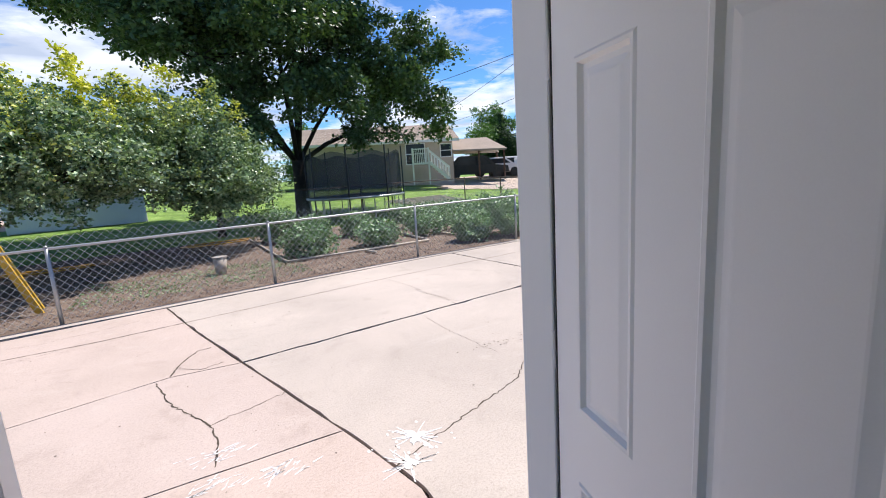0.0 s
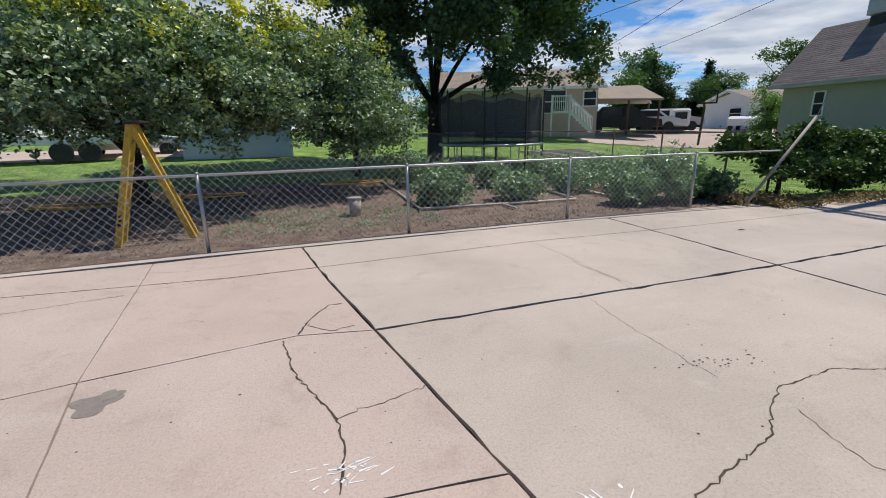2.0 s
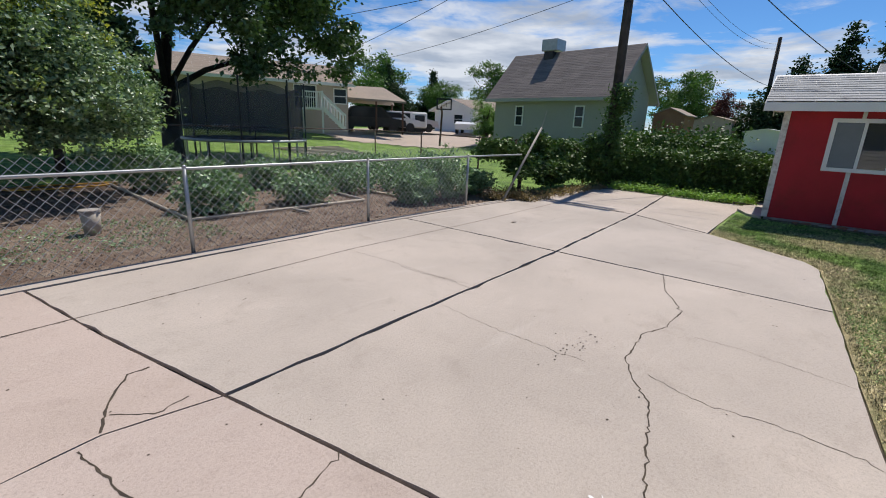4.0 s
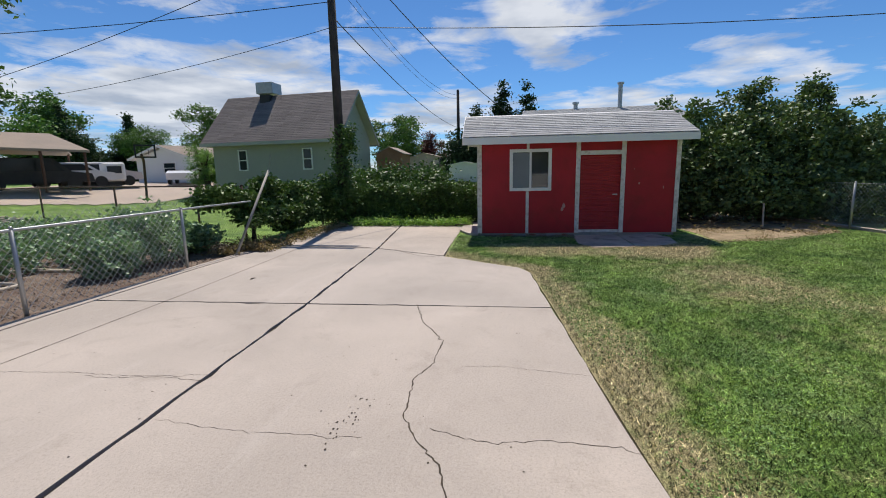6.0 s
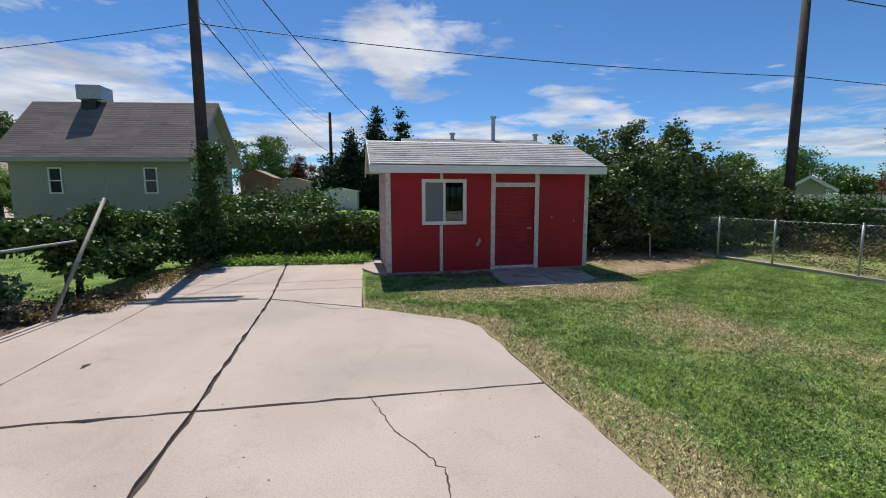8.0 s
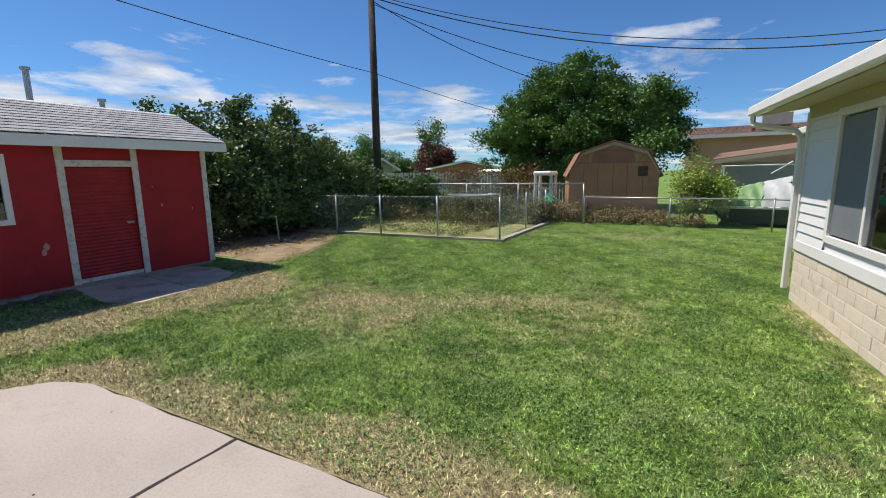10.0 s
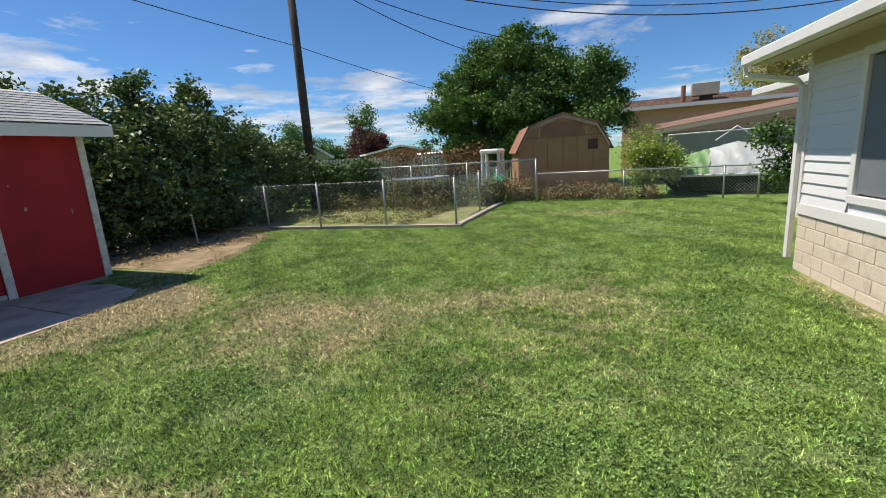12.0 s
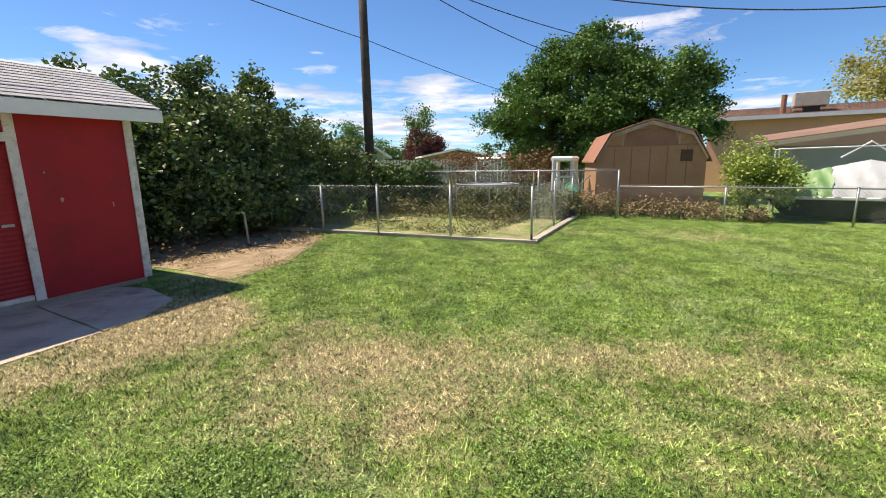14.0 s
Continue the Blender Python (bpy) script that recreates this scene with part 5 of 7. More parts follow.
# house with deck
bh, BP = gable_house("house", (19.1, 29.8), 70, 3.4, 11.0, 3.85, 5.2, TANW, SHINGLE_T, "tan stucco house with white stairs up to a raised deck", wins=(("f", 0.9, 2.75, 0.75, 0.85), ("f", 3.1, 2.35, 1.3, 1.35)))
# grey house behind the shed
gable_house("house", (31.0, -6.9), 0, 5.5, 8.9, 3.9, 5.25, GREYW, SHINGLE, "low grey-roofed house behind the shed")
# white far house
gable_house("house", (31.4, 30.4), -95, 3.0, 6.5, 2.95, 3.95, SIDING, SHINGLE_T, "white low house across the drive", zb=0.9, wins=(("e", 0.7, 1.85, 1.1, 0.75),))
# house on the right
gable_house("house", (-9.5, -28), -90, 4.0, 15.5, 3.35, 4.0, ORANGEW, SHINGLE_R, "peach stucco house with a low rust-brown roof", wins=(("e", 0.5, 1.8, 1.0, 1.0),))

# ---- hedge and vines ----


def hedge(name, boxes, n, per, spread, leaf, mat, seed, label, category="hedge"):
    g = rnd(seed)
    t = thing(name, boxes[0][0], boxes[0][1], 0, label, category)
    pts = []
    vol = np.array([(b[3] - b[0]) * (b[4] - b[1]) + (b[3] - b[0]) * b[5] + (b[4] - b[1]) * b[5] for b in boxes])
    for b, k in zip(boxes, (n * vol / vol.sum()).astype(int)):
        lo, hi = np.array(b[:3]), np.array(b[3:])
        c = g.uniform(lo, hi, (k, 3))
        ax = g.integers(0, 5, k)
        c[ax == 0, 0] = lo[0]
        c[ax == 1, 1] = lo[1]
        c[ax == 2, 2] = hi[2]
        c[ax == 3, 1] = hi[1]
        bump = np.sin(c[:, 0] * 2.3 + c[:, 1] * 3.1) + np.sin(c[:, 0] * 5.1 - c[:, 1] * 4.3) * 0.6
        c[:, 2] += 0.07 * bump * (b[5] > 0.8)
        c[:, 0] += 0.08 * bump * (b[5] > 0.8)
        p = c[:, None, :] + g.normal(size=(k, per, 3)) * spread * g.uniform(0.5, 1.4, (k, 1, 1))
        pts.append(p.reshape(-1, 3))
    pts = np.concatenate(pts)
    pts = pts[pts[:, 2] > 0.02]
    finish("leaves", leafmesh("leaves", pts, leaf, seed + 1), mat, t, kind="stuff")
    for i in range(24):
        bm = bmesh.new()
        b = boxes[g.integers(len(boxes))]
        x, y = g.uniform(b[0], b[3]), g.uniform(b[1], b[4])
        tube(bm, [(x, y, -0.05), (x + g.normal() * 0.1, y + g.normal() * 0.1, b[5] * 0.5), (x + g.normal() * 0.25, y + g.normal() * 0.25, b[5] * 0.95)], [0.025, 0.018, 0.006], 5)
        part("stem", bm, BARK, t)
    return t


hedge("vine_hedge", [(13.85, 3.0, 0, 14.9, 7.6, 1.02)], 2300, 26, 0.07, 0.09, L_HEDGE, 31, "dense green vine hedge on a fence behind the driveway")
tree("vine", 9.6, 8.2, ragged([(9.9, 8.2, 1.02, 1.1, 0.45, 0.42), (11.4, 8.3, 0.85, 1.2, 0.5, 0.6), (12.6, 8.3, 0.8, 0.9, 0.5, 0.65), (9.4, 8.0, 0.75, 0.7, 0.4, 0.35), (10.6, 7.95, 0.7, 0.9, 0.35, 0.45), (8.9, 8.5, 1.1, 0.7, 0.4, 0.28), (12.2, 8.2, 0.45, 1.3, 0.4, 0.5), (13.0, 8.0, 0.8, 0.6, 0.5, 0.8), (11.0, 8.2, 1.2, 1.4, 0.4, 0.22)], 9, 331, 0.42), 0.05, 1900, 24, 0.075, 0.10, L_HEDGE, 33, "rambling vine over the fence end", "vine", fork=0.5, limbs=22, hollow=0.2)
hedge("weeds", [(12.9, 3.6, 0.0, 13.8, 7.0, 0.10)], 620, 24, 0.06, 0.06, leafmat("low_weed_leaves", (0.12, 0.24, 0.05), (0.34, 0.50, 0.13), None, 0, 0.6, 0.2), 35, "low bright green weeds along the hedge foot", "weeds")
hedge("vine_bush", [(16.0, 5.2, 0.3, 18.5, 8.2, 1.45), (16.0, 3.6, 0.1, 17.5, 5.4, 0.7)], 700, 20, 0.2, 0.13, L_HEDGE, 37, "light green rambling shrub beyond the hedge", "bush")


# ---- poles and wires ----
def pole(x, y, h, r, label):
    t = thing("utility_pole", x, y, 0, label, "utility pole")
    bm = bmesh.new()
    tube(bm, [(x, y, -0.3), (x, y, h * 0.5), (x, y, h)], [r, r * 0.88, r * 0.72], 12)
    part("pole", bm, POLE, t, smooth=True)
    return t


P1, P2, P3 = (13.6, 7.6), (14.5, -9.9), (37.5, 7.26)
t = pole(*P1, 8.5, 0.15, "dark timber utility pole wound with vine at its foot")
pts, _ = clumps([(P1[0], P1[1], 1.4, 0.36, 0.36, 1.7), (P1[0] - 0.1, P1[1], 0.6, 0.6, 0.6, 0.8), (P1[0] - 0.05, P1[1] - 0.25, 2.6, 0.3, 0.3, 0.5)], 520, 18, 0.09, 41, 0.3)
for dx in (-0.14, 0.14):
    bm = bmesh.new()
    box(bm, (P1[0] + dx - 0.05, P1[1] - 1.25, 8.0), (P1[0] + dx + 0.05, P1[1] + 1.25, 8.12))
    part("crossarm", bm, POLE, t)
finish("climbing_vine", leafmesh("climbing_vine", pts, 0.09, 42), L_HEDGE, t, kind="stuff")
pole(*P2, 8.3, 0.16, "bare timber utility pole with service wires")
pole(*P3, 8.0, 0.15, "distant timber utility pole")


def cable(a, b, sag, r=0.012, name="cable"):
    a, b = Vector(a), Vector(b)
    bm = bmesh.new()
    pts = []
    for i in range(25):
        f = i / 24
        pts.append(a.lerp(b, f) - Vector((0, 0, 4 * sag * f * (1 - f))))
    tube(bm, pts, r, 5)
    t = thing("overhead_cable", a.x, a.y, a.z, "thin dark overhead cable", "cable", group="overhead cables")
    part("wire", bm, CABLE, t)


cable((*P1, 7.2), (*P2, 8.1), 0.35)
cable((*P1, 6.6), (12, 42, 7.5), 0.6)
cable((*P1, 5.9), (*P2, 5.4), 0.2)
cable((*P2, 5.4), (13, -26, 4.6), 0.2)
cable((*P1, 8.2), (16.5, 30, 5.0), 0.4)
cable((*P1, 5.9), (17.5, 29, 5.0), 0.4, 0.009)
cable((*P1, 8.6), (25, 2.6, 4.4), 0.4, 0.016)
cable((*P1, 6.2), (*P3, 5.0), 0.5, 0.016)
cable((*P1, 7.6), (*P3, 7.6), 0.9, 0.008)
cable((*P1, 7.3), (*P3, 7.3), 0.9, 0.008)
cable((*P2, 8.1), (-10, -22, 7.9), 2.1, 0.016)
cable((*P2, 8.0), (-10, -22, 7.7), 2.25, 0.02)
cable((*P2, 7.9), (10, -19, 5.6), 0.4, 0.016)
cable((*P2, 7.8), (7.5, -20, 6.0), 0.4, 0.016)

# ---- trees ----
# lobes beyond y 14 are hidden additions that shade the lawn behind
tree("fruit_tree", -3.9, 12.6, [(-3.2, 11.0, 2.65, 2.5, 2.4, 1.35), (-1.7, 10.6, 2.45, 1.6, 2.1, 1.1), (-5.3, 11.2, 2.75, 2.2, 2.3, 1.45), (-2.9, 10.6, 3.25, 1.7, 1.9, 0.85), (-7.4, 12.5, 2.7, 1.8, 1.8, 1.35), (-0.7, 11.6, 2.5, 1.1, 1.5, 1.0), (-0.6, 11.4, 3.4, 0.6, 0.8, 0.7), (-3.8, 9.0, 2.4, 1.4, 1.1, 0.75), (-4.1, 10.6, 4.0, 0.25, 0.3, 0.9), (-2.3, 10.2, 4.05, 0.2, 0.3, 0.8), (-1.2, 10.4, 3.6, 0.22, 0.3, 0.75), (-3.2, 9.9, 3.9, 0.2, 0.2, 0.7), (-5.6, 10.9, 4.1, 0.3, 0.3, 0.8), (-6.2, 14.5, 3.0, 2.2, 1.8, 1.3), (-2.2, 14.2, 2.9, 2.2, 1.8, 1.3), (-4.2, 16.5, 2.9, 1.9, 1.6, 1.1)], 0.2, 2900, 46, 0.10, 0.088, L_APPLE, 61, "broad fruit tree with green and yellowing leaves", group="fruit trees", fork=1.3, limbs=16)
# here too the two lobes past y 15 are added, unseen, for shade
tree("fruit_tree", 1.4, 16.8, [(0.9, 12.6, 2.05, 1.6, 1.7, 1.15), (1.5, 13.2, 1.85, 1.4, 1.5, 1.05), (0.1, 12.5, 2.8, 1.4, 1.5, 1.1), (1.0, 12.8, 3.1, 1.0, 1.1, 0.85), (0.3, 12.0, 3.9, 0.2, 0.2, 0.7), (1.3, 12.6, 3.8, 0.2, 0.2, 0.6), (1.0, 15.2, 2.6, 1.7, 1.5, 1.1), (-0.8, 15.8, 2.9, 1.9, 1.4, 1.1)], 0.11, 1400, 46, 0.10, 0.085, L_APPLE, 63, "smaller rounded green fruit tree", group="fruit trees", fork=1.0)
tree("shade_tree", 5.2, 20.6, ragged([(5, 20.0, 7.8, 6.0, 5.0, 3.2), (9.3, 19.5, 6.2, 3.6, 3.4, 2.6), (0.0, 20, 8.4, 4.2, 4.0, 2.4), (-3.5, 19.5, 9.6, 3.2, 3.0, 1.6), (5, 20.5, 11.5, 5.5, 5.0, 3.0)], 19, 651, 0.30) + [(5, 20.2, 7.6, 4.2, 3.4, 2.2), (8.8, 19.6, 6.4, 2.4, 2.0, 1.7)] + ragged([(8.6, 18.3, 3.9, 2.4, 1.4, 1.3), (2.6, 18.4, 3.7, 1.6, 1.2, 1.3), (5.6, 17.8, 4.9, 2.0, 1.2, 1.0), (4.0, 19.0, 5.6, 3.2, 1.6, 1.1), (2.2, 19.2, 5.0, 1.6, 1.2, 1.2), (10.8, 18.4, 4.6, 1.3, 1.2, 1.3)], 8, 652, 0.42), 0.34, 2700, 46, 0.22, 0.19, L_BIG, 65, "tall spreading dark-leaved shade tree", fork=2.6, limbs=9, hollow=0.2, slim=0.6, bark=BARK_DARK)
tree("bush", 15.2, -3.5, [(15.2, -2.6, 1.5, 1.7, 1.5, 1.5), (15.2, -4.2, 1.9, 1.7, 1.5, 1.75), (15.4, -5.9, 1.9, 1.7, 1.7, 1.8), (15.4, -7.6, 1.6, 1.6, 1.4, 1.5), (14.8, -8.9, 1.15, 1.2, 1.0, 1.1), (14.5, -1.6, 1.7, 1.1, 1.1, 1.2), (14.3, -5.9, 0.7, 1.0, 2.6, 0.7), (14.7, -4.5, 0.9, 1.6, 3.4, 0.9), (15.0, -7.2, 0.7, 1.4, 2.2, 0.7), (14.8, -2.2, 3.0, 0.3, 0.3, 0.5), (15.0, -4.6, 3.5, 0.3, 0.3, 0.5), (15.2, -6.3, 3.5, 0.3, 0.3, 0.5), (15.3, -3.2, 3.1, 0.35, 0.3, 0.5)], 0.09, 3500, 40, 0.12, 0.12, L_BUSH, 67, "dense dark green overgrown shrubs beside the shed", "shrub", fork=0.5, limbs=22, hollow=0.3)
tree("tree", 9.4, -19.0, ragged([(9.4, -19, 3.9, 4.4, 3.0, 3.1), (7.0, -18.8, 3.4, 2.4, 2.2, 2.2), (12.4, -19.5, 3.4, 2.5, 2.2, 2.4), (10.2, -19, 5.7, 2.4, 2.0, 1.7), (6.9, -18.6, 5.0, 1.5, 1.2, 1.2), (12.6, -18.8, 2.2, 2.0, 1.4, 1.5), (9.6, -18.2, 2.4, 2.4, 1.2, 1.6), (13.4, -19.0, 4.0, 1.6, 1.4, 1.5), (6.2, -18.8, 4.2, 1.4, 1.2, 1.3), (9.4, -19.0, 6.0, 2.0, 1.5, 1.3)], 16, 691, 0.34) + [(9.4, -19.6, 3.4, 3.0, 1.8, 2.2)], 0.3, 2700, 64, 0.17, 0.125, L_R, 69, "broad round green tree behind the brown barn", fork=1.6, limbs=14, hollow=0.3)
tree("tree", -4.2, -40, ragged([(-4.2, -40, 6.3, 4.2, 4.2, 3.3)], 12, 711, 0.36), 0.3, 420, 20, 0.35, 0.22, L_TAN, 71, "tall thin yellowing tree behind the houses", fork=3, limbs=16)
for i, (x, y, z, r, m, lb) in enumerate([(36.3, 5.6, 4.0, 2.1, L_CON, "dark conifer"), (40, 3.8, 5.2, 2.7, L_CON, "dark conifer"), (39.5, 1.7, 5.0, 2.6, L_CON, "dark conifer"), (35.2, 11.9, 4.4, 2.2, L_R, "far round green tree"), (39.6, 10.2, 3.2, 1.7, L_PURP, "purple-leaved tree"), (40.7, 32.5, 5.7, 2.9, L_R, "far round green tree"), (37, 45.5, 5.2, 2.4, L_CON, "dark conifer"), (42, 42, 4.6, 2.6, L_R, "far round green tree"), (36, 48, 5.2, 4.4, L_R, "far round green tree"), (40, 50, 4.6, 4.0, L_CON, "dark conifer"), (43, 44, 4.2, 3, L_CON, "dark conifer"), (46, -54, 4.2, 5.0, L_R, "far round green tree"), (38, -47, 2.8, 3.6, L_PURP, "purple-leaved tree"), (44, -34, 3.4, 3.0, L_R, "far round green tree"), (24.6, 20.9, 2.2, 1.35, L_FEATH, "feathery green tree"), (50, -46, 3.6, 3.6, L_R, "far round green tree"), (4, 46, 4, 4, L_R, "far round green tree"), (-14, 48, 4, 4, L_R, "far round green tree"), (14, 52, 4, 4, L_R, "far round green tree")]):
    if m is L_CON:
        top = z + r * 1.15
        lobes = [(x + 0.1 * math.sin(q * 2.3 + i), y, top - q * top / 9, 0.2 + 0.22 * q * r / 2, 0.2 + 0.22 * q * r / 2, top / 11) for q in range(8)]
        lobes += [(x, y + 1.4, z * 0.55, r * 0.8, r * 0.8, z * 0.55), (x, y - 1.5, z * 0.62, r * 0.7, r * 0.8, z * 0.6), (x + 0.5, y - 0.2, z * 0.5, r, r, z * 0.5)]
        tree("conifer", x, y, lobes, 0.2, 1500, 30, 0.19, r * 0.09, m, 100 + i * 3, lb + " beyond the yards", group="far conifers")
        continue
    tree("tree", x, y, ragged([(x, y, z, r, r, r * 1.05), (x + 0.6, y, z - r * 0.4, r * 0.8, r * 0.8, r * 0.8)], 12, 400 + i, 0.42), 0.2, 480, 38, r * 0.085, r * 0.065, m, 100 + i * 3, lb + " beyond the yards", group="far trees")

# ---- barn ----
barn = thing("barn_shed", 6.4, -13.5, 0, "weathered brown plywood gambrel barn shed", "shed")
prof = [(-1.45, 0.0), (-1.45, 1.6), (-1.05, 2.28), (0, 2.62), (1.05, 2.28), (1.45, 1.6), (1.45, 0.0)]
bx, by = 6.52, -12.95
bd = Vector((-0.99, -0.13, 0))
bn = Vector((0.37, -0.93, 0))
bm = bmesh.new()
solid(bm, [(Vector((bx, by, 0)) + bd * u + Vector((0, 0, z))) for u, z in prof], bn * 0.05)
solid(bm, [(Vector((bx, by, 0)) + bn * 2.8 + bd * u + Vector((0, 0, z))) for u, z in prof], bn * 0.05)
for u in (-1.45, 1.4):
    solid(bm, [Vector((bx, by, 0)) + bd * u + bn * 0.05, Vector((bx, by, 0)) + bd * u + bn * 2.8, Vector((bx, by, 1.6)) + bd * u + bn * 2.8, Vector((bx, by, 1.6)) + bd * u + bn * 0.05], bd * 0.05)
part("wall", bm, BARNW, barn)
BP3 = lambda u, z, o=0.0: Vector((bx, by, z)) + bd * u - bn * o
bm = bmesh.new()
solid(bm, [BP3(-0.72, 2.0, 0.0), BP3(0.72, 2.0, 0.0), BP3(0.6, 2.42, 0.0), BP3(-0.6, 2.42, 0.0)], -bn * 0.02)
part("upper_panel", bm, BARNR, barn, "darker brown panel")
bm = bmesh.new()
solid(bm, [BP3(0.80, 1.52, 0.0), BP3(1.10, 1.52, 0.0), BP3(1.10, 1.84, 0.0), BP3(0.80, 1.84, 0.0)], -bn * 0.02)
part("patch", bm, RUST, barn, "dark square patch")
for u in (-0.74, 0.74):
    bm = bmesh.new()
    solid(bm, [BP3(u - 0.02, 1.98, 0.0), BP3(u + 0.02, 1.98, 0.0), BP3(u + 0.02, 2.42, 0.0), BP3(u - 0.02, 2.42, 0.0)], -bn * 0.03)
    part("strip", bm, BARNT, barn)
bm = bmesh.new()
solid(bm, [BP3(-1.28, 1.96, 0.0), BP3(1.28, 1.96, 0.0), BP3(1.28, 2.0, 0.0), BP3(-1.28, 2.0, 0.0)], -bn * 0.025)
part("cross_batten", bm, BARNR, barn)
for u in (-0.95, -0.48, 0.02, 0.47, 0.96):
    bm = bmesh.new()
    solid(bm, [BP3(u - 0.012, 0.05, 0.0), BP3(u + 0.012, 0.05, 0.0), BP3(u + 0.012, 1.95, 0.0), BP3(u - 0.012, 1.95, 0.0)], -bn * 0.012)
    part("seam", bm, BARNR, barn, "rusty seam between sheets")
bm = bmesh.new()
solid(bm, [BP3(-0.42, 0.1, 0.0), BP3(0.05, 0.1, 0.0), BP3(0.05, 0.42, 0.0), BP3(-0.42, 0.42, 0.0)], -bn * 0.01)
part("repair_patch", bm, RUST, barn, "rust-stained lower repair")
bm = bmesh.new()
for (u0, z0), (u1, z1) in zip(prof[1:], prof[2:-1]):
    solid(bm, [BP3(u0, z0 - 0.06, 0.08), BP3(u1, z1 - 0.06, 0.08), BP3(u1, z1 + 0.05, 0.08), BP3(u0, z0 + 0.05, 0.08)], -bn * 0.03)
part("edge_trim", bm, BARNT, barn, "thin weathered edge trim")
bm = bmesh.new()
rp = [(-1.55, 1.5), (-1.1, 2.33), (0, 2.69), (1.1, 2.33), (1.55, 1.5)]
for (u0, z0), (u1, z1) in zip(rp, rp[1:]):
    o = Vector((bx, by, 0)) - bn * 0.12
    solid(bm, [o + bd * u0 + Vector((0, 0, z0)), o + bd * u1 + Vector((0, 0, z1)), o + bd * u1 + bn * 3.1 + Vector((0, 0, z1)), o + bd * u0 + bn * 3.1 + Vector((0, 0, z0))], (0, 0, 0.04))
part("roof", bm, BARNR, barn)

# ---- ladder tripod ----
lad = thing("stepladder", -2.3, 8.3, 0, "yellow fibreglass stepladder standing open at the fence", "ladder")
LA = [(-2.74, 8.02), (-2.80, 8.38)]
LB = [(-1.84, 8.36), (-1.90, 8.72)]
LT = [(-2.36, 8.20), (-2.40, 8.50)]
for (ax, ay), (tx, ty) in [(LA[0], LT[0]), (LA[1], LT[1]), (LB[0], LT[0]), (LB[1], LT[1])]:
    bm = bmesh.new()
    f, t = Vector((ax, ay, 0)), Vector((tx, ty, 1.72))
    solid(bm, [f + Vector((-0.045, 0, 0)), f + Vector((0.045, 0, 0)), t + Vector((0.04, 0, 0)), t + Vector((-0.04, 0, 0))], (0.008, 0.028, 0))
    part("rail", bm, YELLOW, lad)
for k in range(1, 6):
    a, b = (Vector((*LA[q], 0)).lerp(Vector((*LT[q], 1.72)), k / 6) for q in (0, 1))
    bm = bmesh.new()
    solid(bm, [a + Vector((-0.04, 0.02, 0)), a + Vector((0.04, 0.02, 0)), b + Vector((0.04, 0, 0)), b + Vector((-0.04, 0, 0))], (0, 0, 0.025))
    part("step", bm, ALU, lad)
bm = bmesh.new()
box(bm, (-2.43, 8.17, 1.70), (-2.2, 8.54, 1.745), bevel=0.01)
part("top_cap", bm, BLACK, lad)
for k in range(3):
    bm = bmesh.new()
    c = Vector((-2.74, 8.015, 0)).lerp(Vector((-2.36, 8.195, 1.72)), 0.19 + 0.035 * k)
    box(bm, (c.x - 0.022, c.y - 0.006, c.z - 0.018), (c.x + 0.022, c.y - 0.003, c.z + 0.018))
    part("label", bm, BLACK, lad, "black marking bar")

# ---- trampoline ----
tr = thing("trampoline", 6.9, 18.2, 0, "round trampoline with a dark safety net", "trampoline")
bm = bmesh.new()
R0 = 2.05
ring = [(6.9 + R0 * math.cos(a), 18.2 + R0 * math.sin(a), 0.9) for a in np.linspace(0, 2 * math.pi, 41)]
tube(bm, ring, 0.05, 6)
part("rim", bm, GALV, tr, smooth=True)
bm = bmesh.new()
bmesh.ops.create_circle(bm, cap_ends=True, segments=40, radius=R0 - 0.05, matrix=pose(6.9, 18.2, 0.88))
part("mat", bm, BLACK, tr)
for k in range(12):
    a = k * math.pi / 6
    x, y = 6.9 + (R0 - 0.05) * math.cos(a), 18.2 + (R0 - 0.05) * math.sin(a)
    bm = bmesh.new()
    tube(bm, [(x, y, 0), (x, y, 0.88)], 0.022, 6)
    part("leg", bm, GALV, tr)
for k in range(8):
    a = k * math.pi / 4 + 0.3
    x, y = 6.9 + R0 * math.cos(a), 18.2 + R0 * math.sin(a)
    bm = bmesh.new()
    tube(bm, [(x, y, 0), (x, y, 2.9)], 0.03, 6)
    part("net_pole", bm, BLACK, tr)
NET = bpy.data.materials.new("net")
NET.use_nodes = True
k = Nodes(NET.node_tree)
b = k.n("ShaderNodeBsdfDiffuse")
b.inputs[0].default_value = (0.07, 0.073, 0.08, 1)
mx = k.n("ShaderNodeMixShader", Fac=0.66)
k.t.links.new(k.n("ShaderNodeBsdfTransparent").outputs[0], mx.inputs[1])
k.t.links.new(b.outputs[0], mx.inputs[2])
k.t.links.new(mx.outputs[0], k.n("ShaderNodeOutputMaterial").inputs[0])
bm = bmesh.new()
nseg = 40
for k in range(nseg):
    a0, a1 = 2 * math.pi * k / nseg, 2 * math.pi * (k + 1) / nseg
    q = lambda a, z: (6.9 + (R0 - 0.08) * math.cos(a), 18.2 + (R0 - 0.08) * math.sin(a), z + 0.08 * math.cos(8 * a) * (z > 1))
    bm.faces.new([bm.verts.new(q(a0, 0.92)), bm.verts.new(q(a1, 0.92)), bm.verts.new(q(a1, 2.65)), bm.verts.new(q(a0, 2.65))])
part("net", bm, NET, tr, "dark mesh net")

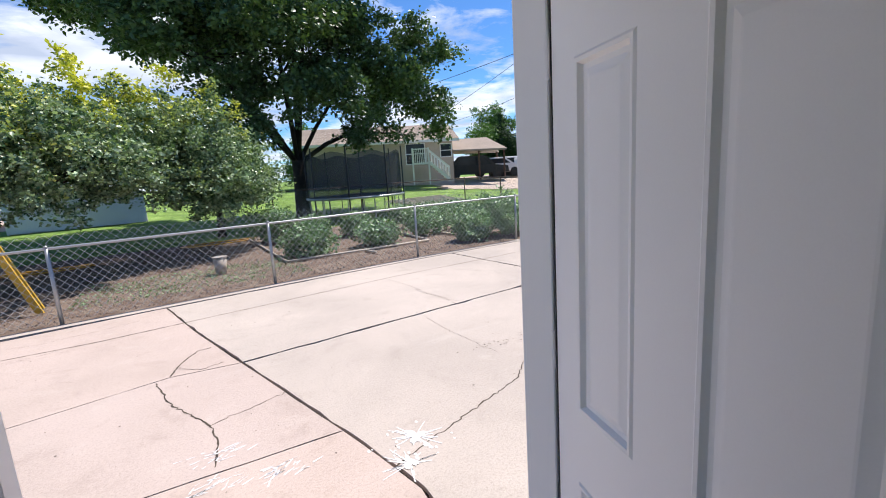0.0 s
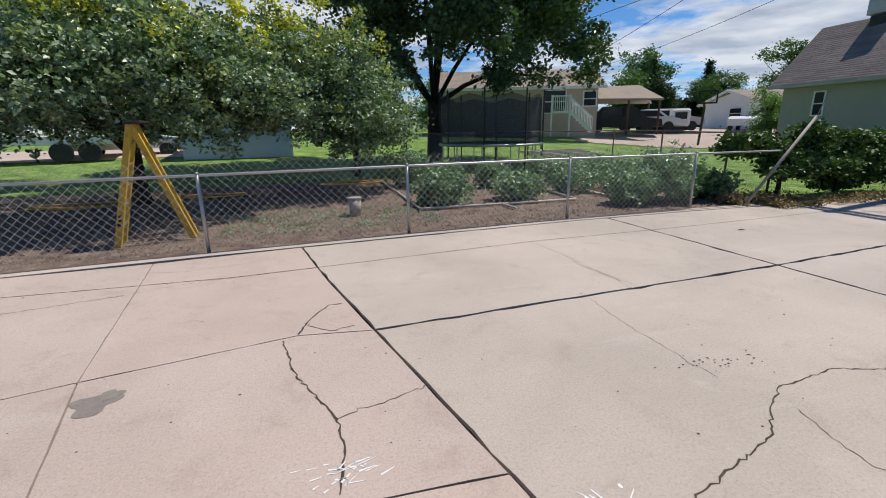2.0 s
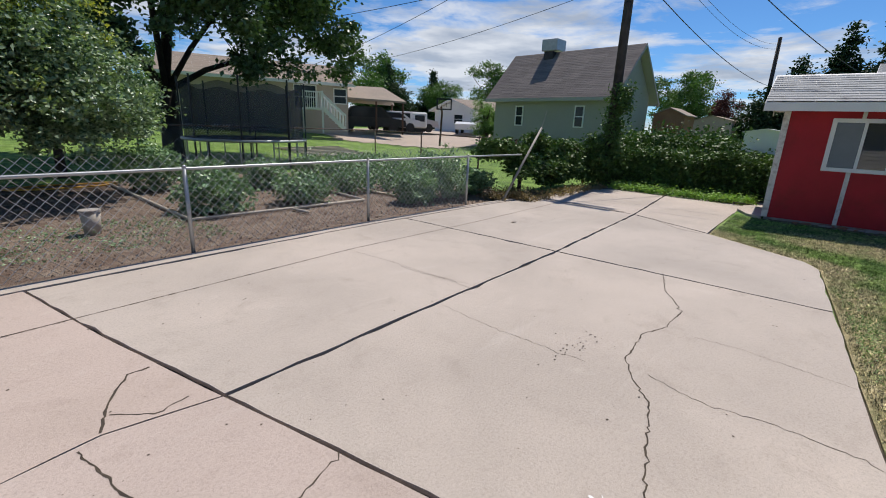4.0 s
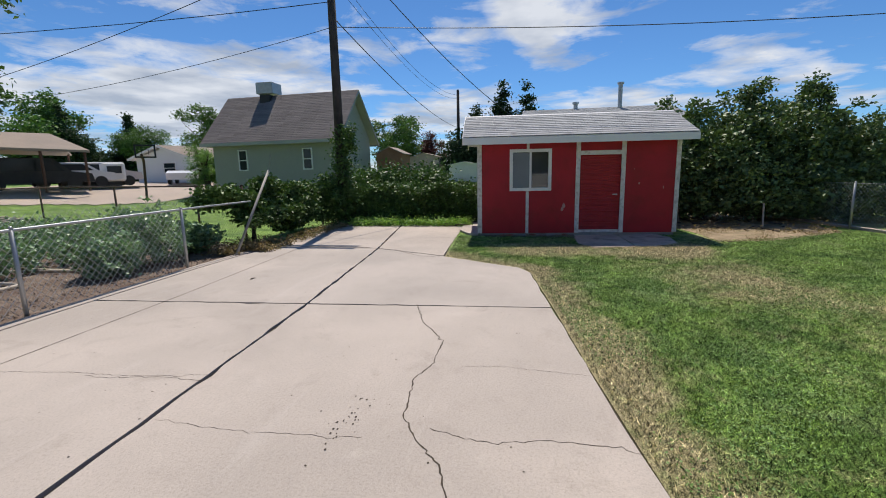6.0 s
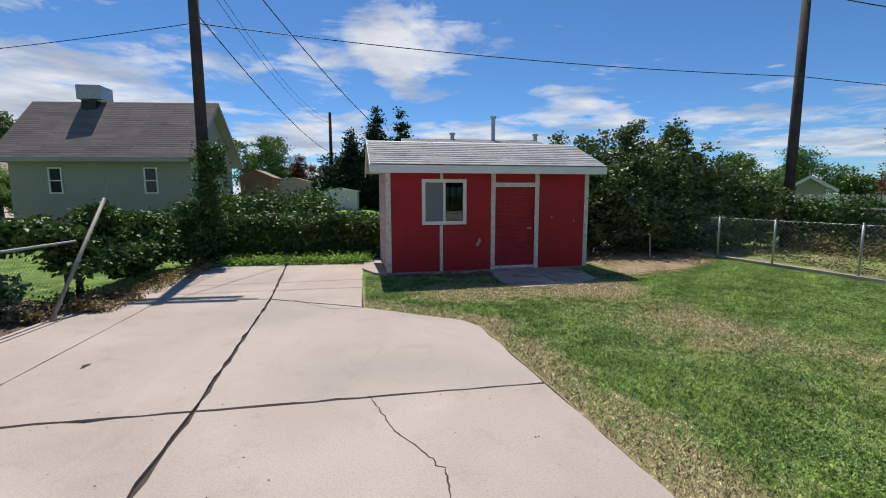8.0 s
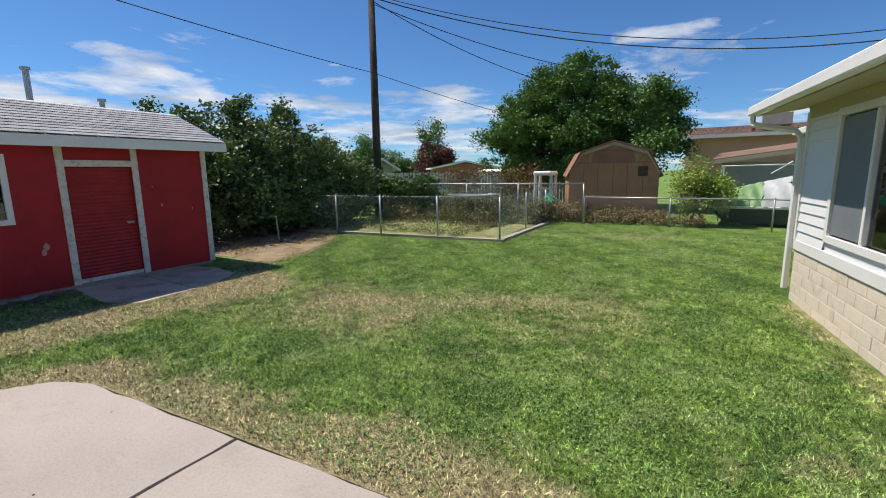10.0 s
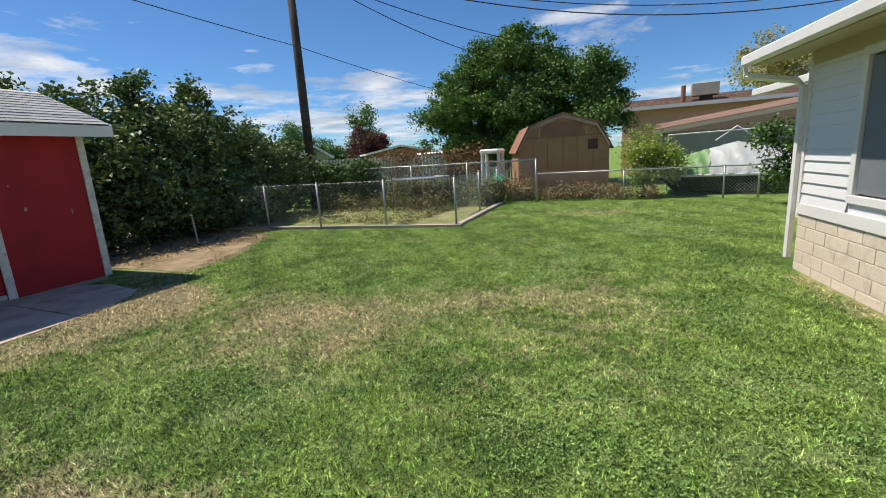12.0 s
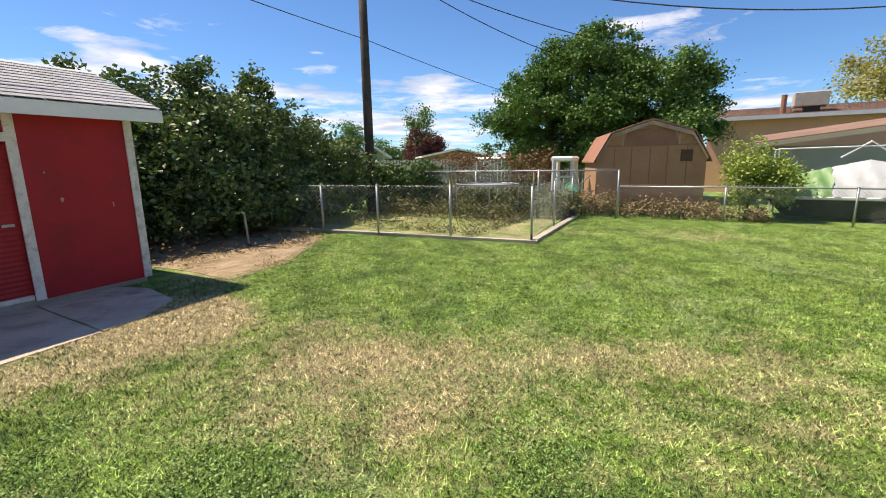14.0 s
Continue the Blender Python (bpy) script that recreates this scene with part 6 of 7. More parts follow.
# ---- garden plants ----
for i, (x, y, r, h) in enumerate([(2.65, 10.1, 0.6, 0.75), (4.35, 10.05, 0.55, 0.62), (4.7, 12.5, 0.55, 0.7), (2.5, 13.3, 0.7, 1.05), (3.5, 12.9, 0.5, 0.7), (6.3, 8.75, 0.45, 0.62), (7.35, 8.85, 0.72, 1.1), (8.5, 8.9, 0.5, 0.6)]):
    t = thing("tomato_plant", x, y, 0, "bushy green tomato plant in bare soil", "plant", group="vegetable plants")
    pts, _ = clumps([(x, y, h * 0.45, r, r, h * 0.55)], 210, 18, 0.055, 300 + i, 0.2)
    finish("leaves", leafmesh("leaves", pts[pts[:, 2] > 0], 0.085, 301 + i), L_TOM, t, kind="stuff")
    bm = bmesh.new()
    for q in range(5):
        tube(bm, [(x, y, -0.05), (x + r * 0.4 * math.cos(q * 1.3), y + r * 0.4 * math.sin(q * 1.3), h * 0.8)], [0.012, 0.006], 5)
    part("stem", bm, L_TOM, t)
hedge("vegetable_row", [(5.9, 10.4, 0, 9.6, 11.1, 0.42), (6.6, 12.2, 0, 10.2, 12.9, 0.45), (7.0, 14.0, 0, 10.4, 14.8, 0.45)], 900, 16, 0.1, 0.09, L_TOM, 330, "rows of leafy green vegetables in bare soil", "plants")

# pipes of the watering beds
for i, (label, pts) in enumerate([("pale plastic watering pipe on the soil", [(1.95, 14.6), (2.0, 9.46), (5.5, 9.5)]), ("pale plastic watering pipe on the soil", [(6.9, 13.2), (6.45, 9.3), (5.9, 14.6)]), ("short pale pipe end on the soil", [(3.75, 9.38), (3.82, 8.95)]), ("pale plastic watering pipe on the soil", [(5.5, 9.5), (5.8, 14.2)])]):
    t = thing("pipe", pts[0][0], pts[0][1], 0, label, "pipe", group="garden pipes")
    bm = bmesh.new()
    tube(bm, [(x, y, 0.02) for x, y in pts], 0.028, 8)
    part("tube", bm, PVC, t, smooth=True)
t = thing("bucket", 0.72, 9.45, 0, "small pale plastic bucket with a dark lid", "bucket")
bm = bmesh.new()
tube(bm, [(0.72, 9.45, -0.02), (0.72, 9.45, 0.3)], [0.1, 0.125], 16)
part("body", bm, PVC, t, smooth=True)
bm = bmesh.new()
tube(bm, [(0.72, 9.45, 0.3), (0.72, 9.45, 0.33)], [0.135, 0.135], 16)
part("lid", bm, CONC_OLD, t)
for k, (cx, cy, rx, ry) in enumerate([(-4.9, 12.6, 1.1, 0.35), (1.1, 14.6, 0.9, 0.3), (-2.6, 13.2, 0.8, 0.25)]):
    g = rnd(700 + k)
    t = thing("hose", cx, cy, 0, "loosely coiled orange garden hose on the soil", "hose", group="garden hoses")
    bm = bmesh.new()
    pts = []
    for q in range(90):
        a = q * 0.22
        f = 1 + 0.12 * math.sin(a * 0.7 + k) + 0.1 * g.normal() * 0.3
        pts.append((cx + rx * f * math.cos(a), cy + ry * f * math.sin(a), 0.0 + 0.012 * (q // 28)))
    tube(bm, pts, 0.014, 6)
    part("tube", bm, HOSE, t, smooth=True)

# soil clods and low weeds over the garden
g = rnd(710)
bm = bmesh.new()
for q in range(5200):
    x, y = g.uniform(-8, 9.5), 7.6 + g.uniform(0, 1) ** 1.5 * 7
    r = g.uniform(0.008, 0.03) * (1 + 0.5 * (g.random() < 0.05))
    a = g.uniform(0, 6.28)
    top_v = bm.verts.new((x + g.normal() * r * 0.2, y, -0.02 + r * 0.9))
    ring = [bm.verts.new((x + r * math.cos(a + u) * g.uniform(0.7, 1.3), y + r * math.sin(a + u), -0.03)) for u in (0, 1.5, 3.1, 4.6)]
    for u in range(4):
        bm.faces.new((ring[u], ring[(u + 1) % 4], top_v))
part("clods", bm, SOIL, None, "loose clods of brown soil", "soil", "stuff")
pts = np.stack([g.uniform(-1.5, 2.2, 5000), g.uniform(8.2, 10.2, 5000), g.uniform(-0.01, 0.03, 5000)], 1)
keep = rnd(711).random(5000) < 0.25 + 0.5 * (np.sin(pts[:, 0] * 5) * np.cos(pts[:, 1] * 4) > 0)
finish("low_weeds", leafmesh("low_weeds", pts[keep], 0.035, 712), L_TOM, None, "scattered low weeds in the soil", "weeds", "stuff")

hedge("dry_weeds", [(9.2, -11.0, 0, 14.5, -7.2, 0.05)], 700, 16, 0.09, 0.05, leafmat("run_weeds", (0.16, 0.15, 0.06), (0.33, 0.30, 0.14), None, 0, 0.8, 0.1), 722, "low dry weeds on the ground of the dog run", "weeds")
hedge("dry_twigs", [(11.9, -5.2, 0, 15.0, -1.8, 0.04)], 130, 14, 0.12, 0.045, WEED, 724, "dry twigs and leaf litter on bare earth", "debris")
# debris and stub of timber between fence end and vine
hedge("dead_leaves", [(8.1, 7.7, 0, 9.6, 8.3, 0.12), (8.6, 7.2, 0, 12.8, 7.7, 0.05)], 420, 16, 0.06, 0.05, WEED, 720, "brown dead leaves and twigs", "debris")


# ---- far yard to the north ----
def slab_thing(name, lo, hi, mat, label, cat, part_name="body", rot=0.0, bevel=0.0):
    c = Vector(((lo[0] + hi[0]) / 2, (lo[1] + hi[1]) / 2, lo[2]))
    t = thing(name, c.x, c.y, c.z, label, cat)
    bm = bmesh.new()
    m = Matrix.Translation(c) @ Matrix.Rotation(radians(rot), 4, "Z") @ Matrix.Translation(-c)
    box(bm, lo, hi, m, bevel)
    part(part_name, bm, mat, t)
    return t


def at_turn(c, deg):
    return Matrix.Translation((*c, 0)) @ Matrix.Rotation(radians(deg), 4, "Z")


# carport beside the stuccoed house
cp = thing("carport", 21, 28.5, 1.1, "open carport with a low tan roof", "carport")
M = at_turn((20.3, 28.5), -32)
bm = bmesh.new()
for ss in (-1, 1):
    v = [M @ Vector(q) for q in ((-1.7, ss * 2.6, 3.05), (2.4, ss * 2.6, 2.95), (1.2, 0, 3.95), (-1.7, 0, 3.95))]
    solid(bm, v, (0, 0, 0.12))
part("roof", bm, SHINGLE_T, cp)
for q in ((-1.5, -2.4), (0.4, -2.4), (2.2, -2.4), (2.2, 2.4)):
    bm = bmesh.new()
    p = M @ Vector((*q, 0))
    tube(bm, [(p.x, p.y, 0.9), (p.x, p.y, 3.0)], 0.07, 6)
    part("post", bm, RUST, cp)

# deck and stairs
dk = thing("deck", 14.8, 26.6, 1.1, "raised white deck with railed stairs", "deck")
M = at_turn((15.25, 26.4), -28)
bm = bmesh.new()
box(bm, (-1.1, -1.0, 2.25), (0.05, 0.9, 2.36), M)
part("platform", bm, WHITE, dk)
for x in (-1.05, 0.0):
    bm = bmesh.new()
    box(bm, (x - 0.05, -1.0, 0.9), (x + 0.05, -0.9, 3.3), M)
    part("post", bm, WHITE, dk)
bm = bmesh.new()
box(bm, (-1.05, -0.98, 3.2), (0.0, -0.92, 3.27), M)
part("handrail", bm, WHITE, dk)
for k in range(9):
    bm = bmesh.new()
    box(bm, (-1.0 + k * 0.12, -0.97, 2.36), (-0.96 + k * 0.12, -0.93, 3.2), M)
    part("baluster", bm, WHITE, dk)
M = M @ Matrix.Translation((-0.95, 0, 0))
for y in (-1.0, 0.1):
    bm = bmesh.new()
    solid(bm, [M @ Vector((0.95, y, 2.3)), M @ Vector((2.3, y, 1.05)), M @ Vector((2.3, y, 1.25)), M @ Vector((0.95, y, 2.5))], M.to_3x3() @ Vector((0, 0.06, 0)))
    part("stringer", bm, WHITE, dk)
    bm = bmesh.new()
    solid(bm, [M @ Vector((0.95, y, 3.1)), M @ Vector((2.3, y, 1.9)), M @ Vector((2.3, y, 2.02)), M @ Vector((0.95, y, 3.22))], M.to_3x3() @ Vector((0, 0.06, 0)))
    part("stair_rail", bm, WHITE, dk)
    for k in range(8):
        f = k / 7
        bm = bmesh.new()
        box(bm, (0.95 + 1.3 * f, y, 2.35 - 1.2 * f), (1.0 + 1.3 * f, y + 0.05, 3.12 - 1.2 * f), M)
        part("baluster", bm, WHITE, dk)
for k in range(7):
    f = k / 7
    bm = bmesh.new()
    box(bm, (1.0 + 1.3 * f, -0.95, 2.15 - 1.2 * f), (1.25 + 1.3 * f, 0.1, 2.2 - 1.2 * f), M)
    part("tread", bm, WHITE, dk)


def car(x, y, z, deg, mat, label, length=4.4, h=1.45, kind="car"):
    t = thing(kind, x, y, z, label, "car")
    m = Matrix.Translation((x, y, z)) @ Matrix.Rotation(radians(deg), 4, "Z")
    hl = length / 2
    prof = [(-hl, 0.35), (-hl, 0.8), (-hl + 0.5, 0.95), (-hl * 0.5, h), (hl * 0.3, h), (hl * 0.6, 0.98), (hl - 0.1, 0.85), (hl, 0.4)]
    bm = bmesh.new()
    solid(bm, [m @ Vector((a, -0.85, b)) for a, b in prof], m.to_3x3() @ Vector((0, 1.7, 0)))
    part("body", bm, mat, t)
    bm = bmesh.new()
    solid(bm, [m @ Vector((a, -0.86, b)) for a, b in ((-hl * 0.62, 1.0), (-hl * 0.46, h - 0.08), (hl * 0.25, h - 0.08), (hl * 0.48, 1.0))], m.to_3x3() @ Vector((0, 1.72, 0)))
    part("window", bm, DARKGLASS, t)
    for a in (-hl * 0.62, hl * 0.62):
        for b in (-0.87, 0.69):
            bm = bmesh.new()
            tube(bm, [m @ Vector((a, b, 0.33)), m @ Vector((a, b + 0.18, 0.33))], 0.33, 14)
            part("wheel", bm, BLACK, t)
    return t


PAINTW = pm("car_white", (0.75, 0.75, 0.75), (0.72, 0.72, 0.72), 1.0, 0.3, 0.0, grain=0.05)
PAINTR = pm("car_silver", (0.55, 0.50, 0.50), (0.5, 0.46, 0.46), 1.0, 0.3, 0.0, grain=0.05)
car(20.2, 28.0, 1.0, -30, BLACK, "black pickup truck under the carport", 5.0, 1.7, "pickup_truck")
car(23.0, 29.0, 1.05, -30, PAINTW, "white car parked beside the carport")
car(24.6, 28.6, 1.05, -30, PAINTR, "pale silver car parked in the drive")
car(29.6, 26.6, 1.0, 30, PAINTW, "low white car parked in the drive", 3.8, 1.0)
rv = thing("camper", 24.5, 29.0, 1.1, "white travel trailer with a dark window", "camper")
M = at_turn((24.5, 29.0), -42)
bm = bmesh.new()
box(bm, (-2.0, -1.1, 1.35), (1.7, 1.1, 2.55), M, 0.12)
part("body", bm, WHITE, rv)
bm = bmesh.new()
box(bm, (0.75, -1.13, 1.85), (1.5, -1.09, 2.3), M)
part("window", bm, DARKGLASS, rv)
bm = bmesh.new()
box(bm, (-1.7, -1.0, 0.95), (1.4, 1.0, 1.35), M)
part("chassis", bm, BLACK, rv)
hoop = thing("basketball_hoop", 18.5, 19.5, 0.6, "basketball hoop on a dark pole", "basketball hoop")
bm = bmesh.new()
tube(bm, [(18.5, 19.5, 0.5), (18.55, 19.45, 2.3), (18.2, 19.2, 2.6)], 0.055, 8)
part("pole", bm, RUST, hoop)
bm = bmesh.new()
m = look((18.38, 19.15, 2.76), (2, 5, 2.76)) @ Matrix.Diagonal((0.7, 0.72, 1, 1))
for lo, hi in (((-0.6, -0.42, -0.02), (-0.5, 0.42, 0.02)), ((0.5, -0.42, -0.02), (0.6, 0.42, 0.02)), ((-0.5, -0.42, -0.02), (0.5, -0.32, 0.02)), ((-0.5, 0.32, -0.02), (0.5, 0.42, 0.02)), ((-0.2, -0.2, -0.02), (-0.17, 0.1, 0.02)), ((0.17, -0.2, -0.02), (0.2, 0.1, 0.02)), ((-0.17, 0.07, -0.02), (0.17, 0.1, 0.02))):
    box(bm, lo, hi, m)
part("backboard_frame", bm, BLACK, hoop)
def draped(name, poly, lift, mat, label, category):
    """A surface that follows the rise of the ground."""
    step = 0.5
    xs_ = np.arange(min(p[0] for p in poly), max(p[0] for p in poly), step)
    ys_ = np.arange(min(p[1] for p in poly), max(p[1] for p in poly), step)
    X, Y = [a.ravel() for a in np.meshgrid(xs_, ys_)]
    ok_ = inside(X + step / 2, Y + step / 2, poly)
    bm = bmesh.new()
    cache = {}
    def vert(x, y):
        key = (round(x, 2), round(y, 2))
        if key not in cache:
            cache[key] = bm.verts.new((x, y, ground_at(x, y) + lift))
        return cache[key]
    for x, y in zip(X[ok_], Y[ok_]):
        bm.faces.new((vert(x, y), vert(x + step, y), vert(x + step, y + step), vert(x, y + step)))
    return part(name, bm, mat, None, label, category, "structure")


draped("dusty_drive", [(15.5, 25.0), (20, 21.8), (30, 20.5), (44, 26), (36, 38), (17, 30)], 0.03, DIRT_ROAD, "pale dusty drive across the yards", "road")
for k in range(7):
    f = k / 6
    t = thing("board", 12 + f, 20.5 + f * 1.6, 0, "weathered board lying on the lawn", "board", group="boards on the lawn")
    bm = bmesh.new()
    y = 19.6 + k * 0.42
    z = rise(12, y) + 0.04
    solid(bm, [(10.6 - 0.1 * k, y, z), (13.8, y + 0.35, z + 0.02), (13.8, y + 0.5, z + 0.02), (10.6 - 0.1 * k, y + 0.15, z)], (0, 0, 0.06))
    part("plank", bm, DIRT_ROAD, t)

# north-west: trailer, truck and long white shed under the fruit trees
tl = thing("flatbed_trailer", -11, 25.5, 0.3, "white flatbed trailer parked beyond the lawn", "trailer")
M = at_turn((-11.2, 25.2), 14)
zg = rise(-11, 25)
bm = bmesh.new()
box(bm, (-3.2, -1.1, zg + 0.75), (2.6, 1.1, zg + 1.15), M, 0.03)
part("bed", bm, WHITE, tl)
for x in (0.4, 1.4):
    bm = bmesh.new()
    tube(bm, [M @ Vector((x, -1.2, zg + 0.42)), M @ Vector((x, -0.95, zg + 0.42))], 0.42, 14)
    part("wheel", bm, BLACK, tl)
car(-9.0, 27.6, zg + 0.05, 10, PAINTW, "white pickup truck behind the trailer", 5.2, 1.7, "pickup_truck")
ws = thing("long_shed", -3, 24.2, 0.3, "low white siding shed beyond the fruit trees", "shed")
M = at_turn((-3.2, 24.2), 3)
for k in range(9):
    bm = bmesh.new()
    z = rise(-3, 24) + 0.05 + k * 0.15
    solid(bm, [M @ Vector(q) for q in ((-2.6, 0, z), (2.2, 0, z), (2.2, 0.04, z + 0.15), (-2.6, 0.04, z + 0.15))], M.to_3x3() @ Vector((0, 0.03, 0)))
    part("siding_board", bm, SIDING, ws)
bm = bmesh.new()
box(bm, (-2.6, 0.08, 0.2), (2.2, 3, 1.75), M)
part("body", bm, SIDING, ws)
bm = bmesh.new()
box(bm, (-2.8, -0.2, 1.8), (2.4, 3.2, 1.95), M)
part("roof", bm, SHINGLE, ws)
draped("parking", [(-30, 23.5), (-6, 25.5), (-5, 34), (-30, 34)], 0.03, DIRT_ROAD, "pale concrete parking beyond the lawn", "pavement")

# ---- east: sheds behind the hedge ----
def small_shed(x, y, w_, d_, h, mat, roofm, label, deg=0, z0=0.0):
    t = thing("garden_shed", x, y, z0, label, "shed")
    m = at_turn((x, y), deg)
    bm = bmesh.new()
    solid(bm, [m @ Vector(q) for q in ((-d_ / 2, -w_ / 2, z0 - 0.3), (-d_ / 2, w_ / 2, z0 - 0.3), (-d_ / 2, w_ / 2, z0 + h), (-d_ / 2, 0, z0 + h * 1.2), (-d_ / 2, -w_ / 2, z0 + h))], m.to_3x3() @ Vector((d_, 0, 0)))
    part("wall", bm, mat, t)
    bm = bmesh.new()
    for ss in (-1, 1):
        solid(bm, [m @ Vector(q) for q in ((-d_ / 2 - 0.1, ss * (w_ / 2 + 0.12), z0 + h - 0.02), (d_ / 2 + 0.1, ss * (w_ / 2 + 0.12), z0 + h - 0.02), (d_ / 2 + 0.1, 0, z0 + h * 1.2), (-d_ / 2 - 0.1, 0, z0 + h * 1.2))], (0, 0, 0.05))
    part("roof", bm, roofm, t)
    bm = bmesh.new()
    box(bm, (-d_ / 2 - 0.03, -0.35, z0), (-d_ / 2 - 0.005, 0.35, z0 + h * 0.85), m)
    part("door", bm, mat, t)


small_shed(33.2, 6.1, 2.2, 2.2, 0.95, SIDING, SIDING, "small white metal garden shed on the grass", 0, 1.0)
small_shed(27.0, 9.8, 1.6, 1.8, 2.0, BARNR, SHINGLE_T, "small brown shed with a tan roof", 0, 0.6)
small_shed(36.0, 9.6, 2.4, 3, 1.6, TANW, SHINGLE_T, "small far tan shed", 0, 1.0)
for i, (px, py, hh) in enumerate([(30.4, -3.9, 1.0), (30.9, -1.3, 0.0), (30.9, -6.9, 0.0)]):
    t = thing("roof_vent", px, py, 5.3, "metal vent on the grey roof", "vent", group="roof vents")
    bm = bmesh.new()
    tube(bm, [(px, py, 5.2), (px, py, 5.6 + hh)], 0.13, 8)
    tube(bm, [(px, py, 5.6 + hh), (px, py, 5.72 + hh)], 0.2, 8)
    part("pipe", bm, GALV, t)

# ---- south: back fence line, weeds, neighbours' things ----
hedge("dry_weeds", [(3.8, -12.9, 0, 8.0, -12.2, 0.22), (4.8, -12.9, 0, 8.0, -12.4, 0.36), (7.4, -13.2, 0, 9.0, -12.0, 0.5)], 520, 14, 0.10, 0.08, WEED, 740, "dry brown weeds along the back fence", "weeds")
hedge("weeds", [(8.4, -12.0, 0, 15.0, -10.6, 0.55), (9.5, -9.9, 0, 14, -9.4, 0.35)], 900, 16, 0.12, 0.09, leafmat("mixed_weeds", (0.08, 0.09, 0.03), (0.22, 0.19, 0.09), None, 0, 0.8, 0.1), 742, "mixed green and brown weeds behind the dog run", "weeds")
hedge("ivy_hedge", [(12.9, -11.6, 0.2, 16.5, -10.4, 1.35)], 500, 20, 0.13, 0.12, L_HEDGE, 744, "ivy-covered fence beyond the dog run")
hedge("red_creeper", [(10.2, -15.5, 0.3, 15.0, -14.9, 1.7)], 260, 16, 0.16, 0.1, leafmat("red_brown_leaves", (0.12, 0.05, 0.03), (0.25, 0.14, 0.08), None, 0, 0.7, 0.1), 746, "brown-red creeper on the back fence", "vine")
fence("chain_link_fence", [(13.0, -10.6), (11.1, -10.9), (9.2, -11.2), (7.05, -11.55)], 1.3, "taller galvanised chain-link fence behind the dog run")
wf = thing("board_fence", 12, -19, 0, "weathered grey board fence behind the yards", "fence")
for k in range(90):
    x0 = 7.5 + k * 0.16
    bm = bmesh.new()
    y0 = -20.5 + 0.35 * (x0 - 7.5)
    box(bm, (x0, y0, -0.05), (x0 + 0.145, y0 + 0.02, 1.72 + 0.02 * math.sin(k * 2.1)))
    part("board", bm, GREYW, wf)
dr = thing("round_table", 10.4, -10.4, 0, "round trampoline frame with a pale mat", "trampoline")
bm = bmesh.new()
ring = [(10.45 + 0.95 * math.cos(a), -10.35 + 0.7 * math.sin(a), 0.95) for a in np.linspace(0, 2 * math.pi, 29)]
tube(bm, ring, 0.025, 6)
part("rim", bm, GALV, dr)
for a in (0.5, 2.0, 3.6, 5.2):
    bm = bmesh.new()
    x, y = 10.45 + 0.95 * math.cos(a), -10.35 + 0.7 * math.sin(a)
    tube(bm, [(x, y, 0), (x, y, 0.95)], 0.02, 6)
    part("leg", bm, GALV, dr)
bm = bmesh.new()
bmesh.ops.create_circle(bm, cap_ends=True, segments=28, radius=0.85, matrix=pose(10.45, -10.35, 0.94) @ Matrix.Diagonal((1, 0.74, 1, 1)))
part("mat", bm, GREYW, dr)
# white plastic play slide on its posts
sl = thing("play_frame", 9.2, -13.6, 0, "faded white plastic play frame with a green slide", "play frame")
for x, y in ((8.9, -13.5), (9.5, -13.4), (8.95, -14.1), (9.55, -14.0)):
    bm = bmesh.new()
    tube(bm, [(x, y, 0), (x * 0.985 + 0.14, y, 1.62)], [0.09, 0.06], 8)
    part("leg", bm, WHITE, sl)
bm = bmesh.new()
box(bm, (8.85, -14.1, 1.55), (9.6, -13.35, 1.72), bevel=0.05)
part("top", bm, WHITE, sl)
for z in (0.6, 1.05):
    bm = bmesh.new()
    tube(bm, [(8.9, -13.5, z), (9.5, -13.4, z)], 0.04, 6)
    part("rung", bm, WHITE, sl)
bm = bmesh.new()
solid(bm, [(8.9, -13.0, 0.9), (8.4, -12.4, 0.65), (8.9, -12.3, 0.4), (9.6, -12.5, 0.35), (9.6, -12.7, 0.45), (9.0, -12.6, 0.5)], (0, -0.3, 0))
part("slide", bm, GREENPL, sl)
for k in range(9):
    g = rnd(760 + k)
    a = Vector((7.6 + g.uniform(0, 1.4), -13.0 + g.uniform(-0.4, 0.4), g.uniform(0.1, 0.6)))
    b = a + Vector((g.uniform(-0.9, 0.9), g.uniform(-0.3, 0.3), g.uniform(0.2, 0.9)))
    t = thing("bicycle_tube", a.x, a.y, 0, "grey metal tube leaning in a heap", "scrap", group="heap of metal tubes")
    bm = bmesh.new()
    tube(bm, [(a.x, a.y, 0), a, b], 0.02, 6)
    part("tube", bm, GALV, t)

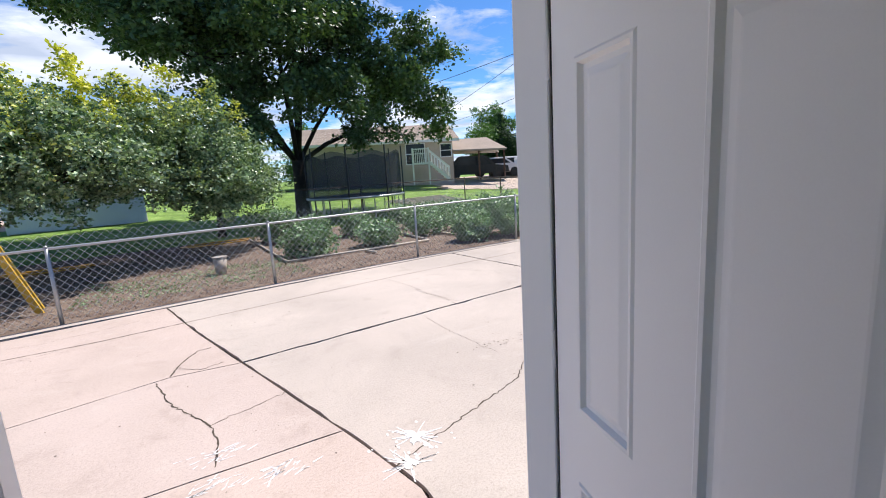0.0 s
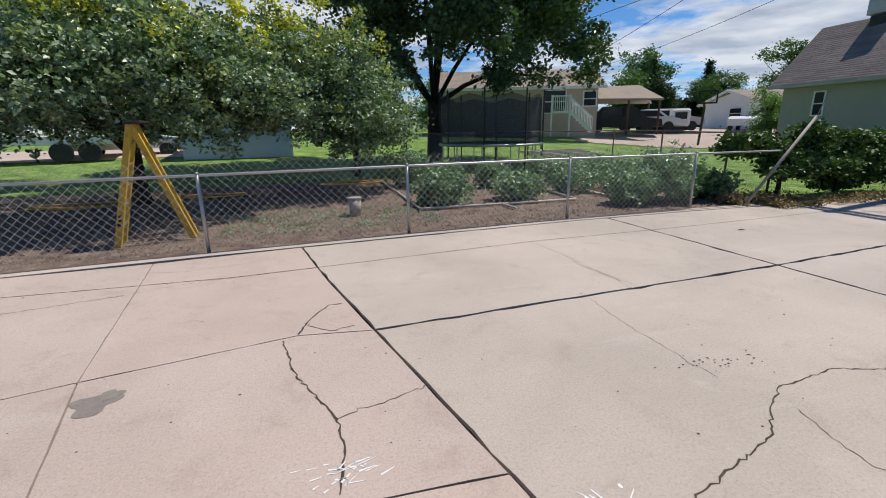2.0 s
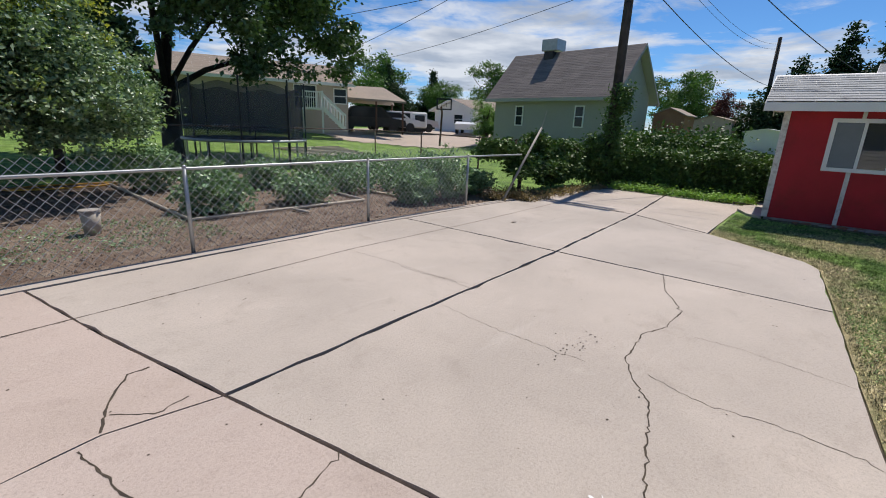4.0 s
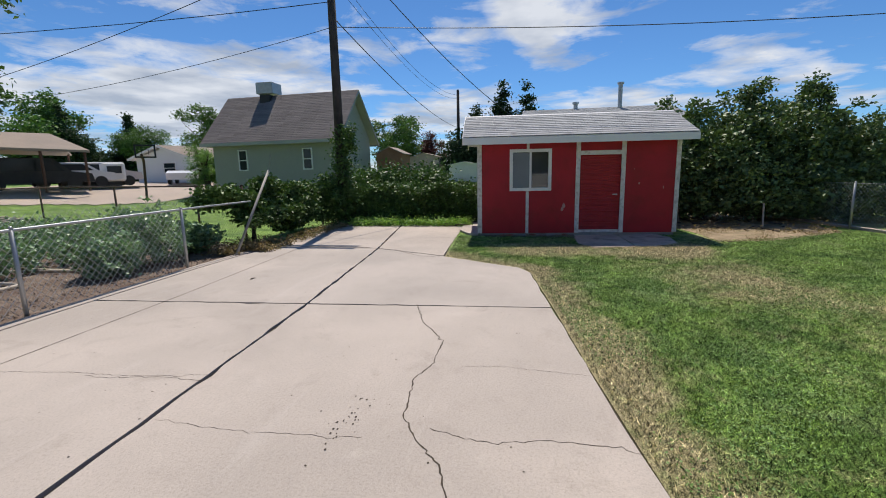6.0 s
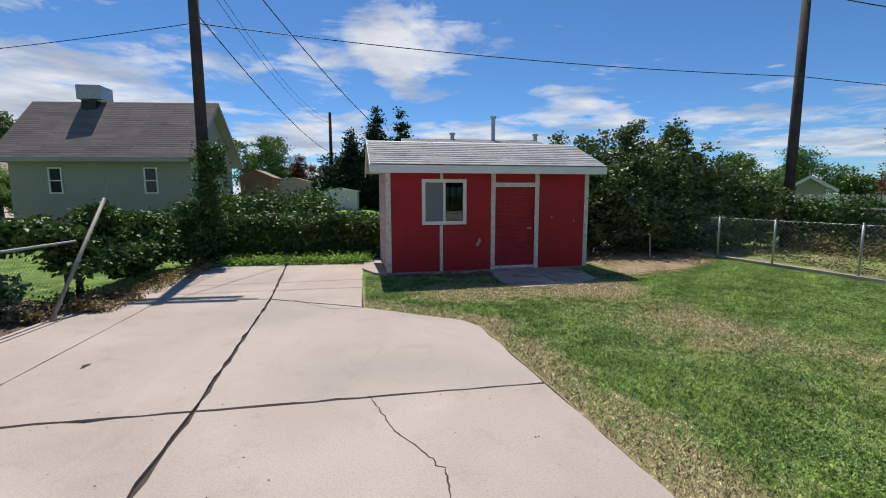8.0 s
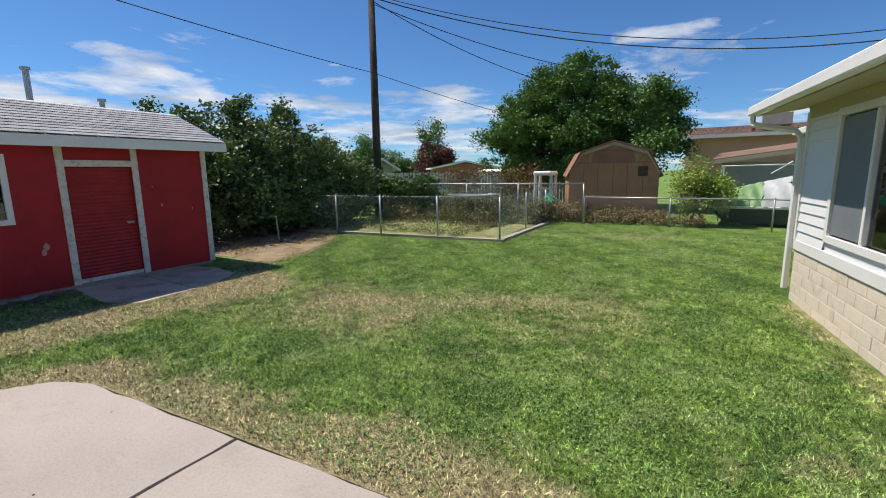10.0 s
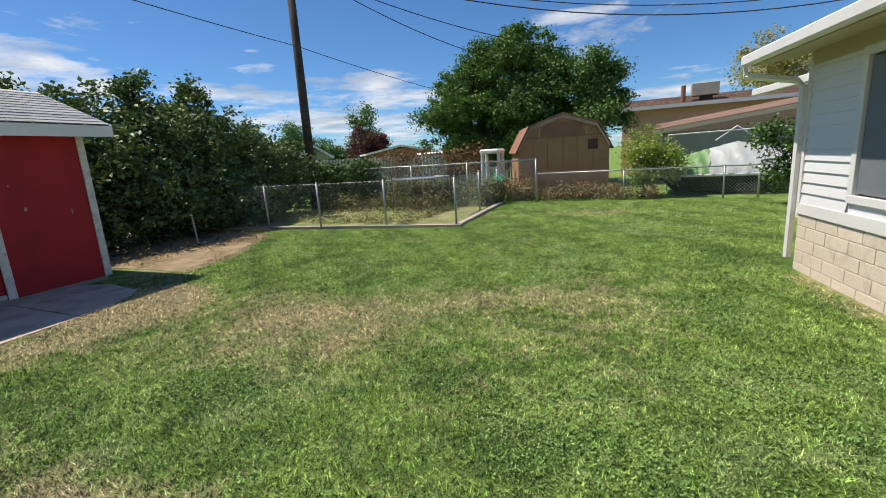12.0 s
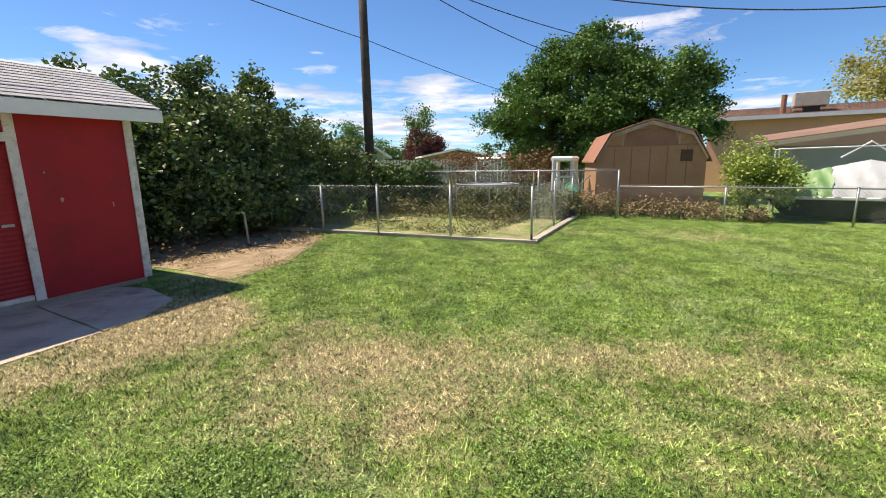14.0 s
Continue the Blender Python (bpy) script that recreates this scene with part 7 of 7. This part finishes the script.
# covered boat
bt = thing("covered_boat", 2.0, -14.0, 0, "boat under a torn green and pale tarpaulin", "boat")
bm = bmesh.new()
hull = [(3.7, -13.5, 0.58), (0.2, -13.5, 0.58), (0.2, -13.6, 0.04), (3.2, -13.65, 0.04)]
solid(bm, hull, (0, -1.6, 0))
part("hull", bm, BLACK, bt)
bm = bmesh.new()
box(bm, (0.2, -13.48, 0.5), (3.65, -13.4, 0.58), bevel=0.02)
part("gunwale", bm, WHITE, bt)
for (x0, x1, mt, nm, sd) in ((3.65, 2.25, TARPG, "green_tarp", 1), (2.25, 0.2, TARPW, "pale_tarp", 2)):
    bm = bmesh.new()
    g = rnd(770 + sd)
    nx, nz = 16, 9
    vv = []
    for i in range(nx + 1):
        col = []
        for j in range(nz + 1):
            x = x0 + (x1 - x0) * i / nx
            zt = 1.5 - 0.25 * abs(x - 1.5)
            f = j / nz
            col.append(bm.verts.new((x + 0.03 * g.normal(), -13.42 - 0.75 * f + 0.05 * math.sin(i * 1.9 + j * 0.5) * (1 - f * 0.4), 0.58 + (zt - 0.58) * f ** 0.8)))
        vv.append(col)
    for i in range(nx):
        for j in range(nz):
            bm.faces.new((vv[i][j], vv[i + 1][j], vv[i + 1][j + 1], vv[i][j + 1]))
    part(nm, bm, mt, bt, smooth=True)
fm = thing("canopy_frame", 2.0, -14.4, 0, "bare white metal canopy frame over the boat", "frame")
for pts in ([(3.4, -14.2, 0), (3.4, -14.2, 1.8), (0.0, -14.2, 1.85), (0.0, -14.2, 0)], [(2.1, -14.2, 1.55), (1.55, -14.2, 1.95), (1.1, -14.2, 1.6)], [(3.4, -15.6, 0), (3.4, -15.6, 1.8), (3.4, -14.2, 1.8)]):
    bm = bmesh.new()
    tube(bm, pts, 0.025, 6)
    part("tube", bm, WHITE, fm)
# low roof of the peach house, cooler and lean-to
lt = thing("lean_to", 0.5, -19, 0, "lean-to with a rust-brown low roof and grey wall", "outbuilding")
bm = bmesh.new()
box(bm, (-7, -20.5, -0.1), (3.6, -18.2, 1.95))
part("wall", bm, GREYW, lt)
for k in range(8):
    bm = bmesh.new()
    z = lambda x, e: 2.05 + (3.9 - x) * 0.13 + e
    y0, y1 = -17.7 - k * 0.5, -18.24 - k * 0.5
    solid(bm, [(3.9, y0, z(3.9, 0.03 * k)), (-7.2, y0, z(-7.2, 0.03 * k)), (-7.2, y1, z(-7.2, 0.03 * k + 0.12)), (3.9, y1, z(3.9, 0.03 * k + 0.12))], (0, 0, 0.04))
    part("roof_course", bm, SHINGLE_R, lt)
bm = bmesh.new()
solid(bm, [(3.92, -17.66, 1.9), (-7.2, -17.66, 3.35), (-7.2, -17.66, 3.5), (3.92, -17.66, 2.05)], (0, -0.04, 0))
part("fascia", bm, SOFFIT, lt)
cl = thing("rooftop_cooler", 1.3, -24.6, 3.6, "pale metal evaporative cooler on the low roof", "cooler")
bm = bmesh.new()
box(bm, (1.2, -25.2, 3.75), (2.4, -24.2, 4.35), bevel=0.03)
part("cabinet", bm, PVC, cl)
bm = bmesh.new()
box(bm, (1.45, -25.0, 3.4), (2.0, -24.4, 3.75))
part("duct", bm, BLACK, cl)
t = thing("chimney_pipe", 2.4, -24.4, 3.5, "rusty round flue on the low roof", "chimney")
bm = bmesh.new()
tube(bm, [(2.75, -24.4, 3.4), (2.75, -24.4, 4.3)], 0.11, 8)
part("pipe", bm, BARNR, t)
# far reddish roofs and a white van
gable_house("house", (33, -44), 40, 3.5, 9, 2.1, 2.8, BARNR, SHINGLE_R, "far low house with a red-brown roof")
gable_house("house", (24, -46), 60, 3.5, 9, 2.1, 2.7, ORANGEW, SHINGLE_R, "far low tan house with a brown roof", wins=(("e", 0, 1.0, 1.2, 0.8),))
gable_house("house", (25.5, -22.0), 45, 1.1, 5, 1.9, 2.6, GREENW, SHINGLE, "pale green gabled house beyond the shrubs")
vn = slab_thing("parked_van", (19.5, -33.5, 0), (22.5, -31.5, 1.9), PAINTW, "white van parked far off", "van", bevel=0.15)

# shrubs by the south fence
tree("shrub", 4.05, -13.1, [(4.1, -13.1, 1.2, 0.6, 0.55, 0.9), (3.4, -13.1, 1.0, 0.5, 0.5, 0.7)], 0.05, 260, 22, 0.11, 0.09, L_YEL, 780, "yellow-green shrub by the back fence", "shrub", fork=0.5, limbs=8, hollow=0.2)
tree("rose_bush", 0.75, -10.7, [(0.75, -10.7, 0.8, 0.7, 0.6, 0.75), (1.3, -10.7, 1.6, 0.45, 0.4, 0.4), (0.5, -10.6, 1.5, 0.5, 0.4, 0.5)], 0.05, 220, 18, 0.1, 0.085, L_R, 784, "leggy green rose bush at the house corner", "shrub", fork=0.35, limbs=12, hollow=0.15)
for i, (x, y, h) in enumerate([(14.3, -2.6, 0.75), (12.9, -4.2, 0.6)]):
    t = thing("stake", x, y, 0, "thin pale garden stake in the dry earth", "stake", group="stakes by the shrubs")
    bm = bmesh.new()
    tube(bm, [(x, y, -0.05), (x + 0.06, y, h)], 0.022, 6)
    part("rod", bm, PVC, t)

# second wing of the own house, set back
wing = thing("house_wing", 1.15, -8.8, 0, "set-back house wing with tan lap siding", "house")
MW = Matrix.Translation((1.15, -8.8, 0)) @ Matrix.Rotation(radians(102), 4, "Z")
bm = bmesh.new()
box(bm, (0.0, 0.0, -0.1), (3.4, 5.5, 2.42), MW)
part("wall", bm, BLOCK, wing)
for k in range(12):
    bm = bmesh.new()
    z = 0.6 + k * 0.15
    solid(bm, [MW @ Vector(q) for q in ((-0.02, -0.035, z), (3.4, -0.035, z), (3.4, -0.012, z + 0.15), (-0.02, -0.012, z + 0.15))], MW.to_3x3() @ Vector((0, 0.01, 0)))
    part("siding_board", bm, TANSID, wing)
bm = bmesh.new()
solid(bm, [MW @ Vector(q) for q in ((-0.5, -0.6, 2.45), (3.4, -0.6, 2.45), (3.4, 3, 3.3), (-0.5, 3, 3.3))], (0, 0, 0.09))
part("roof", bm, SHINGLE_T, wing)
bm = bmesh.new()
box(bm, (-0.5, -0.72, 2.4), (3.4, -0.6, 2.53), MW, 0.015)
part("gutter", bm, WHITE, wing)

# ---- grass blades near the walk ----
g = rnd(900)
n = 1150000
q = g.uniform(0, 1, (n, 2))
gx = 1.0 + q[:, 0] * 12.0
gy = -12.2 + q[:, 1] * 15.8
ok = inside(gx, gy, [(2.12, 1.15), (3.6, 1.35), (5.25, 1.54), (7.1, 1.78), (7.47, 2.0), (8.4, 3.38), (11.0, 3.5), (11.4, -1.5), (10.6, -2.3), (10.9, -3.5), (12.2, -5.6), (12.0, -6.0), (7.72, -7.1), (8.15, -12.2), (0.8, -12.2), (2.12, -4.4), (1.04, 0.6)])
ok &= ~inside(gx, gy, [(9.5, 0.5), (9.65, -0.35), (9.75, -0.8), (10.15, -1.3), (11.0, -1.4), (11.5, -1.2), (11.4, 0.75), (10.0, 0.76)])
ok &= g.uniform(0, 1, n) < np.clip(1.25 - 0.09 * np.hypot(gx - 4.2, gy - 1.5), 0.3, 1)
roots = np.stack([gx, gy, 0 * gx - 0.02], 1)[ok]
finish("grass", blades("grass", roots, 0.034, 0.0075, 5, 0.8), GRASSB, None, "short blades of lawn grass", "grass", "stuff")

# clover and broad-leaved tufts among the grass
g = rnd(905)
n = 150000
gx, gy = g.uniform(2.0, 9.0, n), g.uniform(-5.5, 2.0, n)
ok = inside(gx, gy, [(2.12, 1.1), (3.6, 1.3), (5.25, 1.5), (7.1, 1.75), (8.0, 0.5), (8.5, -5.0), (2.2, -5.0)])
lump = np.sin(gx * 2.1 + 1.3 * np.sin(gy * 1.7)) * np.cos(gy * 2.6 - 0.8 * np.sin(gx * 2.9))
ok &= g.uniform(0, 1, n) < np.clip(0.35 + 0.75 * lump, 0.04, 1) * np.clip(1.3 - 0.16 * np.hypot(gx - 4.2, gy - 1.2), 0.15, 1)
leafy = np.stack([gx, gy, g.uniform(-0.005, 0.016, n)], 1)[ok]
finish("clover", leafmesh("clover", leafy, 0.016, 906, 0.9, 0.0, 1.2), leafmat("clover_leaves", (0.05, 0.13, 0.028), (0.28, 0.44, 0.13), None, 0, 0.5, 0.1), None, "small broad clover leaves among the grass", "clover", "stuff")
g = rnd(907)
n = 16000
gx, gy = g.uniform(10.3, 14.5, n), g.uniform(-5.6, -1.5, n)
ok = inside(gx, gy, [(11.5, -2.2), (14.4, -1.8), (14.4, -5.7), (12.0, -5.5), (10.6, -3.3), (10.4, -2.2)])
ok &= np.sin(gx * 3.1 + 2 * np.sin(gy * 2.0)) * np.cos(gy * 2.2) + g.normal(size=n) * 0.4 > 0.15
finish("straw", blades("straw", np.stack([gx, gy, 0 * gx - 0.01], 1)[ok], 0.035, 0.010, 908, 1.2), WEED, None, "dry straw over bare earth", "dry grass", "stuff")

# bare dirt, bits of brick and litter at the foot of the shed
g = rnd(930)
pts = []
for k in range(26):
    f = k / 25
    pts.append((10.93 + 0.12 * g.normal() * 0.5, 0.72 + f * 2.15))
sheet("bare_dirt", pts + [(11.5, 2.95), (11.55, 0.72)], 0.0, SOIL, "bare brown dirt along the foot of the shed", "soil", 0.05)
for k in range(16):
    x, y = 11.14 + g.uniform(-0.12, 0.06), 0.9 + g.uniform(0, 2.0)
    w_, l_, h_ = g.uniform(0.02, 0.05), g.uniform(0.03, 0.11), g.uniform(0.015, 0.045)
    t = thing("brick_piece", x, y, 0, "broken piece of red-brown brick lying in the dirt", "brick", group="brick pieces by the shed")
    bm = bmesh.new()
    box(bm, (-w_, -l_, 0), (w_, l_, h_), pose(x, y, 0, 0, 0, g.uniform(-40, 40)), 0.006)
    part("piece", bm, BARNR if k % 3 else CONC_OLD, t)
